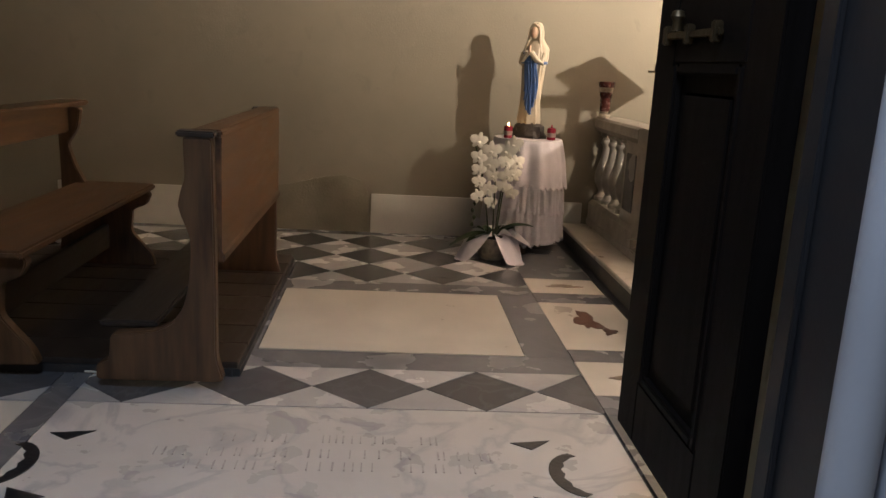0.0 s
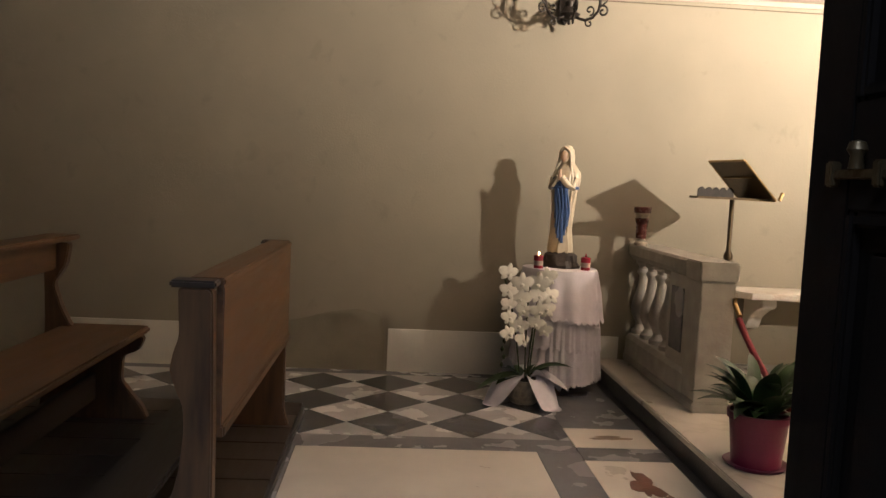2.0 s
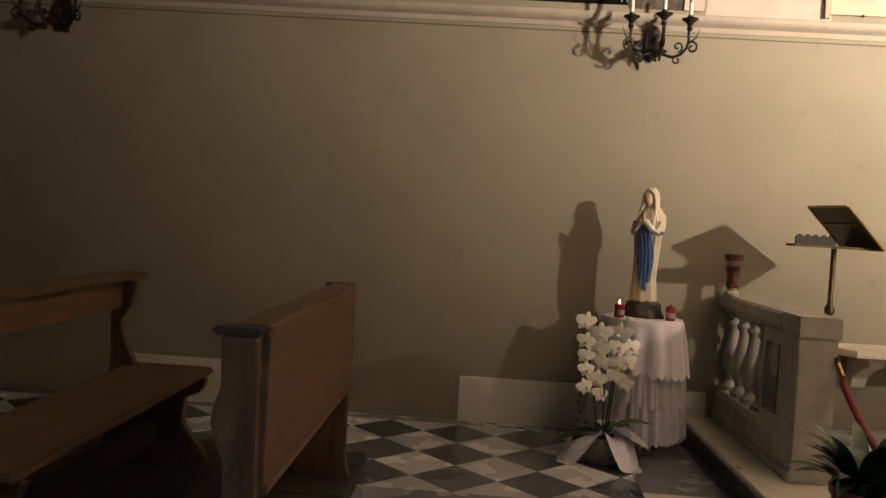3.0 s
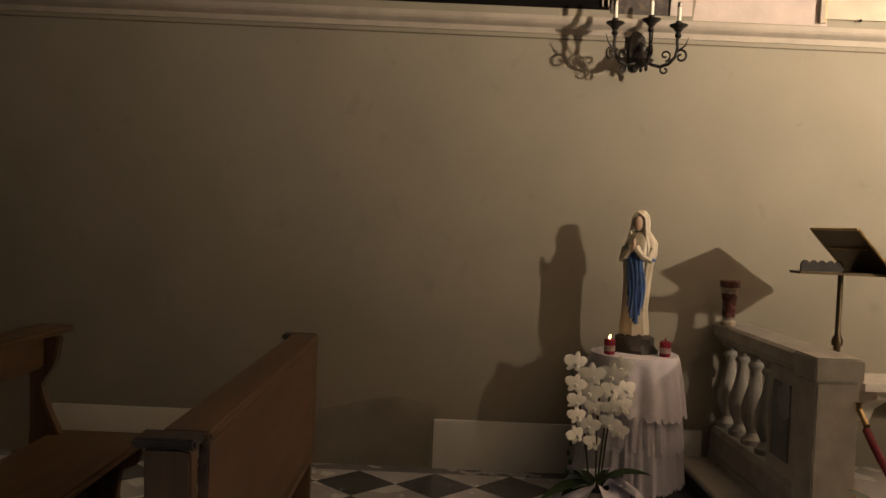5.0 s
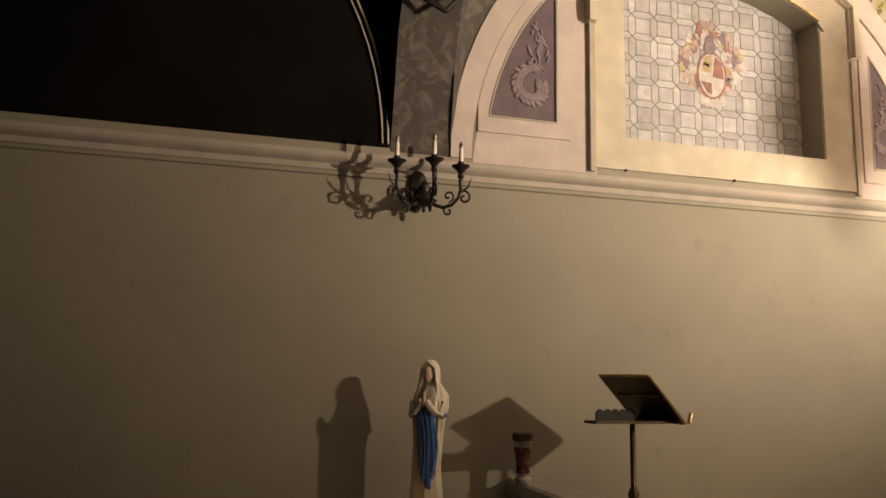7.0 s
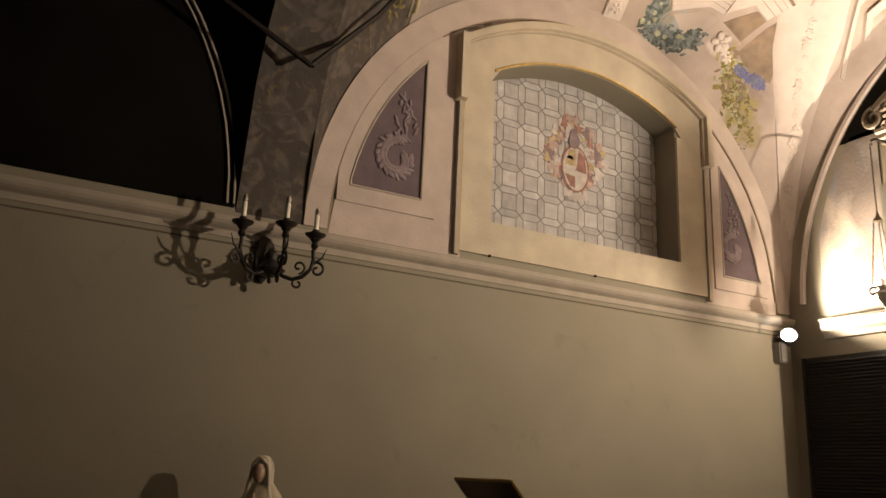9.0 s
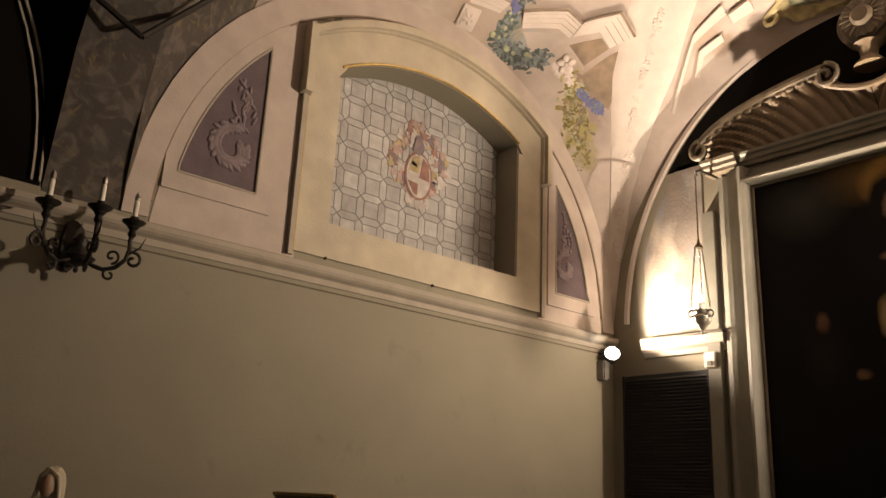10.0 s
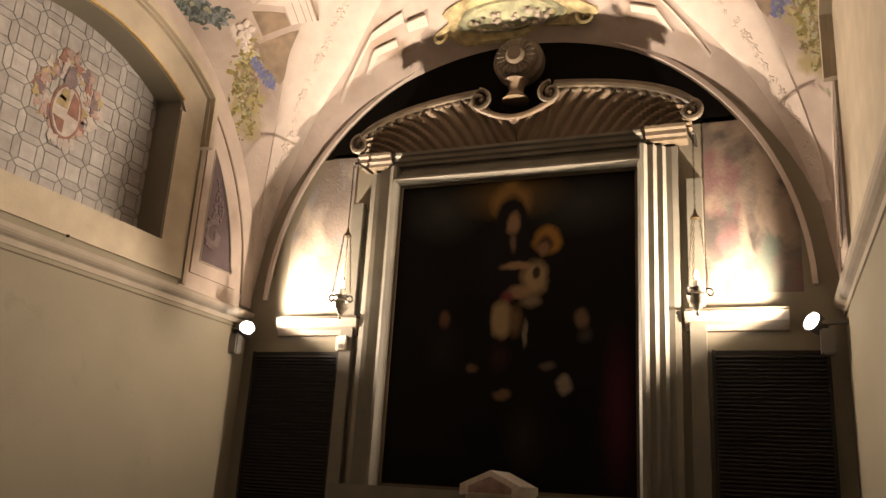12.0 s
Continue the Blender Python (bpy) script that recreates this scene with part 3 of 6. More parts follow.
        for i in range(34):
            t = i / 33
            a = 1.4 + 5.4 * t
            r = (0.125 - 0.075 * t) * k
            u, v = cx + r * math.cos(a), cz - 0.03 + r * math.sin(a)
            lobe(u, v, a + 1.57, 0.04 * k, 0.022 * k)
            lobe(u - 0.02 * k * math.cos(a), v - 0.02 * k * math.sin(a), a + rr.uniform(0.6, 1.6), 0.024 * k, 0.012)
            if i % 2 == 0:
                lobe(u + 0.026 * k * math.cos(a), v + 0.026 * k * math.sin(a), a + rr.uniform(0.3, 1.5), rr.uniform(0.022, 0.04) * k, rr.uniform(0.012, 0.02))
        for i in range(44):
            t = i / 43
            u, v = cx + 0.05 * k * math.sin(4 * t) + rr.gauss(0, 0.035) * k * (1.1 - 0.6 * t), cz + 0.10 + 0.36 * t
            lobe(u, v, rr.uniform(0.4, 2.7), rr.uniform(0.02, 0.036) * k, rr.uniform(0.009, 0.014))
        add("leaf_scroll", bm, "stucco_grey", smooth=True)
    panel(1.577, 2.02, 3.115, 1.682, "side_panel")
    panel(4.456, 4.835, 3.035, 1.602, "side_panel")
    if not mirror:
        bm = bmesh.new()
        xs = [WX0 + (WX1 - WX0) * i / n for i in range(n + 1)]
        tube(bm, [(x, yy(0.022), seg(x, WX0, WX1, WZS, WZT) + 0.006) for x in xs], 0.010, 6)
        add("gilt_bead", bm, "gold")
    return root


lunette_parts(NW, 1)
lunette_parts(SW, -1, True)

GY = NW + 0.21
win = thing("window_1", (3.29, GY, 3.09), "arched leaded window with pale panes and a painted crest", "window", kind="structure")
winv = Matrix.Translation((-3.29, -GY, -3.09))


def wpart(name, bm, mat, label="", smooth=False):
    bm.transform(winv)
    return part(name, bm, mat, win, label, smooth)


xs = [WX0 - 0.02 + (WX1 - WX0 + 0.04) * i / 24 for i in range(25)]
wpart("came_sheet", prism(bmesh.new(), [(WX0 - 0.02, WZ0 - 0.02), (WX1 + 0.02, WZ0 - 0.02)] + [(x, seg(min(max(x, WX0), WX1), WX0, WX1, WZS, WZT) + 0.02) for x in xs[::-1]], "y", GY, GY + 0.02), "lead", "dark lead cames")
PX, PZ, HX, HZ = 0.168, 0.158, 0.056, 0.050


def clip_pane(pts):
    """Keep a pane inside the arched opening, cut off at its edge."""
    out = []
    for x, z in pts:
        x = min(max(x, WX0), WX1)
        out.append((x, min(max(z, WZ0), seg(x, WX0, WX1, WZS, WZT))))
    keep = []
    for p in out:
        if not keep or (Vector(p) - Vector(keep[-1])).length > 0.004:
            keep.append(p)
    if len(keep) > 2 and (Vector(keep[0]) - Vector(keep[-1])).length < 0.004:
        keep.pop()
    area = sum(keep[i][0] * keep[(i + 1) % len(keep)][1] - keep[(i + 1) % len(keep)][0] * keep[i][1] for i in range(len(keep))) / 2 if len(keep) > 2 else 0
    return keep if abs(area) > 0.0004 else None


g = 0.0035
for i in range(-1, 10):
    for j in range(-1, 9):
        x, z = WX0 + 0.02 + i * PX, WZ0 + 0.01 + j * PZ
        a, b = x + HX / 2, x + PX - HX / 2
        c, d = z + HZ / 2, z + PZ - HZ / 2
        shapes = [[(a + g, c + g), (b - g, c + g), (b - g, d - g), (a + g, d - g)],
                  [(a + g, c - g), (x + g * 1.5, z), (a + g, z - HZ / 2 + g), (b - g, z - HZ / 2 + g), (x + PX - g * 1.5, z), (b - g, c - g)],
                  [(x - HX / 2 + g, c + g), (x, z + g * 1.5), (x + HX / 2 - g, c + g), (x + HX / 2 - g, d - g), (x, z + PZ - g * 1.5), (x - HX / 2 + g, d - g)]]
        for s in shapes:
            k = clip_pane(s)
            if k:
                wpart("pane", prism(bmesh.new(), k, "y", GY - 0.004, GY), "pane")
# painted crest on the glass
CX, CZ = 3.30, 3.71


def blob(cx, cz, rx, rz, seed, n=22, rag=0.34):
    r = random.Random(seed)
    ph = [r.uniform(0, 6.28) for _ in range(3)]
    out = []
    for i in range(n):
        a = 2 * math.pi * i / n
        k = 1 + rag * (0.5 * math.sin(3 * a + ph[0]) + 0.35 * math.sin(5 * a + ph[1]) + 0.25 * math.sin(8 * a + ph[2]))
        out.append((cx + rx * k * math.cos(a), cz + rz * k * math.sin(a)))
    return out


y1 = GY - 0.006
rr = random.Random(40)
paints = ("pink_paint", "stucco_grey", "yellow_paint", "pink_paint", "white_paint", "red_paint")
for k in range(52):
    a = radians(-62 + 304 * k / 51)
    ru, rv = rr.uniform(0.13, 0.26), rr.uniform(0.14, 0.285)
    c = blob(CX + ru * math.cos(a) + rr.uniform(-0.02, 0.02), CZ + 0.05 + rv * math.sin(a) * 0.95, rr.uniform(0.018, 0.045), rr.uniform(0.025, 0.055), k, 16, 0.6)
    wpart("crest_mantle", prism(bmesh.new(), c, "y", y1 - 0.0008 * (k % 5), y1 + 0.002), paints[k % 6])
y1 -= 0.006
wpart("crest_rim", prism(bmesh.new(), blob(CX, CZ - 0.05, 0.12, 0.175, 7, 28, 0.0), "y", y1, y1 + 0.002), "red_paint")
wpart("crest_shield", prism(bmesh.new(), blob(CX, CZ - 0.05, 0.105, 0.158, 7, 28, 0.0), "y", y1 - 0.002, y1), "white_paint")
for pts, mt in (([(CX - 0.09, CZ - 0.03), (CX + 0.0, CZ - 0.03), (CX + 0.0, CZ + 0.09), (CX - 0.05, CZ + 0.085)], "yellow_paint"), ([(CX + 0.006, CZ - 0.06), (CX + 0.095, CZ - 0.07), (CX + 0.08, CZ + 0.05), (CX + 0.03, CZ + 0.09)], "red_paint"), ([(CX - 0.09, CZ - 0.10), (CX - 0.04, CZ - 0.18), (CX - 0.005, CZ - 0.19), (CX - 0.005, CZ - 0.11)], "red_paint"), ([(CX - 0.075, CZ + 0.02), (CX - 0.02, CZ + 0.005), (CX - 0.02, CZ + 0.03), (CX - 0.06, CZ + 0.04)], "rock")):
    wpart("crest_field", prism(bmesh.new(), pts, "y", y1 - 0.004, y1 - 0.002), mt)
wpart("crest_helm", prism(bmesh.new(), blob(CX - 0.01, CZ + 0.17, 0.045, 0.075, 9, 20, 0.2), "y", y1 - 0.004, y1 - 0.002), "stucco_grey")
for k in range(5):
    wpart("crest_fringe", prism(bmesh.new(), blob(CX - 0.08 + 0.04 * k, CZ - 0.235 - 0.02 * math.sin(k * 0.8), 0.026, 0.035, k + 60, 12, 0.3), "y", y1 - 0.001, y1 + 0.001), "white_paint")

# skirting and damp patch on the long wall
for a, b in ((-2.36, -0.76), (0.0, 1.66)):
    structure("baseboard", B(a, b, NW - 0.016, NW + 0.01, -0.01, 0.305, 0.003), "skirting", "pale stone skirting slab", "skirting")
structure("wall_patch", prism(bmesh.new(), [(-0.78, 0), (-0.02, 0), (-0.025, 0.30), (-0.06, 0.40), (-0.22, 0.44), (-0.42, 0.41), (-0.6, 0.36), (-0.72, 0.34)], "y", NW - 0.004, NW + 0.01), "damp", "damp brown patch of bare plaster", "wall patch")

# ---- step of the altar ----
STX, STZ = 1.5, 0.14
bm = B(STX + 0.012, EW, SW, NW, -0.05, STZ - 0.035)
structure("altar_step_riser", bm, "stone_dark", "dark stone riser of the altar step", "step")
bm = B(STX, 2.35, SW, NW, STZ - 0.035, STZ, 0.006)
structure("altar_step", bm, "step_top", "worn pale marble altar step", "step")
structure("altar_floor", B(2.352, EW, SW, NW, STZ - 0.035, STZ - 0.002), "tile_light", "pale marble altar floor", "floor")
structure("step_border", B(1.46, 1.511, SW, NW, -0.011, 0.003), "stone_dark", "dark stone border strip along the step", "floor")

# ---- altar wall: frame, picture, pediment ----
AY = 4.73
PY0, PY1, PZ0, PZ1 = 3.89, 5.605, 1.60, 3.72


def canvas_material():
    """A dark old altarpiece: plain soft shapes on brown-black ground."""
    m = principled("altar_canvas", (0.0045, 0.0038, 0.0034), 0.5, var=0.4, scale=5, bump=0.05, second=(0.003, 0.0026, 0.0026), spec=0.12)
    # middle y, middle z, half width, half height, colour, strength, softness
    spots = [(4.76, 3.60, 0.36, 0.17, (0.17, 0.10, 0.035), 0.75, 0.9), (5.25, 3.50, 0.26, 0.22, (0.040, 0.042, 0.038), 0.75, 0.9), (4.28, 3.50, 0.34, 0.20, (0.034, 0.036, 0.033), 0.75, 0.9),
             (4.755, 3.545, 0.155, 0.15, (0.26, 0.15, 0.04), 0.75, 0.35), (4.755, 3.67, 0.05, 0.035, (0.30, 0.18, 0.05), 0.7, 0.5),
             (4.745, 3.40, 0.125, 0.20, (0.006, 0.005, 0.006), 1.0, 0.25), (4.76, 3.10, 0.27, 0.32, (0.007, 0.006, 0.007), 1.0, 0.5), (4.735, 3.385, 0.052, 0.092, (0.24, 0.15, 0.085), 0.9, 0.45), (4.735, 3.24, 0.03, 0.07, (0.16, 0.10, 0.06), 0.7, 0.6),
             (4.495, 3.245, 0.105, 0.115, (0.30, 0.16, 0.035), 0.85, 0.3), (4.515, 3.215, 0.06, 0.085, (0.05, 0.03, 0.02), 0.9, 0.4), (4.525, 3.185, 0.042, 0.055, (0.20, 0.12, 0.075), 0.9, 0.45),
             (4.575, 2.99, 0.10, 0.135, (0.30, 0.22, 0.12), 0.9, 0.4), (4.565, 3.03, 0.03, 0.055, (0.012, 0.010, 0.010), 0.9, 0.4), (4.70, 3.08, 0.13, 0.032, (0.28, 0.18, 0.10), 0.85, 0.5),
             (4.68, 2.90, 0.10, 0.05, (0.27, 0.17, 0.10), 0.85, 0.5), (4.76, 2.87, 0.055, 0.045, (0.15, 0.03, 0.04), 0.8, 0.5), (4.60, 2.83, 0.08, 0.05, (0.24, 0.19, 0.12), 0.7, 0.6),
             (4.795, 2.715, 0.082, 0.14, (0.30, 0.22, 0.115), 0.9, 0.35), (4.70, 2.70, 0.05, 0.12, (0.16, 0.10, 0.05), 0.7, 0.6), (4.635, 2.62, 0.022, 0.10, (0.20, 0.17, 0.12), 0.8, 0.5), (4.80, 2.46, 0.08, 0.11, (0.028, 0.012, 0.010), 0.8, 0.7),
             (5.205, 2.715, 0.045, 0.065, (0.15, 0.075, 0.045), 0.85, 0.5), (5.20, 2.50, 0.13, 0.20, (0.014, 0.011, 0.010), 0.8, 0.8), (4.255, 2.71, 0.055, 0.07, (0.15, 0.095, 0.06), 0.85, 0.5), (4.23, 2.60, 0.05, 0.06, (0.05, 0.042, 0.035), 0.7, 0.7),
             (4.985, 2.385, 0.05, 0.035, (0.13, 0.075, 0.04), 0.8, 0.5), (4.775, 2.215, 0.07, 0.038, (0.15, 0.09, 0.05), 0.8, 0.5), (4.48, 2.40, 0.06, 0.035, (0.11, 0.085, 0.06), 0.75, 0.6), (4.36, 2.285, 0.055, 0.07, (0.20, 0.17, 0.13), 0.85, 0.45),
             (4.02, 2.15, 0.11, 0.48, (0.048, 0.010, 0.018), 0.85, 0.8), (4.62, 1.95, 0.12, 0.22, (0.026, 0.020, 0.014), 0.7, 0.9)]
    spots = [((EW, cy, cz), (9, ry, rz), col, amt, soft) for cy, cz, ry, rz, col, amt, soft in spots]
    return soft_spots(m, spots, 0.06, 9.0)


M["canvas"] = canvas_material()

frame_t = thing("altarpiece_surround", (EW, AY, 1.2), "tall grey moulded stone altarpiece frame with stepped edges", "altar frame")
finv = Matrix.Translation((-EW, -AY, -1.2))


def fpart(name, bm, mat, label="", smooth=False):
    bm.transform(finv)
    return part(name, bm, mat, frame_t, label, smooth)


# jambs: stepped profile seen from above, (distance from the picture, depth off the wall)
prof = [(0.0, 0.06), (0.008, 0.135), (0.03, 0.155), (0.055, 0.150), (0.075, 0.112), (0.115, 0.117), (0.135, 0.080), (0.175, 0.085), (0.195, 0.045), (0.235, 0.049), (0.275, 0.045), (0.275, 0.0), (0.0, 0.0)]
for s, y in ((1, PY1), (-1, PY0)):
    fpart("jamb", prism(bmesh.new(), [(EW - d, y + s * a * 0.92) for a, d in prof], "z", 0.9, 3.85), "frame_stone")
bm = bmesh.new()
pr = [(EW - d, PZ1 + a * 0.6) for a, d in prof]
lo = [bm.verts.new((x, PY0 - (z - PZ1) / 0.6 * 0.7, z)) for x, z in pr]
hi = [bm.verts.new((x, PY1 + (z - PZ1) / 0.6 * 0.7, z)) for x, z in pr]
fs = [bm.faces.new(lo), bm.faces.new(hi[::-1])] + [bm.faces.new((lo[i], hi[i], hi[(i + 1) % len(lo)], lo[(i + 1) % len(lo)])) for i in range(len(lo))]
bmesh.ops.recalc_face_normals(bm, faces=fs)
fpart("lintel", bm, "frame_stone")
for s, y in ((1, PY1), (-1, PY0)):
    fpart("side_strip", B(EW - 0.05, EW, min(y + s * 0.30, y + s * 0.40), max(y + s * 0.30, y + s * 0.40), 0.9, 3.62, 0.004), "frame_stone")
fpart("sill", B(EW - 0.2, EW, PY0 - 0.3, PY1 + 0.3, PZ0 - 0.14, PZ0, 0.01), "frame_stone")
# entablature, projecting at both ends
ent = [(0.0, 3.87), (0.10, 3.87), (0.105, 3.89), (0.13, 3.90), (0.135, 3.925), (0.16, 3.935), (0.165, 3.955), (0.0, 3.955)]
fpart("entablature", prism(bmesh.new(), [(EW - d * 0.85, z) for d, z in ent], "y", PY0 - 0.06, PY1 + 0.06), "frame_stone")
for y0, y1 in ((PY0 - 0.32, PY0 - 0.06), (PY1 + 0.06, PY1 + 0.32)):
    fpart("entablature_block", prism(bmesh.new(), [(EW - d - (0.01 if d else 0), z + 0.002) for d, z in ent], "y", y0, y1), "rim_stone")

# scalloped broken pediment
ped = thing("shell_pediment", (EW, AY, 3.96), "broken segmental stone pediment with shell flutes and scrolls", "pediment")
pinv = Matrix.Translation((-EW, -AY, -3.96))


def ppart(name, bm, mat, label="", smooth=False):
    bm.transform(pinv)
    return part(name, bm, mat, ped, label, smooth)


def arch_z(dy):
    return 4.0 + 0.34 * math.sqrt(max(0.0, 1 - (dy / 1.24) ** 2))


for s in (1, -1):
    def flutes(u, v, s=s):
        dy = 0.002 + 1.19 * u
        top, low = (arch_z(dy) if dy > 0.26 else 4.13 + 0.195 * (dy / 0.26) ** 2), 3.945
        z = low + (top - low) * v
        w = 0.042 * abs(math.cos((dy * (1.25 - 0.35 * v) - v * 0.12) * math.pi / 0.10))
        dep = 0.03 + 0.09 * v ** 0.8 + w * (0.3 + 0.7 * v)
        return (EW - dep, AY + s * dy, z)
    bm = grid(bmesh.new(), flutes, 150, 14)
    ppart("fluted_shell", bm, "shell", smooth=True)
    bm = bmesh.new()
    arc = [(0.28 + 0.93 * i / 30) for i in range(31)]
    tube(bm, [(EW - 0.15, AY + s * dy, arch_z(dy) + 0.015) for dy in arc], 0.026, 8)
    tube(bm, [(EW - 0.125, AY + s * dy, arch_z(dy) + 0.05) for dy in arc], 0.02, 8)
    ppart("rim", bm, "rim_stone", smooth=True)
    for i in range(11):
        bm = bmesh.new()
        dy = 0.36 + i * 0.076
        bmesh.ops.create_uvsphere(bm, u_segments=10, v_segments=6, radius=0.024, matrix=Matrix.Translation((EW - 0.15, AY + s * dy, arch_z(dy) - 0.02)) @ Matrix.Diagonal((0.5, 1.2, 0.8, 1)))
        ppart("lobe", bm, "rim_stone", smooth=True)
    ppart("inner_scroll", tube(bmesh.new(), spiral((s * 0.26, 4.29), 0.085, 0.012, 1.57, 1.57 + s * -9.0 * -1, 40, lambda u, v: (EW - 0.165, AY + u, v)), 0.019, 8), "rim_stone", smooth=True)
    ppart("outer_scroll", tube(bmesh.new(), spiral((s * 1.19, 4.04), 0.075, 0.012, 1.57, 1.57 - s * 8.0, 40, lambda u, v: (EW - 0.165, AY + u, v)), 0.022, 8), "rim_stone", smooth=True)
    ppart("swag", tube(bmesh.new(), [(EW - 0.15, AY + s * (0.28 - 0.28 * i / 12), 4.24 - 0.10 * math.sin(i / 12 * 1.57)) for i in range(13)], 0.022, 8), "shell", smooth=True)
# medallion on its stem, between the scrolls; darker stone stands in for its shade
bm = bmesh.new()
for r, d in ((0.185, 0.10), (0.15, 0.14), (0.07, 0.18)):
    lathe(bm, [(r, 0), (r, d - 0.02), (r - 0.02, d)], (0, 0, 0), 28)
for i in range(20):
    a = i * 2 * math.pi / 20
    tube(bm, [(0.075 * math.cos(a), 0.075 * math.sin(a), 0.142), (0.14 * math.cos(a), 0.14 * math.sin(a), 0.138)], 0.009, 6)
bm.transform(Matrix.Translation((EW - 0.03, AY, 4.61)) @ Matrix.Rotation(-math.pi / 2, 4, "Y"))
ppart("medallion", bm, "rim_stone", smooth=True)
bm = lathe(bmesh.new(), [(0.10, 0), (0.05, 0.06), (0.06, 0.12), (0.09, 0.15)], (EW - 0.12, AY, 4.28), 14)
ppart("medallion_stem", bm, "shell", smooth=True)
# field inside the arch, its shadow put into the dark colour
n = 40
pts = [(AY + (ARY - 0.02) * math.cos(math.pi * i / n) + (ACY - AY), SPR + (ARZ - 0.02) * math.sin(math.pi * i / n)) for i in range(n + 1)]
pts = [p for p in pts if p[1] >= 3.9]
tympanum = structure("wall_tympanum", prism(bmesh.new(), pts, "x", EW - 0.004, EW + 0.01), "dark_fresco", "dark field inside the altar arch, its shade put into the colour", "wall")
pic = thing("altar_painting", (EW - 0.05, AY, PZ0), "very dark old oil painting with pale and gold plain shapes", "painting")
bm = B(EW - 0.05, EW - 0.03, PY0, PY1, PZ0, PZ1)
bm.transform(Matrix.Translation((-(EW - 0.05), -AY, -PZ0)))
part("canvas", bm, "canvas", pic)
for a, b, c, d in ((PY0 + 0.001, PY0 + 0.02, PZ0, PZ1), (PY1 - 0.02, PY1 - 0.001, PZ0, PZ1), (PY0 + 0.02, PY1 - 0.02, PZ1 - 0.02, PZ1 - 0.001), (PY0 + 0.02, PY1 - 0.02, PZ0 + 0.001, PZ0 + 0.02)):
    part("slip", B(-0.022, -0.001, a - AY, b - AY, c - PZ0, d - PZ0, 0.003), "rim_stone", pic, "narrow dark wooden slip round the canvas")


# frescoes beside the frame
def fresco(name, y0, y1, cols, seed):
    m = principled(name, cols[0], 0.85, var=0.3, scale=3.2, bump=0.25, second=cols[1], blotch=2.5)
    t = m.node_tree
    N, L = t.nodes, t.links
    b = N["Principled BSDF"]
    src = b.inputs["Base Color"].links[0].from_socket
    for k, c in enumerate(cols[2:]):
        nz, geo, mp, rp, mx = N.new("ShaderNodeTexNoise"), N.new("ShaderNodeNewGeometry"), N.new("ShaderNodeMapping"), N.new("ShaderNodeValToRGB"), N.new("ShaderNodeMix")
        mp.inputs["Location"].default_value = (seed * 3.1, k * 7.7 + seed, k * 2.3)
        mp.inputs["Scale"].default_value = (1, 1, 0.7)
        nz.inputs["Scale"].default_value, nz.inputs["Detail"].default_value, nz.inputs["Distortion"].default_value = 3.4, 6, 0.5
        L.new(geo.outputs["Position"], mp.inputs["Vector"])
        L.new(mp.outputs[0], nz.inputs["Vector"])
        rp.color_ramp.elements[0].position, rp.color_ramp.elements[1].position = 0.51, 0.62
        L.new(nz.outputs[0], rp.inputs[0])
        mx.data_type = "RGBA"
        L.new(rp.outputs[0], mx.inputs[0])
        L.new(src, mx.inputs[6])
        mx.inputs[7].default_value = (*c, 1)
        src = mx.outputs[2]
    L.new(src, b.inputs["Base Color"])
    M[name] = m
    p = []
    n = 20
    for i in range(n + 1):
        y = y0 + (y1 - y0) * i / n
        p.append((y, min(4.05, SPR + (ARZ - 0.03) * math.sqrt(max(0, 1 - ((y - AY) / (ARY - 0.03)) ** 2)))))
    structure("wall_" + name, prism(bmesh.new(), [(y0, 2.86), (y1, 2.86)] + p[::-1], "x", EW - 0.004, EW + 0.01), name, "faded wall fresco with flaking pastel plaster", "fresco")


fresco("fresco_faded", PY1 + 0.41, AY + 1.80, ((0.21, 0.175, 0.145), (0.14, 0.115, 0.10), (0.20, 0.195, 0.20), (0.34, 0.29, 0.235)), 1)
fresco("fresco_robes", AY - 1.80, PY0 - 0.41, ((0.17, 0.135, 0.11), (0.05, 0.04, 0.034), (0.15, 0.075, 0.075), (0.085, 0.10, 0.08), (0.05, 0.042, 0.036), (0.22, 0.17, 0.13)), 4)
# ledges over the grilles
for y0, y1 in ((PY1 + 0.275, NW - 0.3), (SW + 0.3, PY0 - 0.275)):
    bm = bmesh.new()
    prism(bm, [(EW - 0.001, 2.62), (EW - 0.02, 2.625), (EW - 0.03, 2.66), (EW - 0.055, 2.68), (EW - 0.06, 2.742), (EW - 0.001, 2.746)], "y", y0, y1)
    structure("trim_ledge", bm, "cream", "cream plaster ledge over a grille", "ledge")
    structure("trim_ledge_top", B(EW - 0.07, EW - 0.001, y0, y1, 2.747, 2.757), "line", "dark top of a plaster ledge", "ledge")


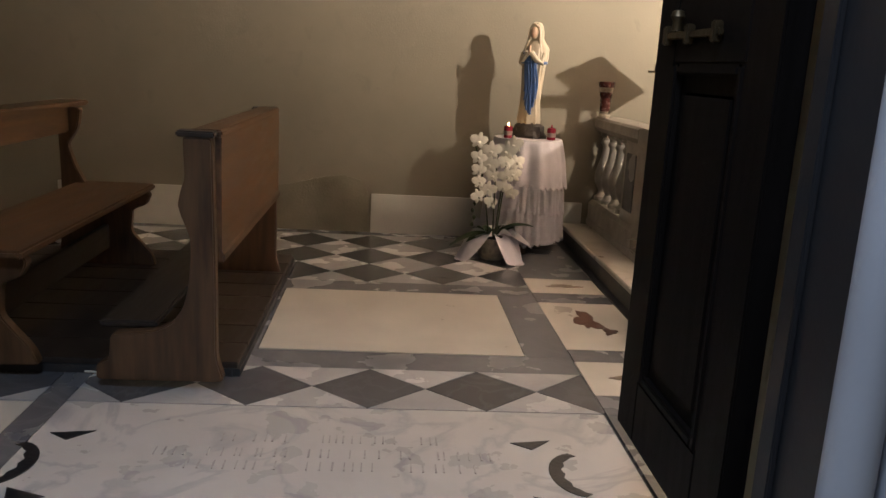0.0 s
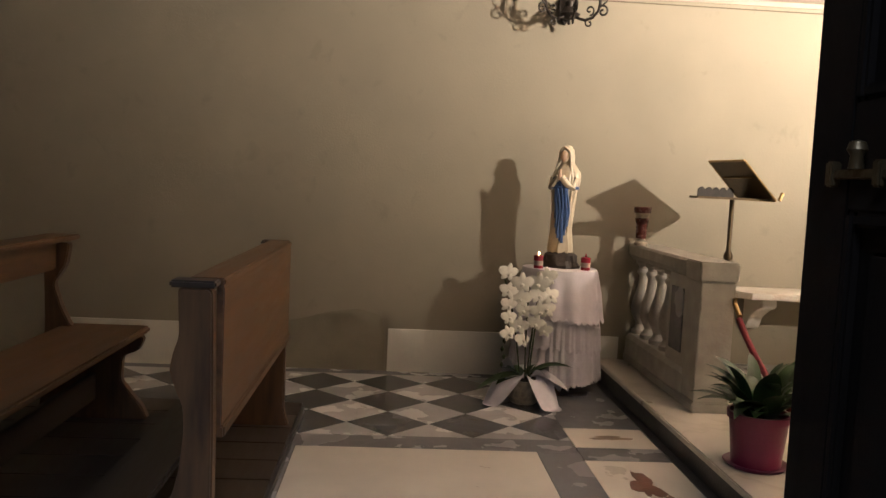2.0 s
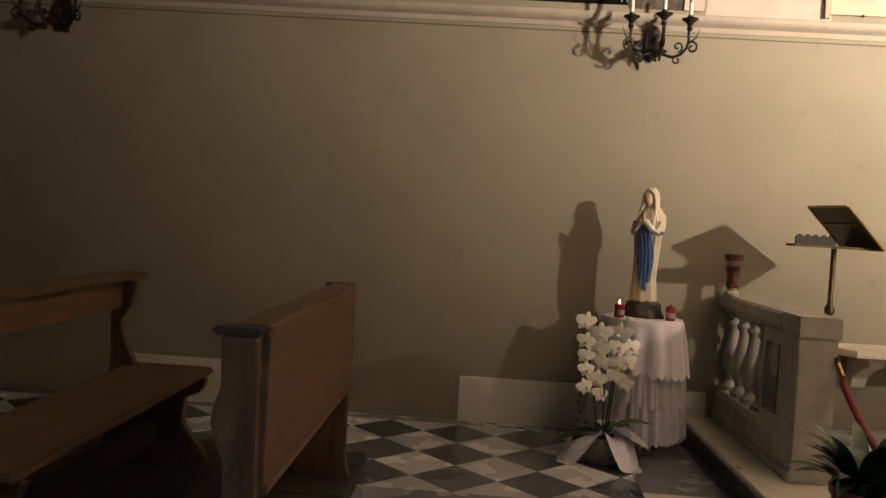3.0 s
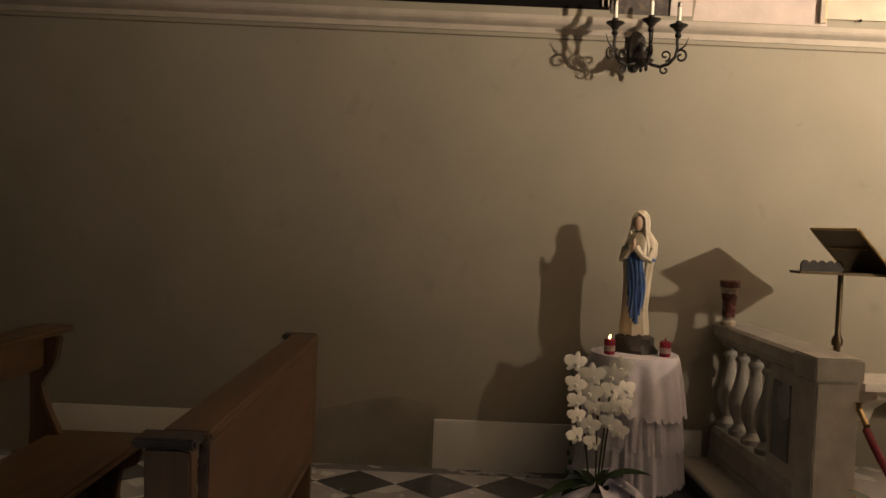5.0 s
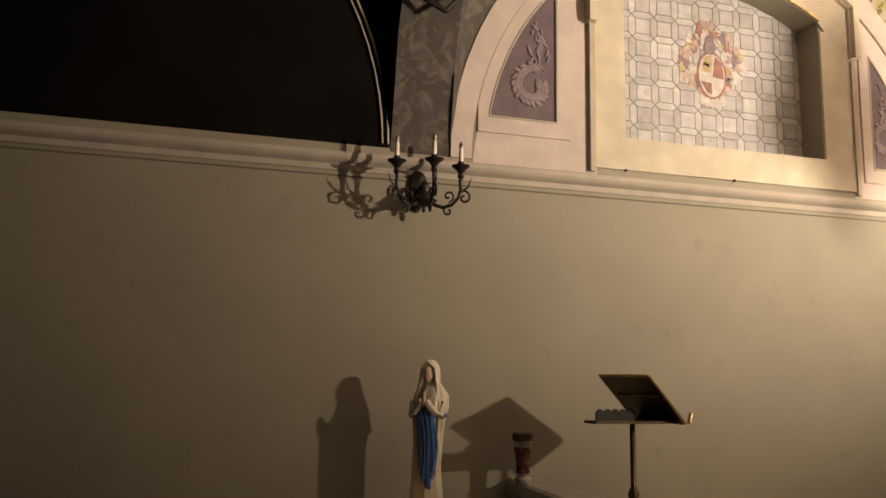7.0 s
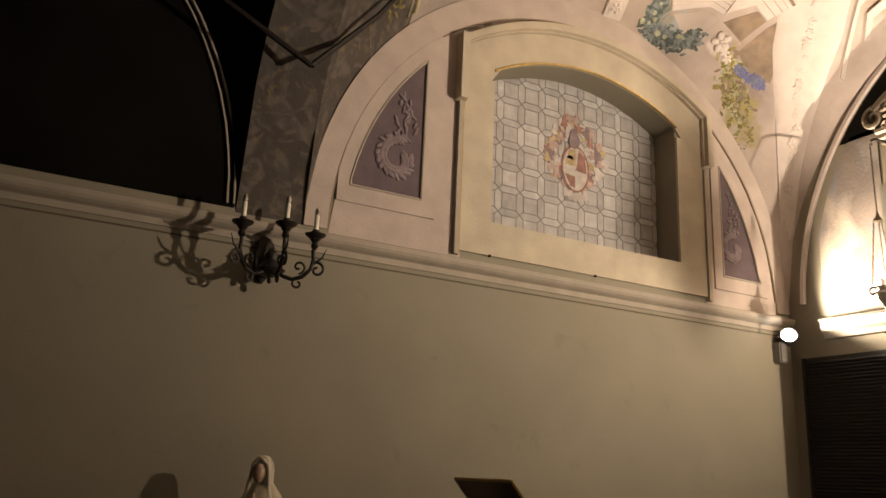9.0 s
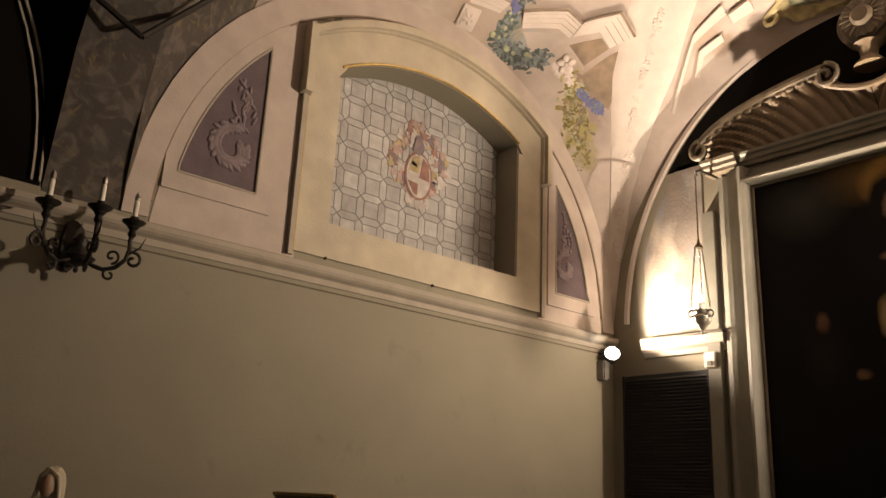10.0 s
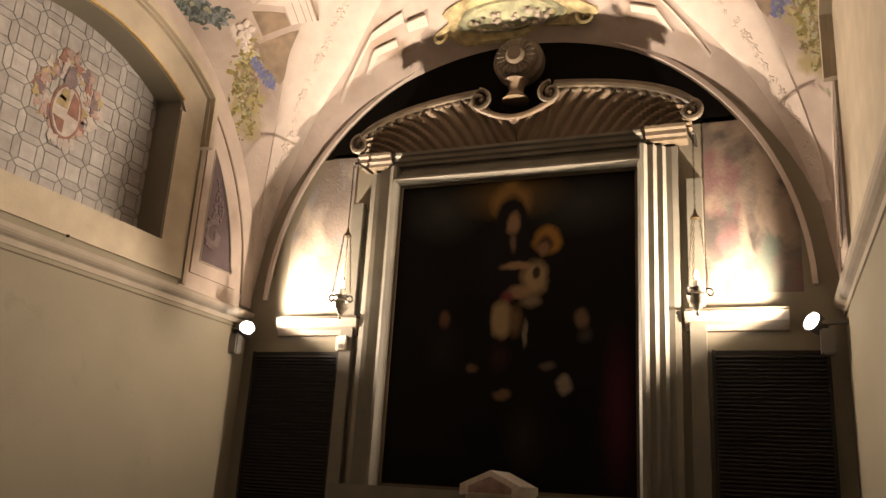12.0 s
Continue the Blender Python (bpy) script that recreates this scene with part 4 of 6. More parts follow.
# louvred grilles
def grille(y0, y1, z0=0.9, z1=2.505):
    g = thing("louvre_grille", (EW, (y0 + y1) / 2, z0), "black louvred wooden grille set in the altar wall", "grille", "grilles beside the altar")
    inv = Matrix.Translation((-EW, -(y0 + y1) / 2, -z0))

    def add(name, bm):
        bm.transform(inv)
        return part(name, bm, "grille", g)
    add("backing", B(EW - 0.012, EW - 0.002, y0, y1, z0, z1))
    for a, b in ((y0, y0 + 0.02), (y1 - 0.02, y1)):
        add("frame_bar", B(EW - 0.035, EW - 0.012, a, b, z0, z1))
    n = int((z1 - z0) / 0.024)
    me = None
    for i in range(n):
        if me is None:
            bm = bmesh.new()
            h = (y1 - y0) / 2 - 0.02
            v = [bm.verts.new((x, s * h, z)) for s in (-1, 1) for x, z in ((-0.036, 0.0), (-0.032, 0.008), (-0.013, 0.018), (-0.013, 0.010))]
            fs = [bm.faces.new(v[:4]), bm.faces.new(v[4:][::-1])] + [bm.faces.new((v[k], v[(k + 1) % 4], v[4 + (k + 1) % 4], v[4 + k])) for k in range(4)]
            bmesh.ops.recalc_face_normals(bm, faces=fs)
            ob = part("slat", bm, "grille", g)
            me = ob.data
        else:
            ob = new("slat", me)
            ob.parent = g
        ob.location = (0, 0, i * 0.024)


grille(6.005, 6.73)
grille(2.815, 3.465)
# alarm boxes on the wall
def alarm(m):
    a = thing("sensor_box", (0, 0, 0), "small cream plastic sensor box on the wall", "sensor")
    part("body", B(-0.06, 0, -0.045, 0.045, -0.06, 0.05, 0.008), "white_plastic", a)
    part("lens", B(-0.064, -0.05, -0.02, 0.02, -0.045, -0.01, 0.004), "housing", a)
    a.matrix_world = m


alarm(pose(EW - 0.001, 5.985, 2.565))


# ---- lamps ----
def floodlight(x, y, z, s):
    f = thing("floodlight", (x, y, z), "small grey floodlight with a glaring round face", "floodlight", "floodlights beside the altar")
    aim = Matrix.Rotation(radians(-135 if s > 0 else 135), 4, "Z") @ Matrix.Rotation(radians(-20), 4, "Y")
    bm = lathe(bmesh.new(), [(0.035, -0.09), (0.05, -0.085), (0.055, -0.02), (0.062, 0.0), (0.058, 0.004), (0.05, -0.004)], n=20)
    bm.transform(aim @ Matrix.Rotation(math.pi / 2, 4, "Y"))
    part("housing", bm, "housing", f, smooth=True)
    bm = lathe(bmesh.new(), [(0.001, 0.006), (0.050, 0.0), (0.050, -0.004), (0.001, -0.004)][::-1], n=20)
    bm.transform(aim @ Matrix.Rotation(math.pi / 2, 4, "Y"))
    part("lamp_face", bm, "bulb", f, "glowing white lamp face")
    part("bracket", box(bmesh.new(), -0.02, 0.02, 0.0 if s > 0 else SW - y, NW - y if s > 0 else 0.0, -0.02, 0.0, 0.003), "housing", f)
    part("junction_box", box(bmesh.new(), -0.05, 0.03, 0.04 if s > 0 else -0.12, 0.12 if s > 0 else -0.04, -0.2, -0.05, 0.01), "housing", f)


floodlight(4.98, 6.73, 2.665, 1)
floodlight(4.98, 2.91, 2.65, -1)


def chain(bm, a, b, n):
    a, b = Vector(a), Vector(b)
    d = (b - a) / n
    for i in range(n):
        c = a + d * (i + 0.5)
        r, h = 0.0055, d.length * 0.62
        side = Vector((1, 0, 0)) if i % 2 else Vector((0, 1, 0))
        u = d.normalized()
        tube(bm, [c + side * r * math.cos(k * math.pi / 4) + u * h * math.sin(k * math.pi / 4) for k in range(8)], 0.0022, 4, closed=True)


def hanging_lamp(y, zt, z):
    x = EW - 0.30
    l = thing("sanctuary_lamp", (x, y, z), "small tarnished silver sanctuary lamp hung on chains", "hanging lamp", "sanctuary lamps")
    h = zt - z
    bm = bmesh.new()
    chain(bm, (0, 0, h), (0, 0, 0.52), 22)
    part("chain", bm, "iron", l)
    part("canopy", lathe(bmesh.new(), [(0.004, 0.0), (0.03, 0.008), (0.026, 0.02), (0.012, 0.04), (0.006, 0.07)], (0, 0, 0.46), 14), "brass_dark", l, smooth=True)
    for k in range(3):
        a = k * 2 * math.pi / 3 + 0.4
        bm = bmesh.new()
        chain(bm, (0.025 * math.cos(a), 0.025 * math.sin(a), 0.47), (0.07 * math.cos(a), 0.07 * math.sin(a), 0.05), 16)
        part("chain", bm, "brass_dark", l)
    part("bowl", lathe(bmesh.new(), [(0.004, -0.13), (0.012, -0.125), (0.008, -0.10), (0.02, -0.085), (0.055, -0.05), (0.062, -0.01), (0.045, 0.01), (0.052, 0.03), (0.056, 0.035), (0.04, 0.03)], n=20), "silver", l, smooth=True)
    for k in range(3):
        a = k * 2 * math.pi / 3 + 0.4
        part("scroll_arm", tube(bmesh.new(), spiral((0.07, 0.0), 0.035, 0.006, 2.6, -3.0, 14, lambda u, v: (u * math.cos(a), u * math.sin(a), v)), 0.006, 6), "iron", l, smooth=True)
    part("glass", lathe(bmesh.new(), [(0.02, 0.02), (0.026, 0.03), (0.028, 0.085), (0.024, 0.085), (0.02, 0.03)], n=14), "wax", l, smooth=True)
    part("flame", lathe(bmesh.new(), [(0.002, 0.085), (0.009, 0.10), (0.007, 0.125), (0.001, 0.15)], n=8), "bulb", l, "small glowing bulb")
    part("hook", tube(bmesh.new(), [(0.02, 0, h), (0.0, 0, h + 0.02), (0.06, 0, h + 0.05), (0.30, 0, h + 0.06)], 0.009, 6), "iron", l)
    lamp("sanctuary_glow", "POINT", 0.5, (1.0, 0.86, 0.66), Matrix.Translation((x - 0.05, y, z + 0.12)), shadow_soft_size=0.02)


hanging_lamp(5.88, 3.81, 2.81)
hanging_lamp(3.52, 3.80, 2.79)

# ---- altar and tabernacle, below the picture ----
alt = thing("altar_table", (4.78, AY, STZ), "pale veined marble altar against the wall", "altar")
part("body", B(-0.25, 0.3, -0.85, 0.85, 0, 0.86, 0.01), "marble_alt", alt)
part("slab", B(-0.32, 0.3, -0.95, 0.95, 0.861, 0.94, 0.012), "marble_alt", alt)
part("step", B(-0.95, -0.26, -1.3, 1.3, 0, 0.15, 0.008), "step_top", alt)
tab = thing("tabernacle", (4.78, 4.67, STZ + 0.941), "small white marble tabernacle with a gabled top", "tabernacle")
part("body", B(-0.16, 0.16, -0.16, 0.16, 0, 0.50, 0.006), "marble_alt", tab)
part("gable", prism(bmesh.new(), [(-0.185, 0.501), (0.185, 0.501), (0.185, 0.56), (0.0, 0.645), (-0.185, 0.56)], "x", -0.19, 0.19, 0.004), "marble_alt", tab)
part("gable_panel", prism(bmesh.new(), [(-0.13, 0.515), (0.13, 0.515), (0.13, 0.55), (0.0, 0.61), (-0.13, 0.55)], "x", -0.195, -0.188), "pink_paint", tab)
part("door", B(-0.17, -0.158, -0.09, 0.09, 0.06, 0.38, 0.003), "brass", tab)


# ---- stucco of the vault ----
def on_vault(a, b, off=0.0):
    """Place and inward normal on the altar vault; a, b from -1 to 1."""
    p = Vector(sail_e((a + 1) / 2, (b + 1) / 2))
    k = 1.95 ** 2
    nrm = Vector((-(p.x - LCX) / BX ** 2 * k, -(p.y - ACY) / BY ** 2 * k, -(p.z - SPR)))
    nrm.normalize()
    return p + nrm * off, nrm


def blob_ab(pts, off, steps=6):
    """A thin sheet lying on the vault inside a closed outline."""
    bm = bmesh.new()
    ring = []
    for (a, b), (c, d) in zip(pts, pts[1:] + pts[:1]):
        ring += [(a + (c - a) * i / 8, b + (d - b) * i / 8) for i in range(8)]
    ca, cb = sum(p[0] for p in ring) / len(ring), sum(p[1] for p in ring) / len(ring)
    rows = [[bm.verts.new(on_vault(ca + (a - ca) * q, cb + (b - cb) * q, off if q < 1 else 0.0)[0]) for a, b in ring] for q in [0.02] + [i / steps for i in range(1, steps)] + [0.985, 1.0]]
    n = len(ring)
    for p_, q_ in zip(rows, rows[1:]):
        for i in range(n):
            bm.faces.new((p_[i], p_[(i + 1) % n], q_[(i + 1) % n], q_[i]))
    bm.faces.new(rows[0])
    bmesh.ops.recalc_face_normals(bm, faces=bm.faces)
    return bm


# across, height, material: 1 gives risers brown, their shade put into the colour
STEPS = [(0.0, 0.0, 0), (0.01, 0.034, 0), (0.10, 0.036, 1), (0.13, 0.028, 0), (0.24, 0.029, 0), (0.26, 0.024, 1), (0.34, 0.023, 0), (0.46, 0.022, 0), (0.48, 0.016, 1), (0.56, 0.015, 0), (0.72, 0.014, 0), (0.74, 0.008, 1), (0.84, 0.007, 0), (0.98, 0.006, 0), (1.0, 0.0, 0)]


def cornice(outer, inner, tall=1.0):
    """A stepped stucco cornice between two lines on the vault."""
    bm = bmesh.new()
    po, pi = [], []
    for line, acc in ((outer, po), (inner, pi)):
        for (a, b), (c, d) in zip(line, line[1:]):
            acc += [(a + (c - a) * i / 6, b + (d - b) * i / 6) for i in range(6)]
        acc.append(line[-1])
    rows = [[bm.verts.new(on_vault(o[0] + (n[0] - o[0]) * t, o[1] + (n[1] - o[1]) * t, h * tall)[0]) for o, n in zip(po, pi)] for t, h, mi in STEPS]
    for k in range(len(rows) - 1):
        for i in range(len(po) - 1):
            f = bm.faces.new((rows[k][i], rows[k][i + 1], rows[k + 1][i + 1], rows[k + 1][i]))
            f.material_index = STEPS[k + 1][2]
    for e in (0, -1):
        base = [bm.verts.new(on_vault(*(po if q else pi)[e], -0.01)[0]) for q in (0, 1)]
        bm.faces.new([r[e] for r in rows] + base)
    bmesh.ops.recalc_face_normals(bm, faces=bm.faces)
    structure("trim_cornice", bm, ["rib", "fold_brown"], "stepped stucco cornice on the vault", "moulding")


def sprinkle(name, line, width, n, size, mats, seed, label, flat=0.22, off=0.003, long=1.7):
    """Low leaves and petals strewn along a line on the vault."""
    r = random.Random(seed)
    bm = bmesh.new()
    for k in range(n):
        t = r.uniform(0, len(line) - 1.001)
        i = int(t)
        a = line[i][0] + (line[i + 1][0] - line[i][0]) * (t - i) + r.gauss(0, width) * 0.55
        b = line[i][1] + (line[i + 1][1] - line[i][1]) * (t - i) + r.gauss(0, width) * 0.55
        p, nn = on_vault(min(a, 0.99), max(-0.99, min(0.99, b)), off)
        s = size * r.uniform(0.6, 1.3)
        m = Matrix.Translation(p) @ nn.to_track_quat("Z", "X").to_matrix().to_4x4() @ Matrix.Rotation(r.uniform(0, 6.28), 4, "Z") @ Matrix.Diagonal((s * long, s, s * flat, 1))
        before = len(bm.faces)
        bmesh.ops.create_icosphere(bm, subdivisions=1, radius=1.0, matrix=m)
        bm.faces.ensure_lookup_table()
        mi = r.randrange(len(mats))
        for f in bm.faces[before:]:
            f.material_index = mi
    structure(name, bm, mats, label, "stucco", True)


def blossom(bm, p, nn, s, r):
    q = Matrix.Translation(p) @ nn.to_track_quat("Z", "X").to_matrix().to_4x4() @ Matrix.Rotation(r.uniform(0, 6.28), 4, "Z")
    for i in range(5):
        a = i * 1.2566
        bmesh.ops.create_icosphere(bm, subdivisions=2, radius=1.0, matrix=q @ Matrix.Translation((0.62 * s * math.cos(a), 0.62 * s * math.sin(a), 0)) @ Matrix.Rotation(a, 4, "Z") @ Matrix.Diagonal((s * 0.5, s * 0.38, s * 0.22, 1)))
    bmesh.ops.create_icosphere(bm, subdivisions=2, radius=1.0, matrix=q @ Matrix.Diagonal((s * 0.26, s * 0.26, s * 0.3, 1)))


for sb in (1, -1):
    # broad flat ribs from the corners of the altar wall
    def ribf(u, v, sb=sb):
        a, b = 0.985 - 0.335 * u, 0.97 - 0.47 * u
        w = (0.015 + 0.062 * min(1, u * 1.7)) * (v - 0.5) * 2
        p, nn = on_vault(min(1, a + w), sb * min(1, b - w * 1.2), 0.008 if 0.02 < v < 0.98 else -0.004)
        return p
    bm = grid(bmesh.new(), lambda u, v: ribf(u, [0, 0.05, 0.2, 0.4, 0.6, 0.8, 0.95, 1][min(7, round(v * 7))]), 30, 7)
    structure("trim_vault_rib", bm, "rib", "white stucco rib rising to the crown", "rib", True)
    # stucco flower drops along the rib
    rr = random.Random(5)
    for u in (0.10, 0.22, 0.40, 0.60, 0.83):
        drop = bmesh.new()
        a, b = 0.985 - 0.335 * u, 0.97 - 0.47 * u
        for k, (da, s) in enumerate(((0.0, 0.032), (0.012, 0.024), (-0.014, 0.026), (0.026, 0.018), (-0.028, 0.018))):
            p, nn = on_vault(a + da * 0.9 + rr.uniform(-0.006, 0.006), sb * (b + da * 1.1 + rr.uniform(-0.01, 0.01)), 0.009)
            blossom(drop, p, nn, s, rr)
        for k in range(10):
            d = rr.uniform(-0.045, 0.045)
            p, nn = on_vault(a + d * 0.8 + rr.gauss(0, 0.006), sb * (b + d * 1.1 + rr.gauss(0, 0.006)), 0.009)
            bmesh.ops.create_icosphere(drop, subdivisions=1, radius=1.0, matrix=Matrix.Translation(p) @ nn.to_track_quat("Z", "X").to_matrix().to_4x4() @ Matrix.Rotation(rr.uniform(0, 3.1), 4, "Z") @ Matrix.Diagonal((0.024, 0.009, 0.006, 1)))
        structure("trim_flower_drop", drop, "rib", "white stucco flowers on a vault rib", "stucco", True)
    # stepped cornices between the ribs
    def m(pts, sb=sb):
        return [(a, sb * b) for a, b in pts]
    cornice(m([(0.29, 0.86), (0.43, 0.767), (0.505, 0.76)]), m([(0.33, 0.90), (0.45, 0.827), (0.505, 0.82)]))
    cornice(m([(0.508, 0.75), (0.59, 0.647), (0.685, 0.653)]), m([(0.51, 0.813), (0.58, 0.74), (0.645, 0.742)]))
    cornice(m([(0.08, 0.885), (0.23, 0.865)]), m([(0.09, 0.933), (0.22, 0.91)]), 0.9)
    cornice(m([(-0.28, 0.83), (-0.10, 0.83), (0.06, 0.885)]), m([(-0.26, 0.88), (-0.10, 0.88), (0.05, 0.933)]), 0.9)
    cornice(m([(0.80, 0.38), (0.815, 0.50), (0.93, 0.67)]), m([(0.835, 0.38), (0.84, 0.515), (0.945, 0.665)]), 0.5)
    cornice(m([(0.87, 0.425), (0.865, 0.51), (0.915, 0.56)]), m([(0.895, 0.425), (0.89, 0.505), (0.925, 0.545)]), 0.5)
    cornice(m([(0.835, 0.30), (0.835, 0.375)]), m([(0.875, 0.30), (0.87, 0.375)]), 0.8)
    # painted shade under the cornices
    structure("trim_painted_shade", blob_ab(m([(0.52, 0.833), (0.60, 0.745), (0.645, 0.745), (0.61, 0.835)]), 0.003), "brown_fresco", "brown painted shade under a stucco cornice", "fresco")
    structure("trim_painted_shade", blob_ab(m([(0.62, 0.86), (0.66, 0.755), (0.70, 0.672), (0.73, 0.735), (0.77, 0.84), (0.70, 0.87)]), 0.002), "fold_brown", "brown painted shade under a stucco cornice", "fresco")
    structure("trim_painted_field", blob_ab(m([(0.34, 0.905), (0.45, 0.84), (0.50, 0.835), (0.47, 0.90), (0.41, 0.93)]), 0.002), "vault", "pale painted field in the vault", "fresco")
    # framed field near the crown
    for q, mt in ((1.0, "fold_brown"), (0.86, "rib"), (0.62, "fold_brown"), (0.52, "rib")):
        pts = [(0.49 + (a - 0.49) * q, 0.57 + (b - 0.57) * q) for a, b in ((0.40, 0.64), (0.58, 0.60), (0.60, 0.55), (0.55, 0.49), (0.43, 0.53))]
        structure("trim_crown_frame", blob_ab(m(pts), 0.012 - 0.008 * q), mt, "flat moulded frame near the crown", "moulding")
    # green wreath, ochre bird shape with blue ribbon, small shell
    wr = m([(0.275, 0.88), (0.265, 0.95), (0.31, 0.975), (0.39, 0.96), (0.47, 0.91)])
    sprinkle("trim_wreath", wr, 0.026, 420, 0.013, ["wreath_green", "wreath_green", "wreath_grey", "wreath_grey", "wreath_green"], 3, "painted green and blue leaf wreath", 0.10, 0.002, 2.2)
    sprinkle("trim_wreath", m([(0.25, 0.84), (0.30, 0.80), (0.33, 0.73)]), 0.02, 120, 0.016, ["wreath_green", "wreath_grey", "wreath_green"], 4, "painted green and blue leaf wreath")
    sprinkle("trim_wreath_flower", wr, 0.016, 26, 0.021, ["wreath_grey", "sage"], 5, "pale flowers of the painted wreath", 0.3, 0.006, 1.1)
    sprinkle("trim_ochre_bird_shape", m([(0.61, 0.893), (0.66, 0.925), (0.71, 0.95), (0.77, 0.965)]), 0.034, 620, 0.012, ["olive", "olive", "ochre", "brown_fresco", "sage"], 6, "ochre and olive painted feather ornament", 0.06, 0.001, 2.6)
    sprinkle("trim_blue_ribbon", m([(0.655, 0.885), (0.70, 0.875), (0.75, 0.86)]), 0.010, 110, 0.013, ["blue_fresco", "blue_fresco", "wreath_grey"], 7, "blue painted ribbon", 0.08, 0.003, 2.4)
    sprinkle("trim_blue_ribbon", m([(0.24, 0.86), (0.27, 0.875)]), 0.008, 18, 0.017, ["blue_fresco"], 8, "blue painted ribbon", 0.16, 0.005)
    bm = bmesh.new()
    p, nn = on_vault(0.55, sb * 0.873, 0.006)
    blossom(bm, p, nn, 0.07, rr)
    for t in (0.3, 0.6, 1.0):
        p, nn = on_vault(0.55 + 0.05 * t, sb * (0.873 + 0.02 * t), 0.004)
        blossom(bm, p, nn, 0.035, rr)
    structure("trim_shell", bm, "rib", "small stucco shell on the vault", "stucco", True)
    # square carved block
    p, nn = on_vault(0.115, sb * 0.968, 0.012)
    bm = bmesh.new()
    box(bm, -0.085, 0.085, -0.075, 0.075, -0.03, 0.010, 0.006)
    box(bm, -0.06, 0.06, -0.052, 0.052, 0.0, 0.018, 0.005)
    bm.transform(Matrix.Translation(p) @ nn.to_track_quat("Z", "X").to_matrix().to_4x4())
    blossom(bm, p + nn * 0.018, nn, 0.042, rr)
    structure("trim_small_block", bm, "rib", "small carved stucco block on the vault", "stucco")
# gilt scroll border where the dim field meets the pale vault, and acanthus leaves in it
for sb in (1, -1):
    bm = bmesh.new()
    for da in (0.0, -0.022):
        tube(bm, [on_vault(-0.705 + da - 0.16 * ((0.97 - b) / 0.5) ** 2 * 0.2, sb * b, 0.006)[0] for b in [0.35 + 0.63 * i / 30 for i in range(31)]], 0.010 if da == 0 else 0.006, 6)
    structure("trim_gilt_border", bm, "gilt_stucco", "dull gilt border moulding on the vault", "moulding", True)
    rr = random.Random(23)
    for k in range(7):
        b0 = 0.55 + 0.062 * k
        bm = bmesh.new()
        p, nn = on_vault(-0.80 - 0.03 * (k % 2), sb * b0, 0.006)
        q = Matrix.Translation(p) @ nn.to_track_quat("Z", "X").to_matrix().to_4x4() @ Matrix.Rotation(rr.uniform(0, 6.28), 4, "Z")
        tube(bm, [q @ Vector(v) for v in spiral((0, 0), 0.075, 0.012, 0.0, 8.5 * (1 if k % 2 else -1), 26, lambda u, v: (u, v, 0.0))], 0.009, 6)
        for i in range(7):
            a = i * 0.8
            bmesh.ops.create_icosphere(bm, subdivisions=1, radius=1.0, matrix=q @ Matrix.Translation((0.085 * math.cos(a), 0.085 * math.sin(a), 0)) @ Matrix.Rotation(a + 0.5, 4, "Z") @ Matrix.Diagonal((0.035, 0.014, 0.006, 1)))
        structure("trim_acanthus_scroll", bm, "olive" if k % 3 == 0 else "brown_fresco", "dim painted acanthus scroll on the vault", "fresco", True)
# arch band of the altar wall
bm = bmesh.new()
arc_band(bm, ACY, SPR, ARY + 0.0, ARZ - 0.012, ARY + 0.03, ARZ + 0.02, 0.03, math.pi - 0.03, 48, EW - 0.03, EW, swap=True)
structure("trim_altar_arch", bm, "rib", "pale plaster arch around the altar wall", "arch", True)
# gilt cartouche over the altar arch
def relief(name, ca, cb, ra, rb, mat, off, label, seed, rag):
    """A raised, softly domed stucco shape lying on the vault."""
    n = 48
    out = blob(0, 0, 1, 1, seed, n, rag)
    bm = bmesh.new()
    rings = [[bm.verts.new(on_vault(ca + x * ra * k, cb + y * rb * k, o)[0]) for x, y in out] for k, o in ((1.0, -0.005), (0.98, off * 0.7), (0.85, off), (0.78, off * 0.6), (0.4, off * 0.9))]
    c = bm.verts.new(on_vault(ca, cb, off)[0])
    for p_, q_ in zip(rings, rings[1:]):
        for i in range(n):
            bm.faces.new((p_[i], p_[(i + 1) % n], q_[(i + 1) % n], q_[i]))
    for i in range(n):
        bm.faces.new((rings[-1][i], rings[-1][(i + 1) % n], c))
    bmesh.ops.recalc_face_normals(bm, faces=bm.faces)
    return structure("trim_" + name, bm, mat, label, "stucco", True)


relief("cartouche", 0.905, 0.0, 0.072, 0.29, "gilt_stucco", 0.022, "gilt stucco cartouche over the altar arch", 31, 0.24)
relief("cartouche_field", 0.905, 0.0, 0.048, 0.20, "sage", 0.030, "green field of the gilt cartouche", 32, 0.08)
rr = random.Random(8)
bm = bmesh.new()
for i in range(26):
    a, b = 0.918 + rr.uniform(-0.024, 0.024), rr.uniform(-0.15, 0.15)
    p, nn = on_vault(a, b, 0.022)
    bmesh.ops.create_icosphere(bm, subdivisions=1, radius=rr.uniform(0.015, 0.035), matrix=Matrix.Translation(p))
structure("trim_cartouche_leaves", bm, "cream", "pale leaf relief on the cartouche", "stucco", True)
for sb in (1, -1):
    bm = bmesh.new()
    p, nn = on_vault(0.92, sb * 0.27, 0.02)
    tube(bm, spiral((p.y, p.z), 0.07, 0.01, 1.0, 1.0 + sb * 8, 30, lambda u, v: (p.x, u, v)), 0.015, 6)
    structure("trim_cartouche_scroll", bm, "gilt_stucco", "gilt stucco scroll of the cartouche", "stucco", True)

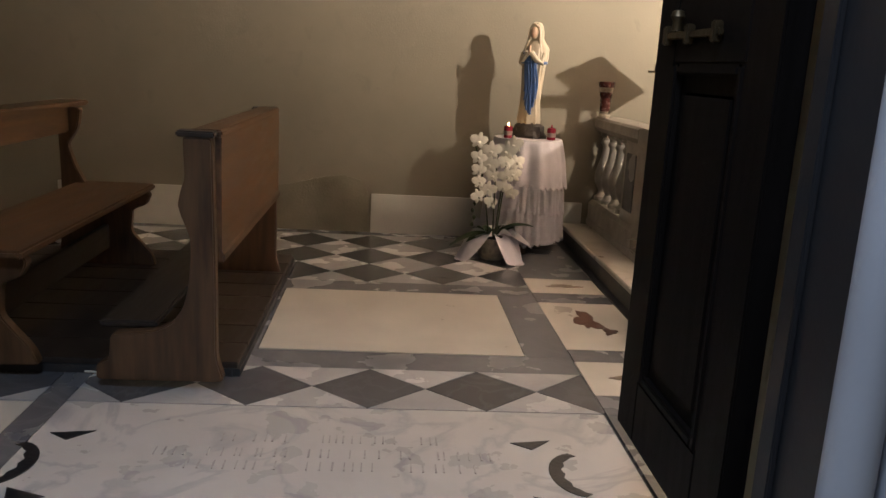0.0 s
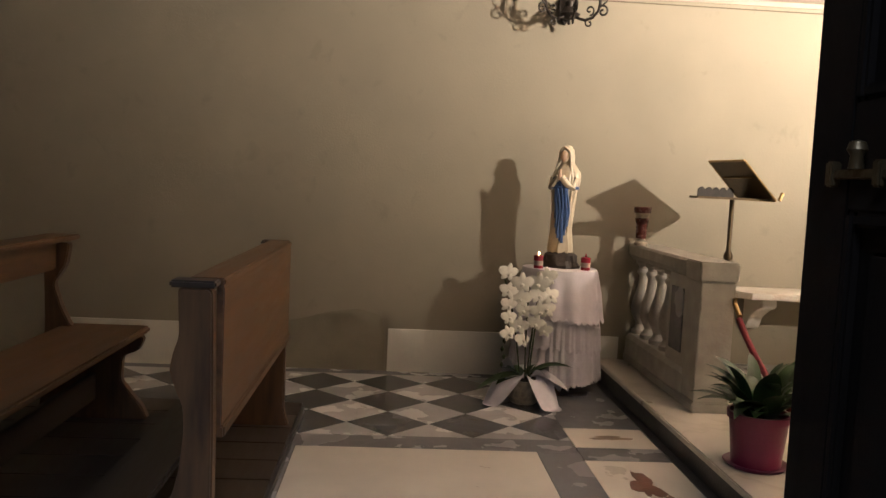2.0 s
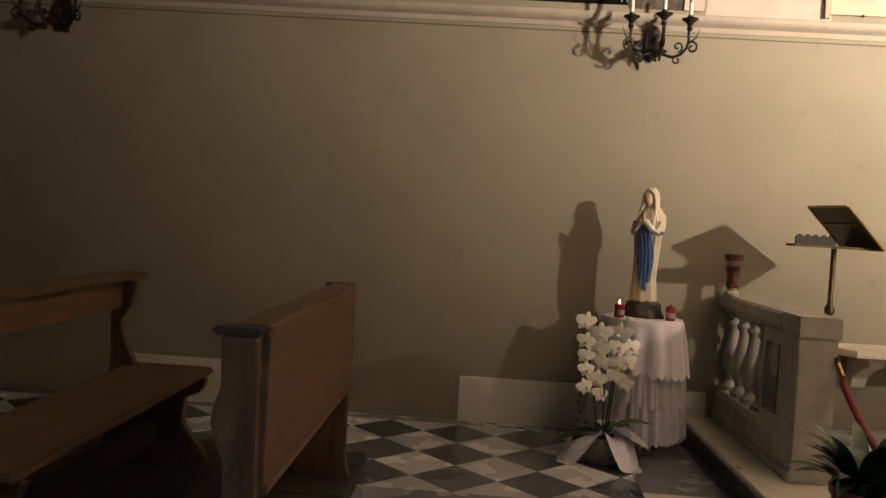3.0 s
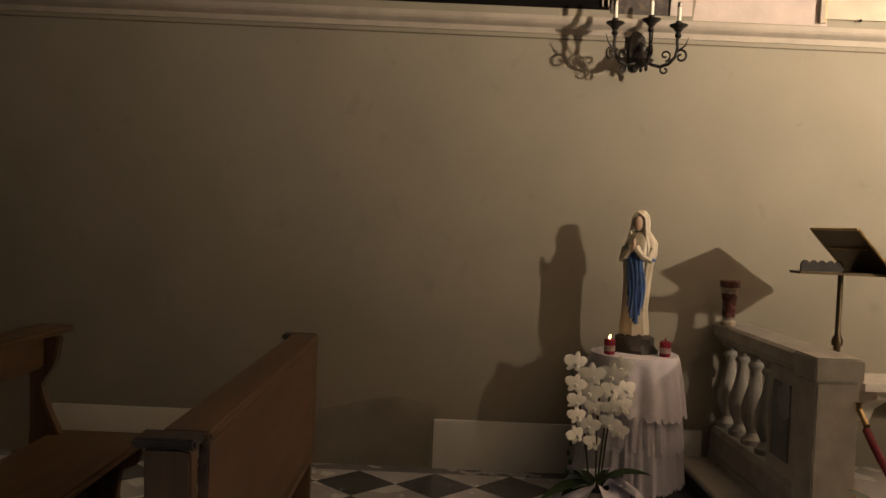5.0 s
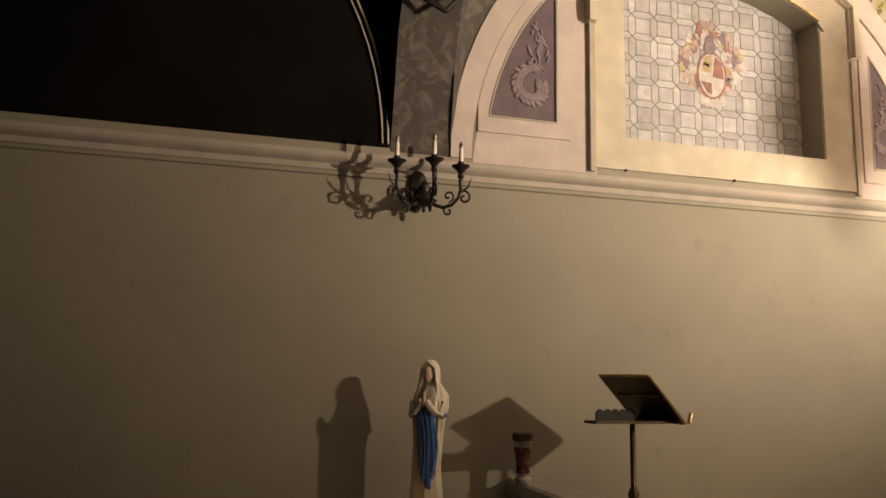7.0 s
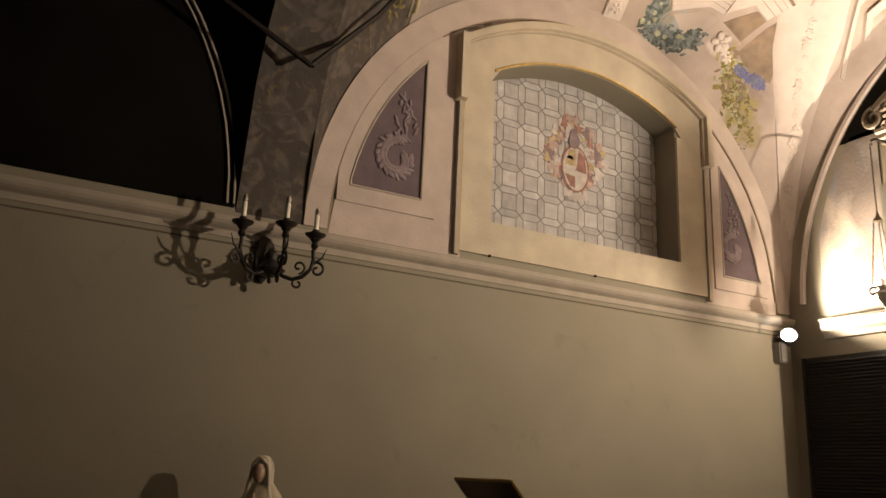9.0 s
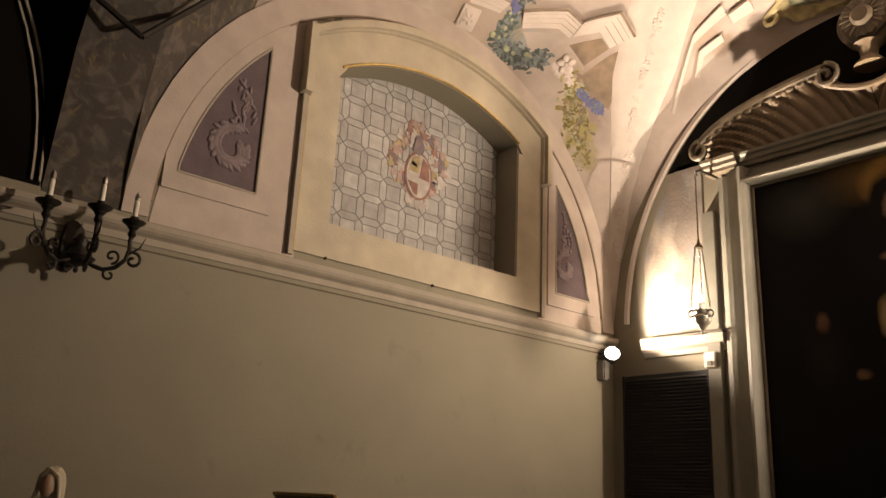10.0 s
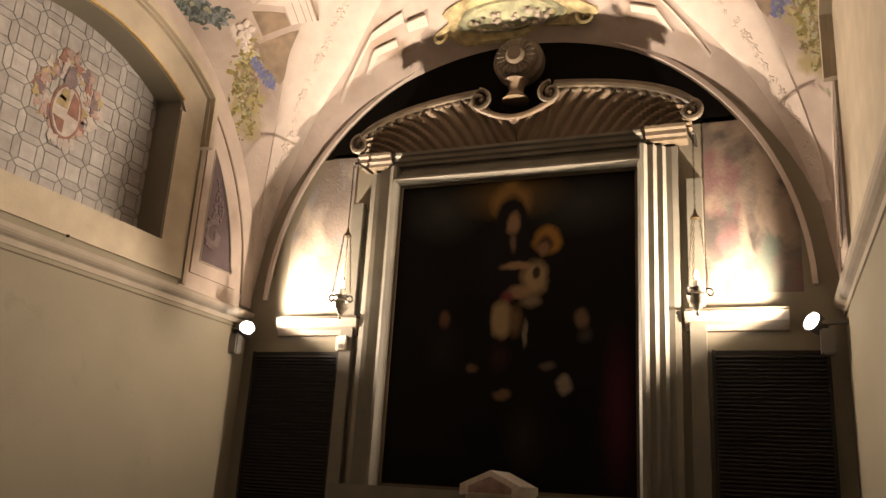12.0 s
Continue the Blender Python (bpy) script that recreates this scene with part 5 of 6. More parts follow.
# ---- doorway ----
jb = thing("door_frame", (0.835, 1.64, 0), "grey painted wooden door frame with rounded moulding", "door frame", kind="structure")
# front mouldings take the daylit copy, post and stop bead the shaded copy
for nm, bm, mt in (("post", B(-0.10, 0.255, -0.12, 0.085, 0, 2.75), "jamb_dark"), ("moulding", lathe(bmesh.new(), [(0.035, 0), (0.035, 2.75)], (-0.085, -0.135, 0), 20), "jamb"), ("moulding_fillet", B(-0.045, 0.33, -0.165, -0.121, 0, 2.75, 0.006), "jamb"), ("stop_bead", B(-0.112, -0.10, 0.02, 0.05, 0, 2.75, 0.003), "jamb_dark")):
    part(nm, bm, mt, jb, smooth=nm == "moulding")
jl = thing("door_frame", (-1.04, 1.64, 0), "grey painted wooden door frame with rounded moulding", "door frame", kind="structure")
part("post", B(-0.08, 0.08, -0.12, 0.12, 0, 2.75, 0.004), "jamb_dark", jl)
leaf = thing("door_1", (0.746, 1.865, 0.41), "dark stained panelled wooden door leaf standing open", "door", kind="structure")
LH, LW = 2.3, 0.643
part("stile", B(0.0, 0.05, 0.0, 0.13, 0, LH, 0.004), "door_wood", leaf)
part("stile", B(0.0, 0.05, LW - 0.13, LW, 0, LH, 0.004), "door_wood", leaf)
for z0, z1 in ((0.0, 0.16), (0.92, 1.10), (LH - 0.16, LH)):
    part("rail", B(0.0, 0.05, 0.131, LW - 0.131, z0, z1, 0.004), "door_wood", leaf)
for z0, z1 in ((0.16, 0.92), (1.10, LH - 0.16)):
    part("panel", B(0.018, 0.036, 0.131, LW - 0.131, z0, z1), "door_wood", leaf)
    part("raised_field", B(0.008, 0.02, 0.19, LW - 0.19, z0 + 0.06, z1 - 0.06, 0.008), "door_wood", leaf)
    for a, b, c, d in ((0.131, 0.155, z0, z1), (LW - 0.155, LW - 0.131, z0, z1), (0.155, LW - 0.155, z0, z0 + 0.024), (0.155, LW - 0.155, z1 - 0.024, z1)):
        part("panel_bead", B(-0.004, 0.02, a, b, c, d, 0.006), "door_wood", leaf)
latch = part("latch_bar", B(-0.014, -0.002, 0.24, 0.56, 0.972, 0.988, 0.003), "brass_dark", leaf, "dull metal sliding bolt")
for y in (0.25, 0.40, 0.535):
    part("keeper", B(-0.019, 0.0, y, y + 0.020, 0.96, 1.002, 0.003), "brass_dark", latch)
part("knob", lathe(bmesh.new(), [(0.012, 0), (0.01, 0.02), (0.016, 0.03), (0.012, 0.042), (0.002, 0.045)], (-0.02, 0.46, 0.988), 12), "brass_dark", latch, smooth=True)
part("stud", lathe(bmesh.new(), [(0.014, 0), (0.014, 0.01), (0.004, 0.016)], (0.02, LW - 0.002, 0.78), 10), "brass_dark", leaf)


# ---- pews on their platform ----
plat = thing("pew_platform", (-1.68, 4.74, 0), "low dark wooden platform under the pews", "platform")
for i in range(8):
    y0 = -0.98 + i * 0.245
    part("plank", B(-1.22, 1.21, y0 + 0.002, y0 + 0.243, 0.035, 0.06, 0.003), "wood_dark", plat)
part("frame_edge", B(1.19, 1.222, -0.985, 0.985, 0.002, 0.0345), "stone_dark", plat)
part("frame_edge", B(-1.22, 1.19, -0.988, -0.96, 0.002, 0.0345), "stone_dark", plat)
part("frame_edge", B(-1.22, 1.19, 0.96, 0.985, 0.002, 0.0345), "stone_dark", plat)


def rounded(pts, times=2):
    """Softens an outline by cutting its corners."""
    for _ in range(times):
        out = []
        m = len(pts)
        for i in range(m):
            a, b = Vector(pts[i]), Vector(pts[(i + 1) % m])
            k = min(0.14, 0.014 / max((b - a).length, 1e-6))
            out += [tuple(a * (1 - k) + b * k), tuple(a * k + b * (1 - k))]
        pts = out
    return pts


desk = thing("kneeler_desk", (-0.52, 4.47, 0.04), "old brown wooden kneeling bench with a panelled front", "kneeler")
end = rounded([(-0.118, 0.955), (-0.012, 0.955), (-0.002, 0.5), (0.0, 0.10), (0.03, 0.0), (-0.46, 0.0), (-0.455, 0.065), (-0.41, 0.085), (-0.40, 0.19), (-0.23, 0.205), (-0.165, 0.24), (-0.125, 0.30), (-0.105, 0.38), (-0.093, 0.50), (-0.096, 0.58), (-0.125, 0.65), (-0.14, 0.70), (-0.128, 0.755), (-0.112, 0.80), (-0.116, 0.90)])
for y in (-0.88, 0.80):
    part("end_panel", prism(bmesh.new(), end, "y", y, y + 0.055, 0.006), "wood_up", desk)
    part("end_cap", B(-0.14, 0.0, y - 0.015, y + 0.07, 0.955, 0.978, 0.006), "wood_dark", desk)
part("front_panel", B(-0.012, 0.012, -0.822, 0.798, 0.50, 0.955, 0.003), "wood", desk)
part("rail", B(-0.02, 0.022, -0.822, 0.798, 0.47, 0.51, 0.006), "wood", desk)
part("top_rail", B(-0.10, 0.015, -0.822, 0.798, 0.955, 0.98, 0.006), "wood", desk)
part("kneeling_board", B(-0.46, -0.24, -0.822, 0.798, 0.195, 0.225, 0.008), "wood_dark", desk)
part("board_support", B(-0.36, -0.33, -0.822, 0.798, 0.10, 0.194), "wood_dark", desk)

pew = thing("church_pew", (-1.45, 4.5, 0.06), "old brown wooden church pew with curved ends", "pew")
pend = rounded([(-0.30, 0.90), (-0.17, 0.90), (-0.19, 0.78), (-0.25, 0.69), (-0.21, 0.57), (-0.16, 0.47), (0.17, 0.46), (0.205, 0.42), (0.18, 0.36), (0.10, 0.33), (0.09, 0.20), (0.20, 0.07), (0.23, 0.0), (-0.32, 0.0), (-0.30, 0.2), (-0.29, 0.5)])
for y in (-0.84, 0.80):
    part("end_panel", prism(bmesh.new(), pend, "y", y, y + 0.055, 0.006), "wood_up", pew)
part("seat", B(-0.22, 0.21, -0.90, 0.90, 0.44, 0.475, 0.01), "wood", pew)
part("backrest", B(-0.265, -0.235, -0.90, 0.90, 0.76, 0.91, 0.01), "wood", pew)
part("top_rail", B(-0.31, -0.16, -0.92, 0.92, 0.911, 0.94, 0.008), "wood", pew)
part("brace", B(-0.06, -0.03, -0.785, 0.80, 0.10, 0.24, 0.004), "wood_dark", pew)

cb = thing("power_cable", (-0.84, 3.72, 0.004), "thin white cable lying on the marble floor", "cable")
part("cord", tube(bmesh.new(), [(-0.24 + 0.48 * i / 20, 0.03 - 0.035 * math.sin(math.pi * i / 20) + 0.006 * math.sin(i * 1.3), 0.004) for i in range(21)], 0.0045, 6), "white_plastic", cb, smooth=True)

# ---- altar rail ----
rail = thing("balustrade", (1.81, 6.14, STZ), "weathered grey stone altar balustrade", "balustrade")
part("plinth", B(-0.11, 0.11, -0.69, 0.695, 0, 0.06, 0.008), "stone", rail)
part("base_rail", prism(bmesh.new(), [(-0.10, 0.06), (0.10, 0.06), (0.10, 0.17), (0.075, 0.20), (-0.075, 0.20), (-0.10, 0.17)], "y", -0.5, 0.695, 0.004), "stone", rail)
part("top_rail", prism(bmesh.new(), [(-0.08, 0.735), (0.08, 0.735), (0.11, 0.77), (0.115, 0.83), (0.10, 0.845), (-0.10, 0.845), (-0.115, 0.83), (-0.11, 0.77)], "y", -0.46, 0.695, 0.004), "stone", rail)
pier = part("pier", B(-0.098, 0.098, -0.68, -0.47, 0.06, 0.735, 0.006), "stone", rail)
part("pier_cap", B(-0.112, 0.112, -0.692, -0.46, 0.737, 0.846, 0.008), "stone", rail)
part("pier_panel", B(-0.085, 0.085, -0.469, -0.13, 0.201, 0.734, 0.003), "stone", rail)
part("inset_panel", B(-0.092, -0.083, -0.40, -0.19, 0.28, 0.66, 0.003), "tile_grey", rail, "dark grey marble inset panel")
bal_prof = [(0.062, 0.0), (0.062, 0.03), (0.045, 0.045), (0.035, 0.07), (0.042, 0.09), (0.068, 0.14), (0.074, 0.19), (0.066, 0.24), (0.042, 0.32), (0.033, 0.38), (0.031, 0.42), (0.046, 0.44), (0.046, 0.455), (0.034, 0.47), (0.036, 0.49), (0.056, 0.505), (0.06, 0.534)]
for y in (0.07, 0.27, 0.47, 0.675):
    part("baluster", lathe(bmesh.new(), bal_prof, (0, y, 0.2), 20), "stone", rail, smooth=True)

vase = thing("vase", (1.715, 6.63, STZ + 0.846), "dark red patterned glass vase on the balustrade", "vase")
part("body", lathe(bmesh.new(), [(0.045, 0), (0.048, 0.02), (0.03, 0.035), (0.034, 0.12), (0.046, 0.20), (0.055, 0.25), (0.058, 0.262), (0.050, 0.262), (0.04, 0.2), (0.028, 0.05)], n=20), "pot_pattern", vase, smooth=True)
part("band", lathe(bmesh.new(), [(0.0365, 0.05), (0.038, 0.12), (0.048, 0.19), (0.046, 0.19), (0.03, 0.05)], n=20), "vase_red", vase, smooth=True)
part("rim_band", lathe(bmesh.new(), [(0.0555, 0.225), (0.0605, 0.263), (0.056, 0.266), (0.05, 0.23)], n=20), "vase_red", vase, smooth=True)

rp = thing("barrier_rope", (1.90, 5.44, 0.76), "dark red velvet barrier rope with brass ends", "rope")
pts = [(0, -2.70 * t, -0.42 * math.sin(math.pi * t ** 0.8) - 0.10 * t) for t in [i / 40 for i in range(41)]]
part("cord", tube(bmesh.new(), pts[1:], 0.017, 10), "rope", rp, smooth=True)
part("end_cap", tube(bmesh.new(), [(0, 0.004, 0.035), (0, 0.0, 0.0), (0, -0.05, -0.04), (0, -0.075, -0.055)], 0.015, 10), "brass", rp, "polished brass rope end", smooth=True)
part("wall_hook", tube(bmesh.new(), [(0, -2.66, -0.1), (0, -2.735, -0.09)], 0.012, 8), "brass", rp)


# ---- potted plant on the step ----
def long_leaf(bm, base, az, length, width, rise, droop, n=9, mi=0, cup=0.25):
    d = Vector((math.cos(az), math.sin(az), 0))
    sd = Vector((-math.sin(az), math.cos(az), 0))
    prev = None
    for i in range(n + 1):
        t = i / n
        out = length * (t * math.cos(rise) + 0.15 * t * t)
        up = length * (t * math.sin(rise) - droop * t * t)
        w = width * math.sin(math.pi * min(1, 0.08 + 0.92 * t)) ** 0.8 * (1 - 0.25 * t) + 0.001
        c = Vector(base) + d * out + Vector((0, 0, up))
        row = [bm.verts.new(c + sd * w + Vector((0, 0, w * cup))), bm.verts.new(c), bm.verts.new(c - sd * w + Vector((0, 0, w * cup)))]
        if prev:
            bm.faces.new((prev[0], prev[1], row[1], row[0])).material_index = mi
            bm.faces.new((prev[1], prev[2], row[2], row[1])).material_index = mi
        prev = row
    return bm


pl = thing("potted_plant", (1.69, 4.61, STZ), "leafy green plant in a dark magenta pot", "potted plant")
part("saucer", lathe(bmesh.new(), [(0.125, 0), (0.145, 0.018), (0.14, 0.02), (0.115, 0.01)], n=28), "pot_magenta", pl, smooth=True)
part("pot", lathe(bmesh.new(), [(0.108, 0.012), (0.128, 0.215), (0.138, 0.217), (0.14, 0.25), (0.128, 0.25), (0.115, 0.18)], n=32), "pot_magenta", pl, smooth=True)
part("soil", lathe(bmesh.new(), [(0.119, 0.195), (0.118, 0.215), (0.05, 0.225), (0.001, 0.225)], n=20), "rock", pl)
rr = random.Random(3)
for i in range(54):
    az = i * 2.4 + rr.uniform(-0.3, 0.3)
    ln = rr.uniform(0.24, 0.46)
    bm = long_leaf(bmesh.new(), (0.07 * math.cos(az) * rr.random(), 0.07 * math.sin(az) * rr.random(), 0.215), az, ln, rr.uniform(0.034, 0.062), rr.uniform(0.7, 1.5), rr.uniform(0.2, 0.6))
    part("leaf", bm, "leaf", pl, smooth=True)

# ---- lectern behind the rail ----
lec = thing("lectern", (2.18, 6.25, STZ), "brass lectern with a tilted book plate", "lectern")
d = Vector((0.066, -0.40, 0)).normalized()
p = Vector((0.96, 0.28, 0)).normalized()
part("foot", lathe(bmesh.new(), [(0.17, 0), (0.17, 0.015), (0.06, 0.03), (0.03, 0.06)], n=24), "brass", lec, smooth=True)
part("pole", lathe(bmesh.new(), [(0.018, 0.05), (0.018, 0.80), (0.028, 0.805), (0.03, 0.83), (0.022, 0.85), (0.015, 0.86), (0.015, 1.19)], n=16), "brass_dark", lec, smooth=True)
c0 = Vector((2.103 - 2.18, 6.20 - 6.25, 1.575 - STZ))
c1 = c0 + p * 0.26 + Vector((0, 0, -0.238))
nrm = (c1 - c0).cross(d).normalized()


def slab4(bm, q, t):
    v = [bm.verts.new(a + nrm * s) for s in (-t, t) for a in q]
    fs = [bm.faces.new(v[:4]), bm.faces.new(v[4:][::-1])] + [bm.faces.new((v[i], v[(i + 1) % 4], v[4 + (i + 1) % 4], v[4 + i])) for i in range(4)]
    bmesh.ops.recalc_face_normals(bm, faces=fs)
    return bm


h = d * 0.20
part("book_plate", slab4(bmesh.new(), [c0 - h, c0 + h, c1 + h, c1 - h], 0.003), "brass_dark", lec)
# plate edges in brighter brass, for the light they catch
for a, b in ((c0 - h, c0 + h), (c0 + h, c1 + h), (c1 + h, c1 - h), (c1 - h, c0 - h)):
    part("plate_edge", tube(bmesh.new(), [a, b], 0.008, 8), "brass", lec)
part("plate_rib", tube(bmesh.new(), [c1 - nrm * 0.012, c0 * 0.75 + c1 * 0.25 - nrm * 0.012], 0.007, 6), "brass", lec)
part("plate_rib", tube(bmesh.new(), [c0 * 0.6 + c1 * 0.4 - h * 0.8 + nrm * 0.008, c0 * 0.6 + c1 * 0.4 + h * 0.8 + nrm * 0.008], 0.006, 6), "brass", lec)
led = bmesh.new()
q = Vector((0, 0, 1.19))
e0, e1 = c1 * 1.0 + p * 0.03, q - p * 0.30 + Vector((0, 0, 0.005))
e0.z = e1.z = 1.192
v = [led.verts.new(a + d * s + Vector((0, 0, z))) for z in (0, 0.014) for a, s in ((e0, 0.16), (e0, -0.16), (e1, -0.05), (e1, 0.05))]
fs = [led.faces.new(v[:4]), led.faces.new(v[4:][::-1])] + [led.faces.new((v[i], v[(i + 1) % 4], v[4 + (i + 1) % 4], v[4 + i])) for i in range(4)]
bmesh.ops.recalc_face_normals(led, faces=fs)
part("ledge", led, "brass_dark", lec)
cr = bmesh.new()
prof2 = []
for i in range(41):
    t = i / 40
    prof2.append((t * 0.27, 0.040 + 0.020 * abs(math.sin(t * math.pi * 5))))
base2 = [(0.27, 0.0), (0.0, 0.0)]
vv = []
for s in (-0.006, 0.006):
    vv.append([cr.verts.new(e1 + p * u + d * (0.05 + s) + Vector((0, 0, 0.014 + z))) for u, z in prof2 + base2])
cr.faces.new(vv[0])
cr.faces.new(vv[1][::-1])
m = len(vv[0])
for i in range(m):
    cr.faces.new((vv[0][i], vv[0][(i + 1) % m], vv[1][(i + 1) % m], vv[1][i]))
bmesh.ops.recalc_face_normals(cr, faces=cr.faces)
part("scalloped_edge", cr, "iron", lec)
part("book_stop", tube(bmesh.new(), [c1 + h + p * 0.03, c1 + h + p * 0.05 + Vector((0, 0, 0.05))], 0.012, 8), "brass", lec)

# ---- credence shelf ----
cons = thing("credence_shelf", (3.0, NW, 0.66), "white marble shelf on scrolled wall brackets", "shelf")
part("top", prism(bmesh.new(), [(-0.62, -0.30), (-0.55, -0.40), (0.6, -0.42), (0.6, 0), (-0.62, 0)], "z", 0.0, 0.045, 0.008), "marble_alt", cons)
for x in (-0.38, 0.42):
    b = part("bracket", prism(bmesh.new(), rounded([(0, -0.002), (-0.30, -0.002), (-0.31, -0.06), (-0.22, -0.09), (-0.10, -0.16), (-0.06, -0.24), (0, -0.26)]), "x", x - 0.05, x + 0.05, 0.004), "marble_alt", cons)

# ---- table with the statue ----
tb = thing("round_table", (1.13, 6.47, 0), "small round table draped to the floor", "table")
part("tabletop", lathe(bmesh.new(), [(0.23, 0.79), (0.235, 0.795), (0.235, 0.81), (0.23, 0.815)], n=40), "wood", tb)
for k in range(3):
    a = k * 2.09 + 0.5
    part("leg", tube(bmesh.new(), [(0.12 * math.cos(a), 0.12 * math.sin(a), 0.79), (0.17 * math.cos(a), 0.17 * math.sin(a), 0.0)], 0.018, 10), "wood", tb)


def lace_material():
    """Cotton lace: bands of small holes worked through the weave."""
    m = M["lace"].copy()
    t = m.node_tree
    N, L = t.nodes, t.links
    b = N["Principled BSDF"]
    uv, mp, vo, rp = N.new("ShaderNodeTexCoord"), N.new("ShaderNodeMapping"), N.new("ShaderNodeTexVoronoi"), N.new("ShaderNodeMath")
    mp.inputs["Scale"].default_value = (84, 30, 1)
    vo.voronoi_dimensions = "2D"
    L.new(uv.outputs["UV"], mp.inputs["Vector"])
    L.new(mp.outputs[0], vo.inputs["Vector"])
    rp.operation = "GREATER_THAN"
    rp.inputs[1].default_value = 0.27
    L.new(vo.outputs["Distance"], rp.inputs[0])
    L.new(rp.outputs[0], b.inputs["Alpha"])
    return m


M["lace_holes"] = lace_material()


def drape(cx, r, z0, z1, folds, amp, seed, hem=0.0, n=160, m=26, flare=0.05):
    rr = random.Random(seed)
    ph = [rr.uniform(0, 6.28) for _ in range(4)]
    bm = bmesh.new()
    uvl = bm.loops.layers.uv.new("UVMap")
    rows = []
    for j in range(m + 1):
        t = j / m
        row = []
        for i in range(n):
            a = 2 * math.pi * i / n
            w = math.sin(folds * a + ph[0]) * 0.6 + math.sin((folds + 4) * a + ph[1]) * 0.4 + 0.3 * math.sin(3 * a + ph[2])
            k = r + flare * t + amp * w * min(1, t * 2.2)
            z = z0 + (z1 - z0) * t - hem * abs(math.sin(18 * a)) * (t ** 8) + 0.02 * t * math.sin(2 * a + ph[3])
            if j == 0:
                k = r - 0.004
            row.append(bm.verts.new((k * math.cos(a), k * math.sin(a), z)))
        rows.append(row)
    for j in range(m):
        for i in range(n):
            f = bm.faces.new((rows[j + 1][i], rows[j + 1][(i + 1) % n], rows[j][(i + 1) % n], rows[j][i]))
            for lp, (u, v) in zip(f.loops, ((i, j + 1), (i + 1, j + 1), (i + 1, j), (i, j))):
                lp[uvl].uv = (u / n, v / m)
    return bm, rows[0], [v.co.copy() for v in rows[-1]]


cl = thing("tablecloth", (1.13, 6.47, 0.816), "white lace tablecloth hanging in soft folds", "tablecloth")
bm, top, hem = drape(0, 0.232, 0.004, -0.70, 13, 0.013, 2, 0.02)
bm.faces.new(top)
part("under_cloth", bm, "cloth", cl, smooth=True)
bm, top, hem = drape(0, 0.249, 0.008, -0.30, 11, 0.018, 5, 0.03, m=14, flare=0.045)
bm.faces.new(top)
part("top_cloth", bm, "cloth", cl, smooth=True)
part("hem", tube(bmesh.new(), hem, 0.004, 5, True), "cloth", cl, smooth=True)
bm, top, hem = drape(0, 0.268, -0.27, -0.49, 22, 0.016, 9, 0.03, m=12, flare=0.022)
part("lace_band", bm, "lace_holes", cl, "openwork white lace band", smooth=True)
part("hem", tube(bmesh.new(), hem, 0.004, 5, True), "cloth", cl, smooth=True)
bm, top, hem = drape(0, 0.262, -0.28, -0.71, 24, 0.018, 11, 0.035, m=18, flare=0.04)
part("lace_band", bm, "lace_holes", cl, "openwork white lace band", smooth=True)
st = bmesh.new()
TZ = 0.824
# mantle, robe, sash and rock in one body
secs = [(0.080, 0.066, 0.10, 0), (0.084, 0.070, 0.13, 0), (0.074, 0.064, 0.25, 0), (0.074, 0.062, 0.40, 0), (0.082, 0.066, 0.50, 0), (0.092, 0.070, 0.57, 0.005), (0.088, 0.062, 0.635, 0.01), (0.064, 0.048, 0.675, 0.014), (0.044, 0.036, 0.70, 0.02), (0.047, 0.034, 0.75, 0.016), (0.043, 0.036, 0.785, 0.01), (0.028, 0.028, 0.81, 0.004), (0.006, 0.006, 0.818, 0.004)]
prev = None
n = 40
for a_, b_, z, off in secs:
    ring = []
    for i in range(n):
        a = 2 * math.pi * i / n
        f = 1 + (0.06 * math.sin(9 * a + z * 9) + 0.045 * math.sin(15 * a - z * 14)) * (1 if z < 0.66 else 0.15)
        ring.append(st.verts.new((a_ * f * math.cos(a) - 0.008 * math.sin(z * 7), b_ * f * math.sin(a) + off, z)))
    if prev:
        for i in range(n):
            st.faces.new((prev[i], prev[(i + 1) % n], ring[(i + 1) % n], ring[i]))
    prev = ring
st.faces.new(prev)
# plain head, joined arms
bmesh.ops.create_uvsphere(st, u_segments=16, v_segments=10, radius=0.036, matrix=Matrix.Translation((-0.004, -0.016, 0.742)) @ Matrix.Diagonal((0.82, 0.9, 1.25, 1)))
for s in (-1, 1):
    tube(st, [(0.0 - 0.004, -0.022, 0.806), (s * 0.034, -0.022, 0.775), (s * 0.040, -0.018, 0.73), (s * 0.050, -0.026, 0.665), (s * 0.068, -0.038, 0.60), (s * 0.066, -0.042, 0.50), (s * 0.058, -0.042, 0.38), (s * 0.055, -0.044, 0.24)], 0.009, 8)
for s in (-1, 1):
    tube(st, [(s * 0.075, -0.02, 0.60), (s * 0.078, -0.045, 0.53), (s * 0.05, -0.072, 0.55), (s * 0.010, -0.084, 0.605)], 0.021, 8)
tube(st, [(0.0, -0.088, 0.585), (0.002, -0.092, 0.655)], 0.014, 8, taper=lambda t: 1.1 - 0.7 * t)
for f in st.faces:
    c = f.calc_center_median()
    f.material_index = 3 if (0.70 < c.z < 0.79 and c.y < -0.03 and abs(c.x + 0.004) < 0.03) or (c.y < -0.086 and abs(c.x) < 0.03 and 0.59 < c.z < 0.67) else 0
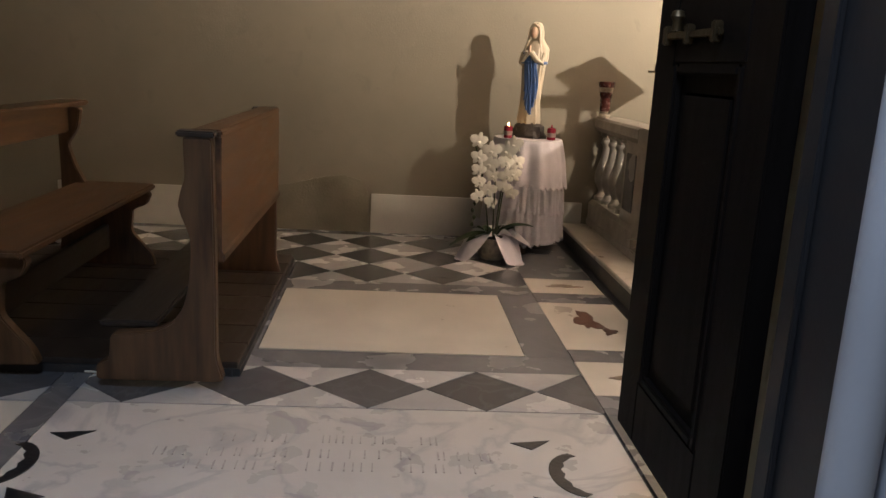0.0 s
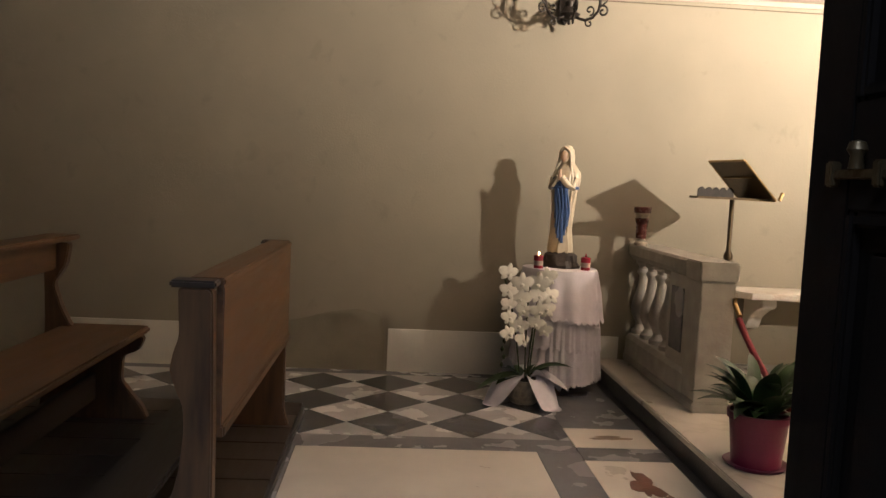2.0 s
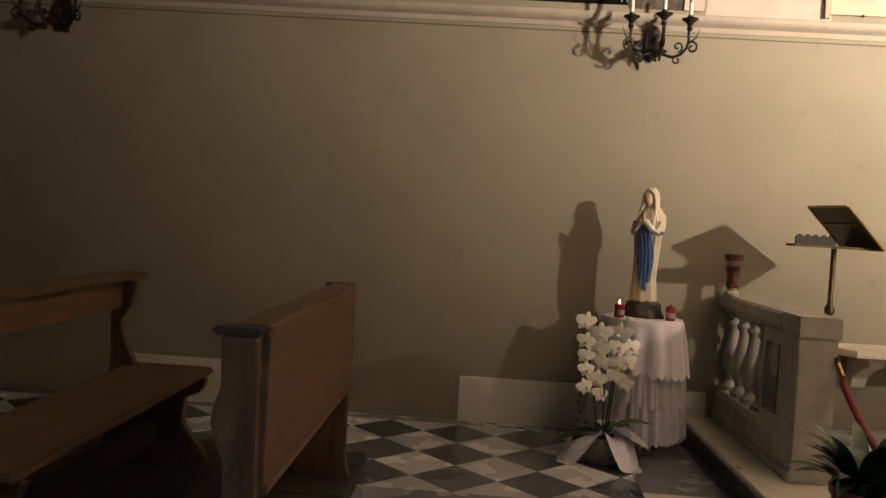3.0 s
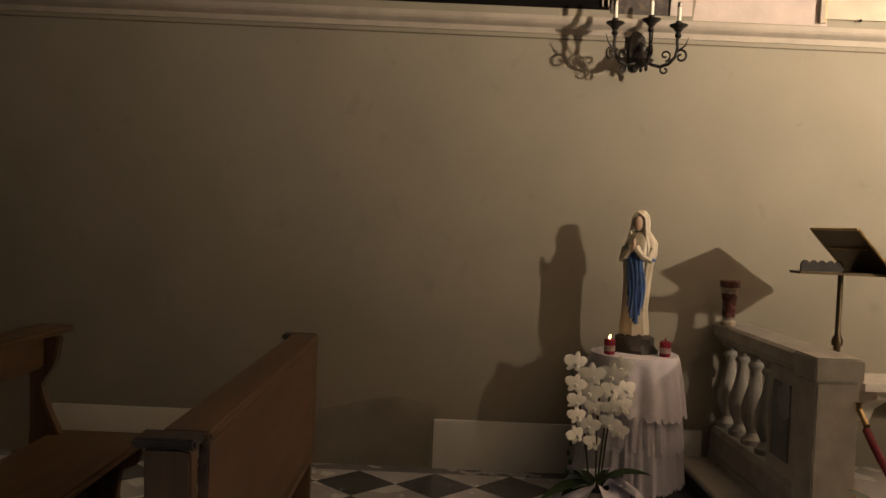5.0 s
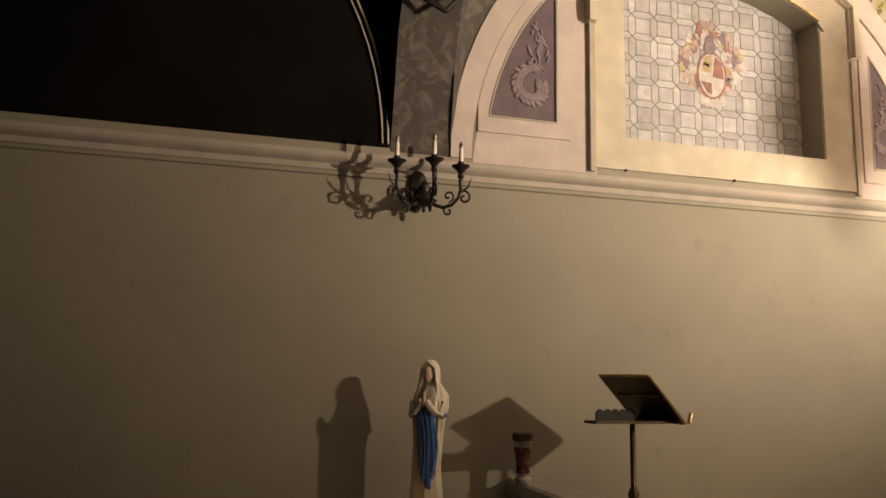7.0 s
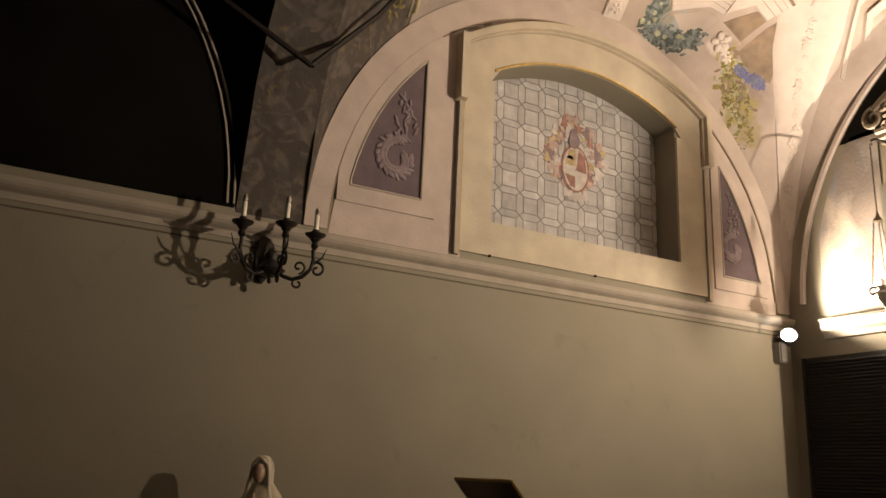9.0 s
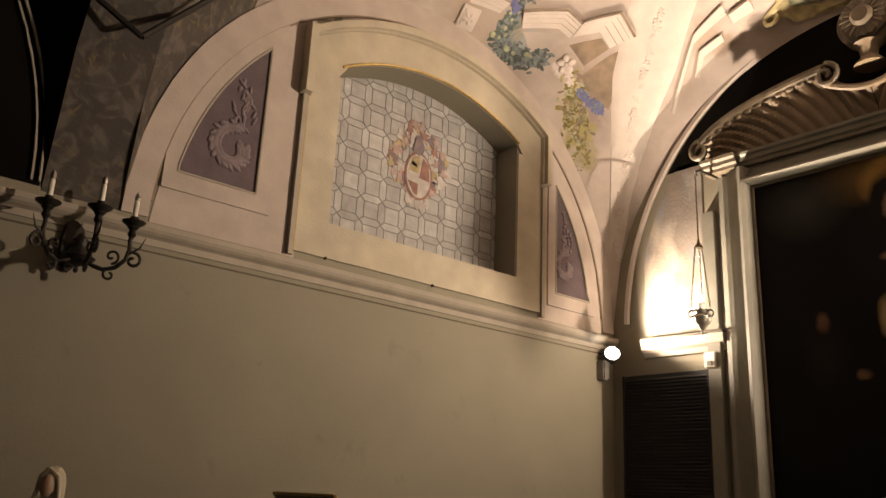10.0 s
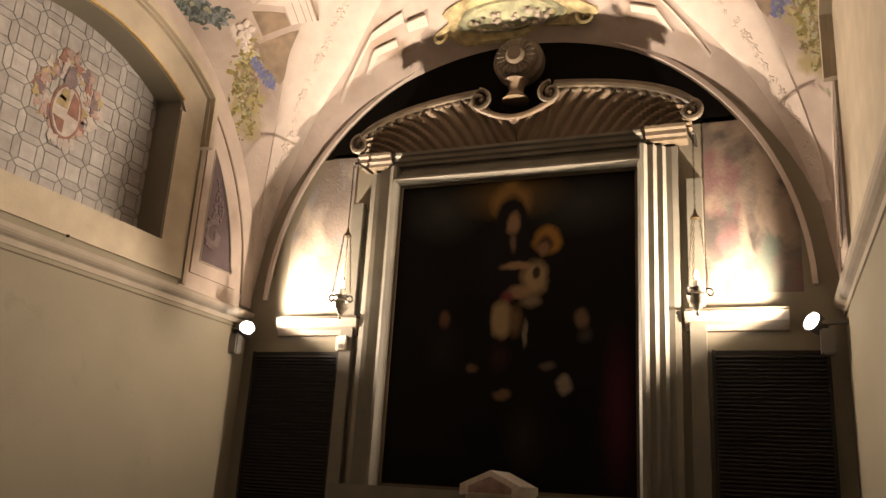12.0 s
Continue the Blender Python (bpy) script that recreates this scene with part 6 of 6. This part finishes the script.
# blue sash hanging down the front
st.faces.ensure_lookup_table()
for k in range(9):
    x0, x1 = -0.055 + 0.0105 * k, -0.02 + 0.0105 * k
    zl = (0.33, 0.27, 0.23, 0.20, 0.18, 0.17, 0.22, 0.26, 0.28)[k]
    pts = []
    for j in range(15):
        t = j / 14
        x = x0 + (x1 - x0) * t + 0.012 * math.sin(3.2 * t + 0.3) + 0.004 * math.sin(9 * t + k)
        y = -0.072 * math.sqrt(max(0.08, 1 - (x / 0.098) ** 2)) - 0.006 - 0.005 * (k % 2)
        pts.append((x, y, 0.60 + (zl - 0.60) * t))
    tube(st, pts, 0.0085, 6, mi=1, taper=lambda t: 0.8 + 0.4 * t)
tube(st, [(0.094 * math.cos(a) - 0.003, 0.078 * math.sin(a), 0.535) for a in [math.pi * 2 * i / 30 for i in range(30)]], 0.012, 6, closed=True, mi=1)
lathe(st, [(0.02, 0.0), (0.115, 0.0), (0.12, 0.02), (0.11, 0.05), (0.105, 0.085), (0.06, 0.115), (0.01, 0.12)], n=26, sx=1.05, sy=0.85, wob=lambda a, z: 1 + 0.10 * math.sin(5 * a + z * 60) + 0.05 * math.sin(11 * a), mi=2)
statue = mesh_ob("statue", st, ["robe", "sash", "rock", "skin"], None, True)
statue.location = (1.135, 6.50, TZ)
statue.rotation_euler = (0, 0, radians(-34))
tagged(statue, "painted plaster statue in cream robe and blue sash", "statue")


def votive(x, y, lit):
    c = thing("votive_candle", (x, y, TZ + 0.001), "red glass votive candle " + ("burning" if lit else "with a dim glow") + " on the tablecloth", "candle", "votive candles")
    part("glass", lathe(bmesh.new(), [(0.028, 0), (0.031, 0.004), (0.031, 0.075), (0.027, 0.075), (0.027, 0.01)], n=20), "votive", c, smooth=True)
    part("label_band", lathe(bmesh.new(), [(0.0318, 0.02), (0.0318, 0.05), (0.031, 0.05), (0.031, 0.02)], n=20), "pink_paint", c, smooth=True)
    part("lid", lathe(bmesh.new(), [(0.032, 0.075), (0.032, 0.082), (0.018, 0.088), (0.012, 0.088)], n=20), "votive", c, smooth=True)
    part("flame", lathe(bmesh.new(), [(0.003, 0.084), (0.006, 0.092), (0.005, 0.100), (0.001, 0.110)], n=8), "flame" if lit else "votive", c)
    if lit:
        lamp("candle_glow", "POINT", 0.06, (1.0, 0.55, 0.22), Matrix.Translation((x, y, TZ + 0.15)), shadow_soft_size=0.01)


votive(0.965, 6.37, True)
votive(1.275, 6.36, False)

# ---- orchid ----
orc = thing("orchid", (0.87, 6.10, 0), "white orchid in a patterned pot wrapped in white cloth", "orchid")
part("pot", lathe(bmesh.new(), [(0.075, 0.0), (0.10, 0.03), (0.112, 0.09), (0.10, 0.15), (0.085, 0.15), (0.08, 0.05)], n=28), "pot_pattern", orc, smooth=True)
part("moss", lathe(bmesh.new(), [(0.085, 0.12), (0.07, 0.155), (0.001, 0.165)], n=16), "rock", orc)
def wrap_sheet(a0, a1, rise, fall, seed):
    rr = random.Random(seed)
    ph = rr.uniform(0, 6)
    bm = bmesh.new()
    def fn(u, v):
        a = a0 + (a1 - a0) * u
        r = 0.085 + 0.20 * v
        w = 1 - abs(2 * u - 1) ** 1.3
        z = 0.17 + rise * math.sin(v * 1.7) - fall * (v ** 1.6) * w + 0.012 * math.sin(9 * u + 5 * v + ph)
        r *= 0.5 + 0.5 * w
        return (r * math.cos(a), r * math.sin(a), max(0.006, z))
    grid(bm, fn, 20, 14)
    return bm
part("wrapping", wrap_sheet(-1.60, -0.05, 0.03, 0.33, 1), "cloth", orc, "crumpled white cloth wrapping", smooth=True)
part("wrapping", wrap_sheet(-0.9, 0.75, 0.06, 0.16, 2), "cloth", orc, "crumpled white cloth wrapping", smooth=True)
part("wrapping", wrap_sheet(2.5, 4.5, 0.04, 0.27, 3), "cloth", orc, "crumpled white cloth wrapping", smooth=True)
part("wrapping", wrap_sheet(0.7, 2.6, 0.09, 0.16, 4), "cloth", orc, "crumpled white cloth wrapping", smooth=True)
for az, ln, rise, dr in ((-0.25, 0.33, 0.75, 0.42), (3.4, 0.30, 0.30, 0.55), (2.6, 0.2, 0.7, 0.5), (0.5, 0.24, 0.6, 0.4), (-2.7, 0.2, 0.4, 0.55)):
    part("leaf", long_leaf(bmesh.new(), (0, 0, 0.16), az, ln, 0.068, rise, dr, 10), "leaf", orc, smooth=True)


def bloom(bm, c, s, az, seed):
    """Five petals and a lip, nodding forwards."""
    rr = random.Random(seed)
    f = Matrix.Translation(c) @ Matrix.Rotation(az, 4, "Z") @ Matrix.Rotation(rr.uniform(-0.35, 0.35), 4, "X") @ Matrix.Rotation(rr.uniform(-0.3, 0.3), 4, "Y")
    for k, (a, w, l) in enumerate(((1.57, 0.42, 0.9), (0.25, 0.72, 1.0), (2.89, 0.72, 1.0), (-0.95, 0.42, 0.85), (-2.19, 0.42, 0.85))):
        rows = []
        for i in range(6):
            t = i / 5
            wd = w * s * math.sin(math.pi * (0.06 + 0.88 * t)) ** 0.7 * 0.62
            u = Vector((math.cos(a), 0, math.sin(a))) * l * s * t
            q = Vector((-math.sin(a), 0, math.cos(a)))
            y = -0.006 + 0.16 * s * t * t + (0.003 if k in (1, 2) else 0)
            rows.append([bm.verts.new(f @ (u + q * wd * e + Vector((0, y - 0.12 * s * (1 - abs(e)) * t, 0)))) for e in (-1, 0, 1)])
        for p_, q_ in zip(rows, rows[1:]):
            for e in (0, 1):
                bm.faces.new((p_[e], p_[e + 1], q_[e + 1], q_[e]))
    bmesh.ops.create_icosphere(bm, subdivisions=1, radius=s * 0.2, matrix=f @ Matrix.Translation((0, -0.02, -0.01)))


for k, (x, y, top, lean) in enumerate(((-0.10, 0.02, 0.80, -0.07), (-0.02, -0.03, 0.74, 0.02), (0.05, 0.03, 0.76, 0.03), (0.06, -0.02, 0.82, 0.05))):
    pts = [(x * 0.3 + (x + lean * (i / 12) ** 2) * (i / 12) * 0.8, y, 0.15 + (top - 0.15) * i / 12) for i in range(13)]
    part("stem", tube(bmesh.new(), pts, 0.005, 6), "stem", orc, smooth=True)
rr = random.Random(17)
for col, x0, ztop, cnt, step in ((0, -0.145, 0.81, 5, 0.092), (1, -0.045, 0.75, 5, 0.085), (2, 0.045, 0.77, 4, 0.085), (3, 0.105, 0.80, 4, 0.105)):
    for i in range(cnt):
        bm = bmesh.new()
        bloom(bm, (x0 + rr.uniform(-0.018, 0.018), -0.05 + rr.uniform(-0.03, 0.02), ztop - i * step + rr.uniform(-0.012, 0.012)), rr.uniform(0.064, 0.080) * (1 - 0.05 * i), rr.uniform(-0.5, 0.5), col * 10 + i)
        part("flower", bm, "petal", orc, smooth=True)
for i in range(4):
    part("bud", lathe(bmesh.new(), [(0.002, -0.018), (0.011, -0.006), (0.012, 0.005), (0.003, 0.018)], (-0.155 + 0.012 * (i % 2), -0.02, 0.24 + i * 0.05), 8), "stem", orc, smooth=True)


# ---- wrought iron wall lights ----
def sconce(x):
    s = thing("wall_sconce", (x, NW, 2.555), "black wrought iron candle sconce with curled arms", "wall light", "wall sconces")
    part("back_plate", prism(bmesh.new(), blob(0, 0.06, 0.055, 0.12, 3, 24, 0.1), "y", -0.03, 0.0, 0.004), "iron", s)
    part("boss", lathe(bmesh.new(), [(0.004, -0.09), (0.012, -0.08), (0.008, -0.06), (0.055, -0.045), (0.075, -0.02), (0.05, 0.0), (0.03, 0.03), (0.035, 0.06), (0.01, 0.09)], (0, -0.14, 0.0), 18), "iron", s, smooth=True)
    part("stay_bar", tube(bmesh.new(), [(0, -0.01, 0.05), (0, -0.08, 0.07), (0, -0.14, 0.02)], 0.012, 8), "iron", s, smooth=True)
    for k, az in enumerate((208, 270, 332)):
        a = radians(az)
        c, sn = math.cos(a), math.sin(a) * 0.9
        R = 0.21
        def pl_(u, v, c=c, sn=sn):
            return (c * u, -0.15 + sn * u, v)
        ctrl = [(0.02, 0.0), (0.06, -0.05), (0.11, -0.065), (0.16, -0.05), (0.198, -0.01), (R, 0.04), (R * 0.98, 0.08), (R, 0.11)]
        path = []
        for (u0, v0), (u1, v1) in zip(ctrl, ctrl[1:]):
            path += [pl_(u0 + (u1 - u0) * q / 3, v0 + (v1 - v0) * q / 3) for q in range(3)]
        arm = part("arm", tube(bmesh.new(), path + [pl_(*ctrl[-1])], 0.010, 7), "iron", s, smooth=True)
        part("turned_stem", lathe(bmesh.new(), [(0.010, -0.07), (0.020, -0.055), (0.014, -0.035), (0.026, -0.02), (0.018, -0.005)], pl_(R, 0.165), 12), "iron", arm, smooth=True)
        part("curl", tube(bmesh.new(), spiral((R * 1.10, -0.01), 0.042, 0.008, 2.4, -5.0, 22, pl_), 0.007, 6), "iron", arm, smooth=True)
        part("curl", tube(bmesh.new(), spiral((R * 0.66, -0.085), 0.032, 0.007, 1.2, 8.0, 22, pl_), 0.006, 6), "iron", arm, smooth=True)
        part("curl", tube(bmesh.new(), spiral((R * 0.66, 0.0), 0.036, 0.006, -1.5, 5.5, 20, pl_), 0.006, 6), "iron", arm, smooth=True)
        part("leaf_tip", tube(bmesh.new(), [pl_(R * 1.0, 0.02), pl_(R * 1.2, 0.05), pl_(R * 1.3, 0.10)], 0.008, 6, taper=lambda t: 1 - 0.8 * t), "iron", arm, smooth=True)
        e = pl_(R, 0.165)
        part("drip_pan", lathe(bmesh.new(), [(0.012, -0.03), (0.02, -0.02), (0.05, 0.0), (0.054, 0.008), (0.02, 0.004), (0.018, 0.03), (0.012, 0.03)], e, 16), "iron", arm, smooth=True)
        cd = part("candle", lathe(bmesh.new(), [(0.0125, 0.01), (0.0125, 0.105), (0.008, 0.11)], e, 12), "wax", arm, "cream candle sleeve", smooth=True)
        part("bulb", lathe(bmesh.new(), [(0.008, 0.108), (0.013, 0.12), (0.012, 0.135), (0.002, 0.15)], e, 10), "silver", cd, smooth=True)
    return s


s1 = sconce(1.14)
copy_thing(s1, pose(-2.86, NW, 2.555))

# iron stay hung before the vault
stay = thing("iron_stay", (1.2, 6.55, 3.6), "thin black iron stay bent to a point before the vault", "iron rod")
part("rod", tube(bmesh.new(), [(-1.15, 0.05, 0.57), (-0.44, 0.0, 0.22), (0.0, -0.02, 0.0)], 0.016, 6), "iron", stay)
part("rod", tube(bmesh.new(), [(0.0, -0.02, 0.0), (0.36, 0.0, 0.42), (0.48, 0.02, 0.60), (0.62, 0.02, 0.80)], 0.016, 6), "iron", stay)
# small hooks under the window
for x in (2.486, 3.284):
    hk = thing("iron_hook", (x, NW - 0.02, 2.855), "small dark iron hook on the window panel", "hook", "iron hooks")
    part("peg", lathe(bmesh.new(), [(0.009, 0), (0.009, 0.014), (0.004, 0.018)], n=8), "iron", hk)
    hk.rotation_euler = (radians(90), 0, 0)

# ---- floor pieces ----
def tile(name, pts, mat, z=0.0):
    c = Vector((sum(p_[0] for p_ in pts) / len(pts), sum(p_[1] for p_ in pts) / len(pts)))
    q = [(c.x + (x - c.x) * (1 - 0.003 / max(0.03, (Vector((x, y)) - c).length)), c.y + (y - c.y) * (1 - 0.003 / max(0.03, (Vector((x, y)) - c).length))) for x, y in pts]
    ob = part(name, prism(bmesh.new(), q, "z", -0.012, z), mat, floor)
    return ob


def rect(x0, x1, y0, y1):
    return [(x0, y0), (x1, y0), (x1, y1), (x0, y1)]


def diamonds(x0, x1, y0, y1, px, cx, rows):
    """Rows of dark lozenges with light triangles and lozenges between, cut off at the sides."""
    hy = (y1 - y0) / rows
    k0, k1 = math.floor((x0 - cx) / px) - 1, math.ceil((x1 - cx) / px) + 1

    def cut(pts):
        for side, lim in ((1, x0), (-1, x1)):
            out = []
            for i in range(len(pts)):
                a, b = pts[i], pts[(i + 1) % len(pts)]
                ia, ib = side * (a[0] - lim) >= 0, side * (b[0] - lim) >= 0
                if ia:
                    out.append(a)
                if ia != ib:
                    t = (lim - a[0]) / (b[0] - a[0])
                    out.append((lim, a[1] + (b[1] - a[1]) * t))
            pts = out
            if len(pts) < 3:
                return None
        ar = sum(pts[i][0] * pts[(i + 1) % len(pts)][1] - pts[(i + 1) % len(pts)][0] * pts[i][1] for i in range(len(pts)))
        return pts if abs(ar) > 0.004 else None
    for r in range(rows):
        ya, yb = y0 + r * hy, y0 + (r + 1) * hy
        ym = (ya + yb) / 2
        for k in range(k0, k1 + 1):
            x = cx + k * px
            p_ = cut([(x - px / 2, ym), (x, ya), (x + px / 2, ym), (x, yb)])
            if p_:
                tile("lozenge_tile", p_, "tile_dark")
            lo_ = [(x, ya), (x + px / 2, ym), (x + px, ya)] if r == 0 else [(x, ya), (x + px / 2, ya - hy / 2), (x + px, ya), (x + px / 2, ym)]
            p_ = cut(lo_)
            if p_:
                tile("lozenge_tile", p_, "tile_light")
            if r == rows - 1:
                p_ = cut([(x, yb), (x + px / 2, ym), (x + px, yb)])
                if p_:
                    tile("lozenge_tile", p_, "tile_light")


front = tile("inscribed_slab", rect(-1.05, 1.0, 2.06, 3.47), "slab_vein")
diamonds(-1.05, 1.01, 3.475, 3.89, 0.462, 0.075, 1)
tile("border_strip", rect(-0.60, 1.01, 3.89, 4.10), "tile_grey")
tile("white_slab", rect(-0.44, 0.79, 4.11, 5.14), "slab")
tile("border_strip", rect(0.79, 1.01, 4.10, 5.14), "tile_grey")
tile("border_strip", rect(-1.05, -0.44, 4.10, 5.14), "tile_grey")
tile("border_strip", rect(-1.05, 1.01, 5.14, 5.34), "tile_grey")
tile("border_strip", rect(-1.16, -1.05, 2.06, 5.34), "tile_grey")
for y0, y1, m_ in ((2.72, 3.47, "tile_grey"), (3.47, 3.66, "tile_grey"), (3.66, 4.06, "slab"), (4.06, 4.22, "tile_grey"), (4.22, 5.03, "slab"), (5.03, 5.23, "tile_grey"), (5.23, 5.57, "slab"), (5.57, 6.83, "tile_grey")):
    tile("border_slab", rect(1.01, 1.46, y0, y1), m_)
diamonds(-1.2, 1.01, 5.34, 6.72, 0.46, 0.02, 3)
tile("border_strip", rect(-4.6, 1.01, 6.72, 6.84), "tile_grey")
tile("white_slab", rect(-3.2, -1.16, 2.72, 3.46), "slab")
diamonds(-4.0, -1.16, 3.475, 3.89, 0.462, 0.075, 1)
diamonds(-4.6, -1.2, 5.34, 6.72, 0.46, 0.02, 3)
tile("white_slab", rect(-4.4, -1.16, 3.90, 5.33), "slab")

# inlays of the slabs
def inlay(name, pts, mat, label):
    return part(name, prism(bmesh.new(), pts, "z", 0.0, 0.0025), mat, floor, label)


inlay("red_inlay", blob(1.22, 4.70, 0.06, 0.15, 5, 24, 0.5), "red_inlay", "worn red marble inlay")
inlay("red_inlay", blob(1.30, 4.52, 0.035, 0.05, 8, 18, 0.6), "red_inlay", "worn red marble inlay")
inlay("red_inlay", blob(1.24, 5.40, 0.10, 0.035, 9, 20, 0.5), "brown_fresco", "worn brown marble inlay")
inlay("red_inlay", [(1.12, 3.86), (1.25, 3.80), (1.43, 3.85), (1.25, 3.92)], "brown_fresco", "worn brown marble inlay")
for s, cx in ((-1, -0.93), (1, 0.66)):
    tri = [(cx - 0.07, 3.20), (cx + 0.075, 3.225), (cx + 0.0, 3.15)]
    inlay("black_inlay", tri, "black_inlay", "black marble corner inlay")
    ring = []
    ccx = cx - s * 0.0 + (0.14 if s > 0 else -0.14)
    for i in range(13):
        a = radians(100 + 160 * i / 12) if s > 0 else radians(80 - 160 * i / 12)
        ring.append((ccx + 0.11 * math.cos(a), 2.98 + 0.15 * math.sin(a)))
    for i in range(13):
        a = radians(260 - 160 * i / 12) if s > 0 else radians(-80 + 160 * i / 12)
        ring.append((ccx + (0.075 + 0.012 * (i % 2)) * math.cos(a) + (0.018 if s > 0 else -0.018), 2.98 + 0.13 * math.sin(a)))
    inlay("black_inlay", ring, "black_inlay", "black marble crescent inlay")
    inlay("black_inlay", [(cx - 0.05, 2.83), (cx + 0.08, 2.78), (cx - 0.02, 2.74)], "black_inlay", "black marble corner inlay")
# worn lettering, no longer legible
rr = random.Random(12)
for row, (y, x0, x1) in enumerate(((3.20, -0.42, 0.36), (3.09, -0.62, 0.52), (3.0, -0.5, 0.5))):
    x = x0
    while x < x1:
        w = rr.uniform(0.004, 0.007)
        if rr.random() < 0.8:
            inlay("worn_letter", rect(x, x + w, y - 0.028, y + 0.028), "letter", "")
        x += rr.uniform(0.018, 0.05)
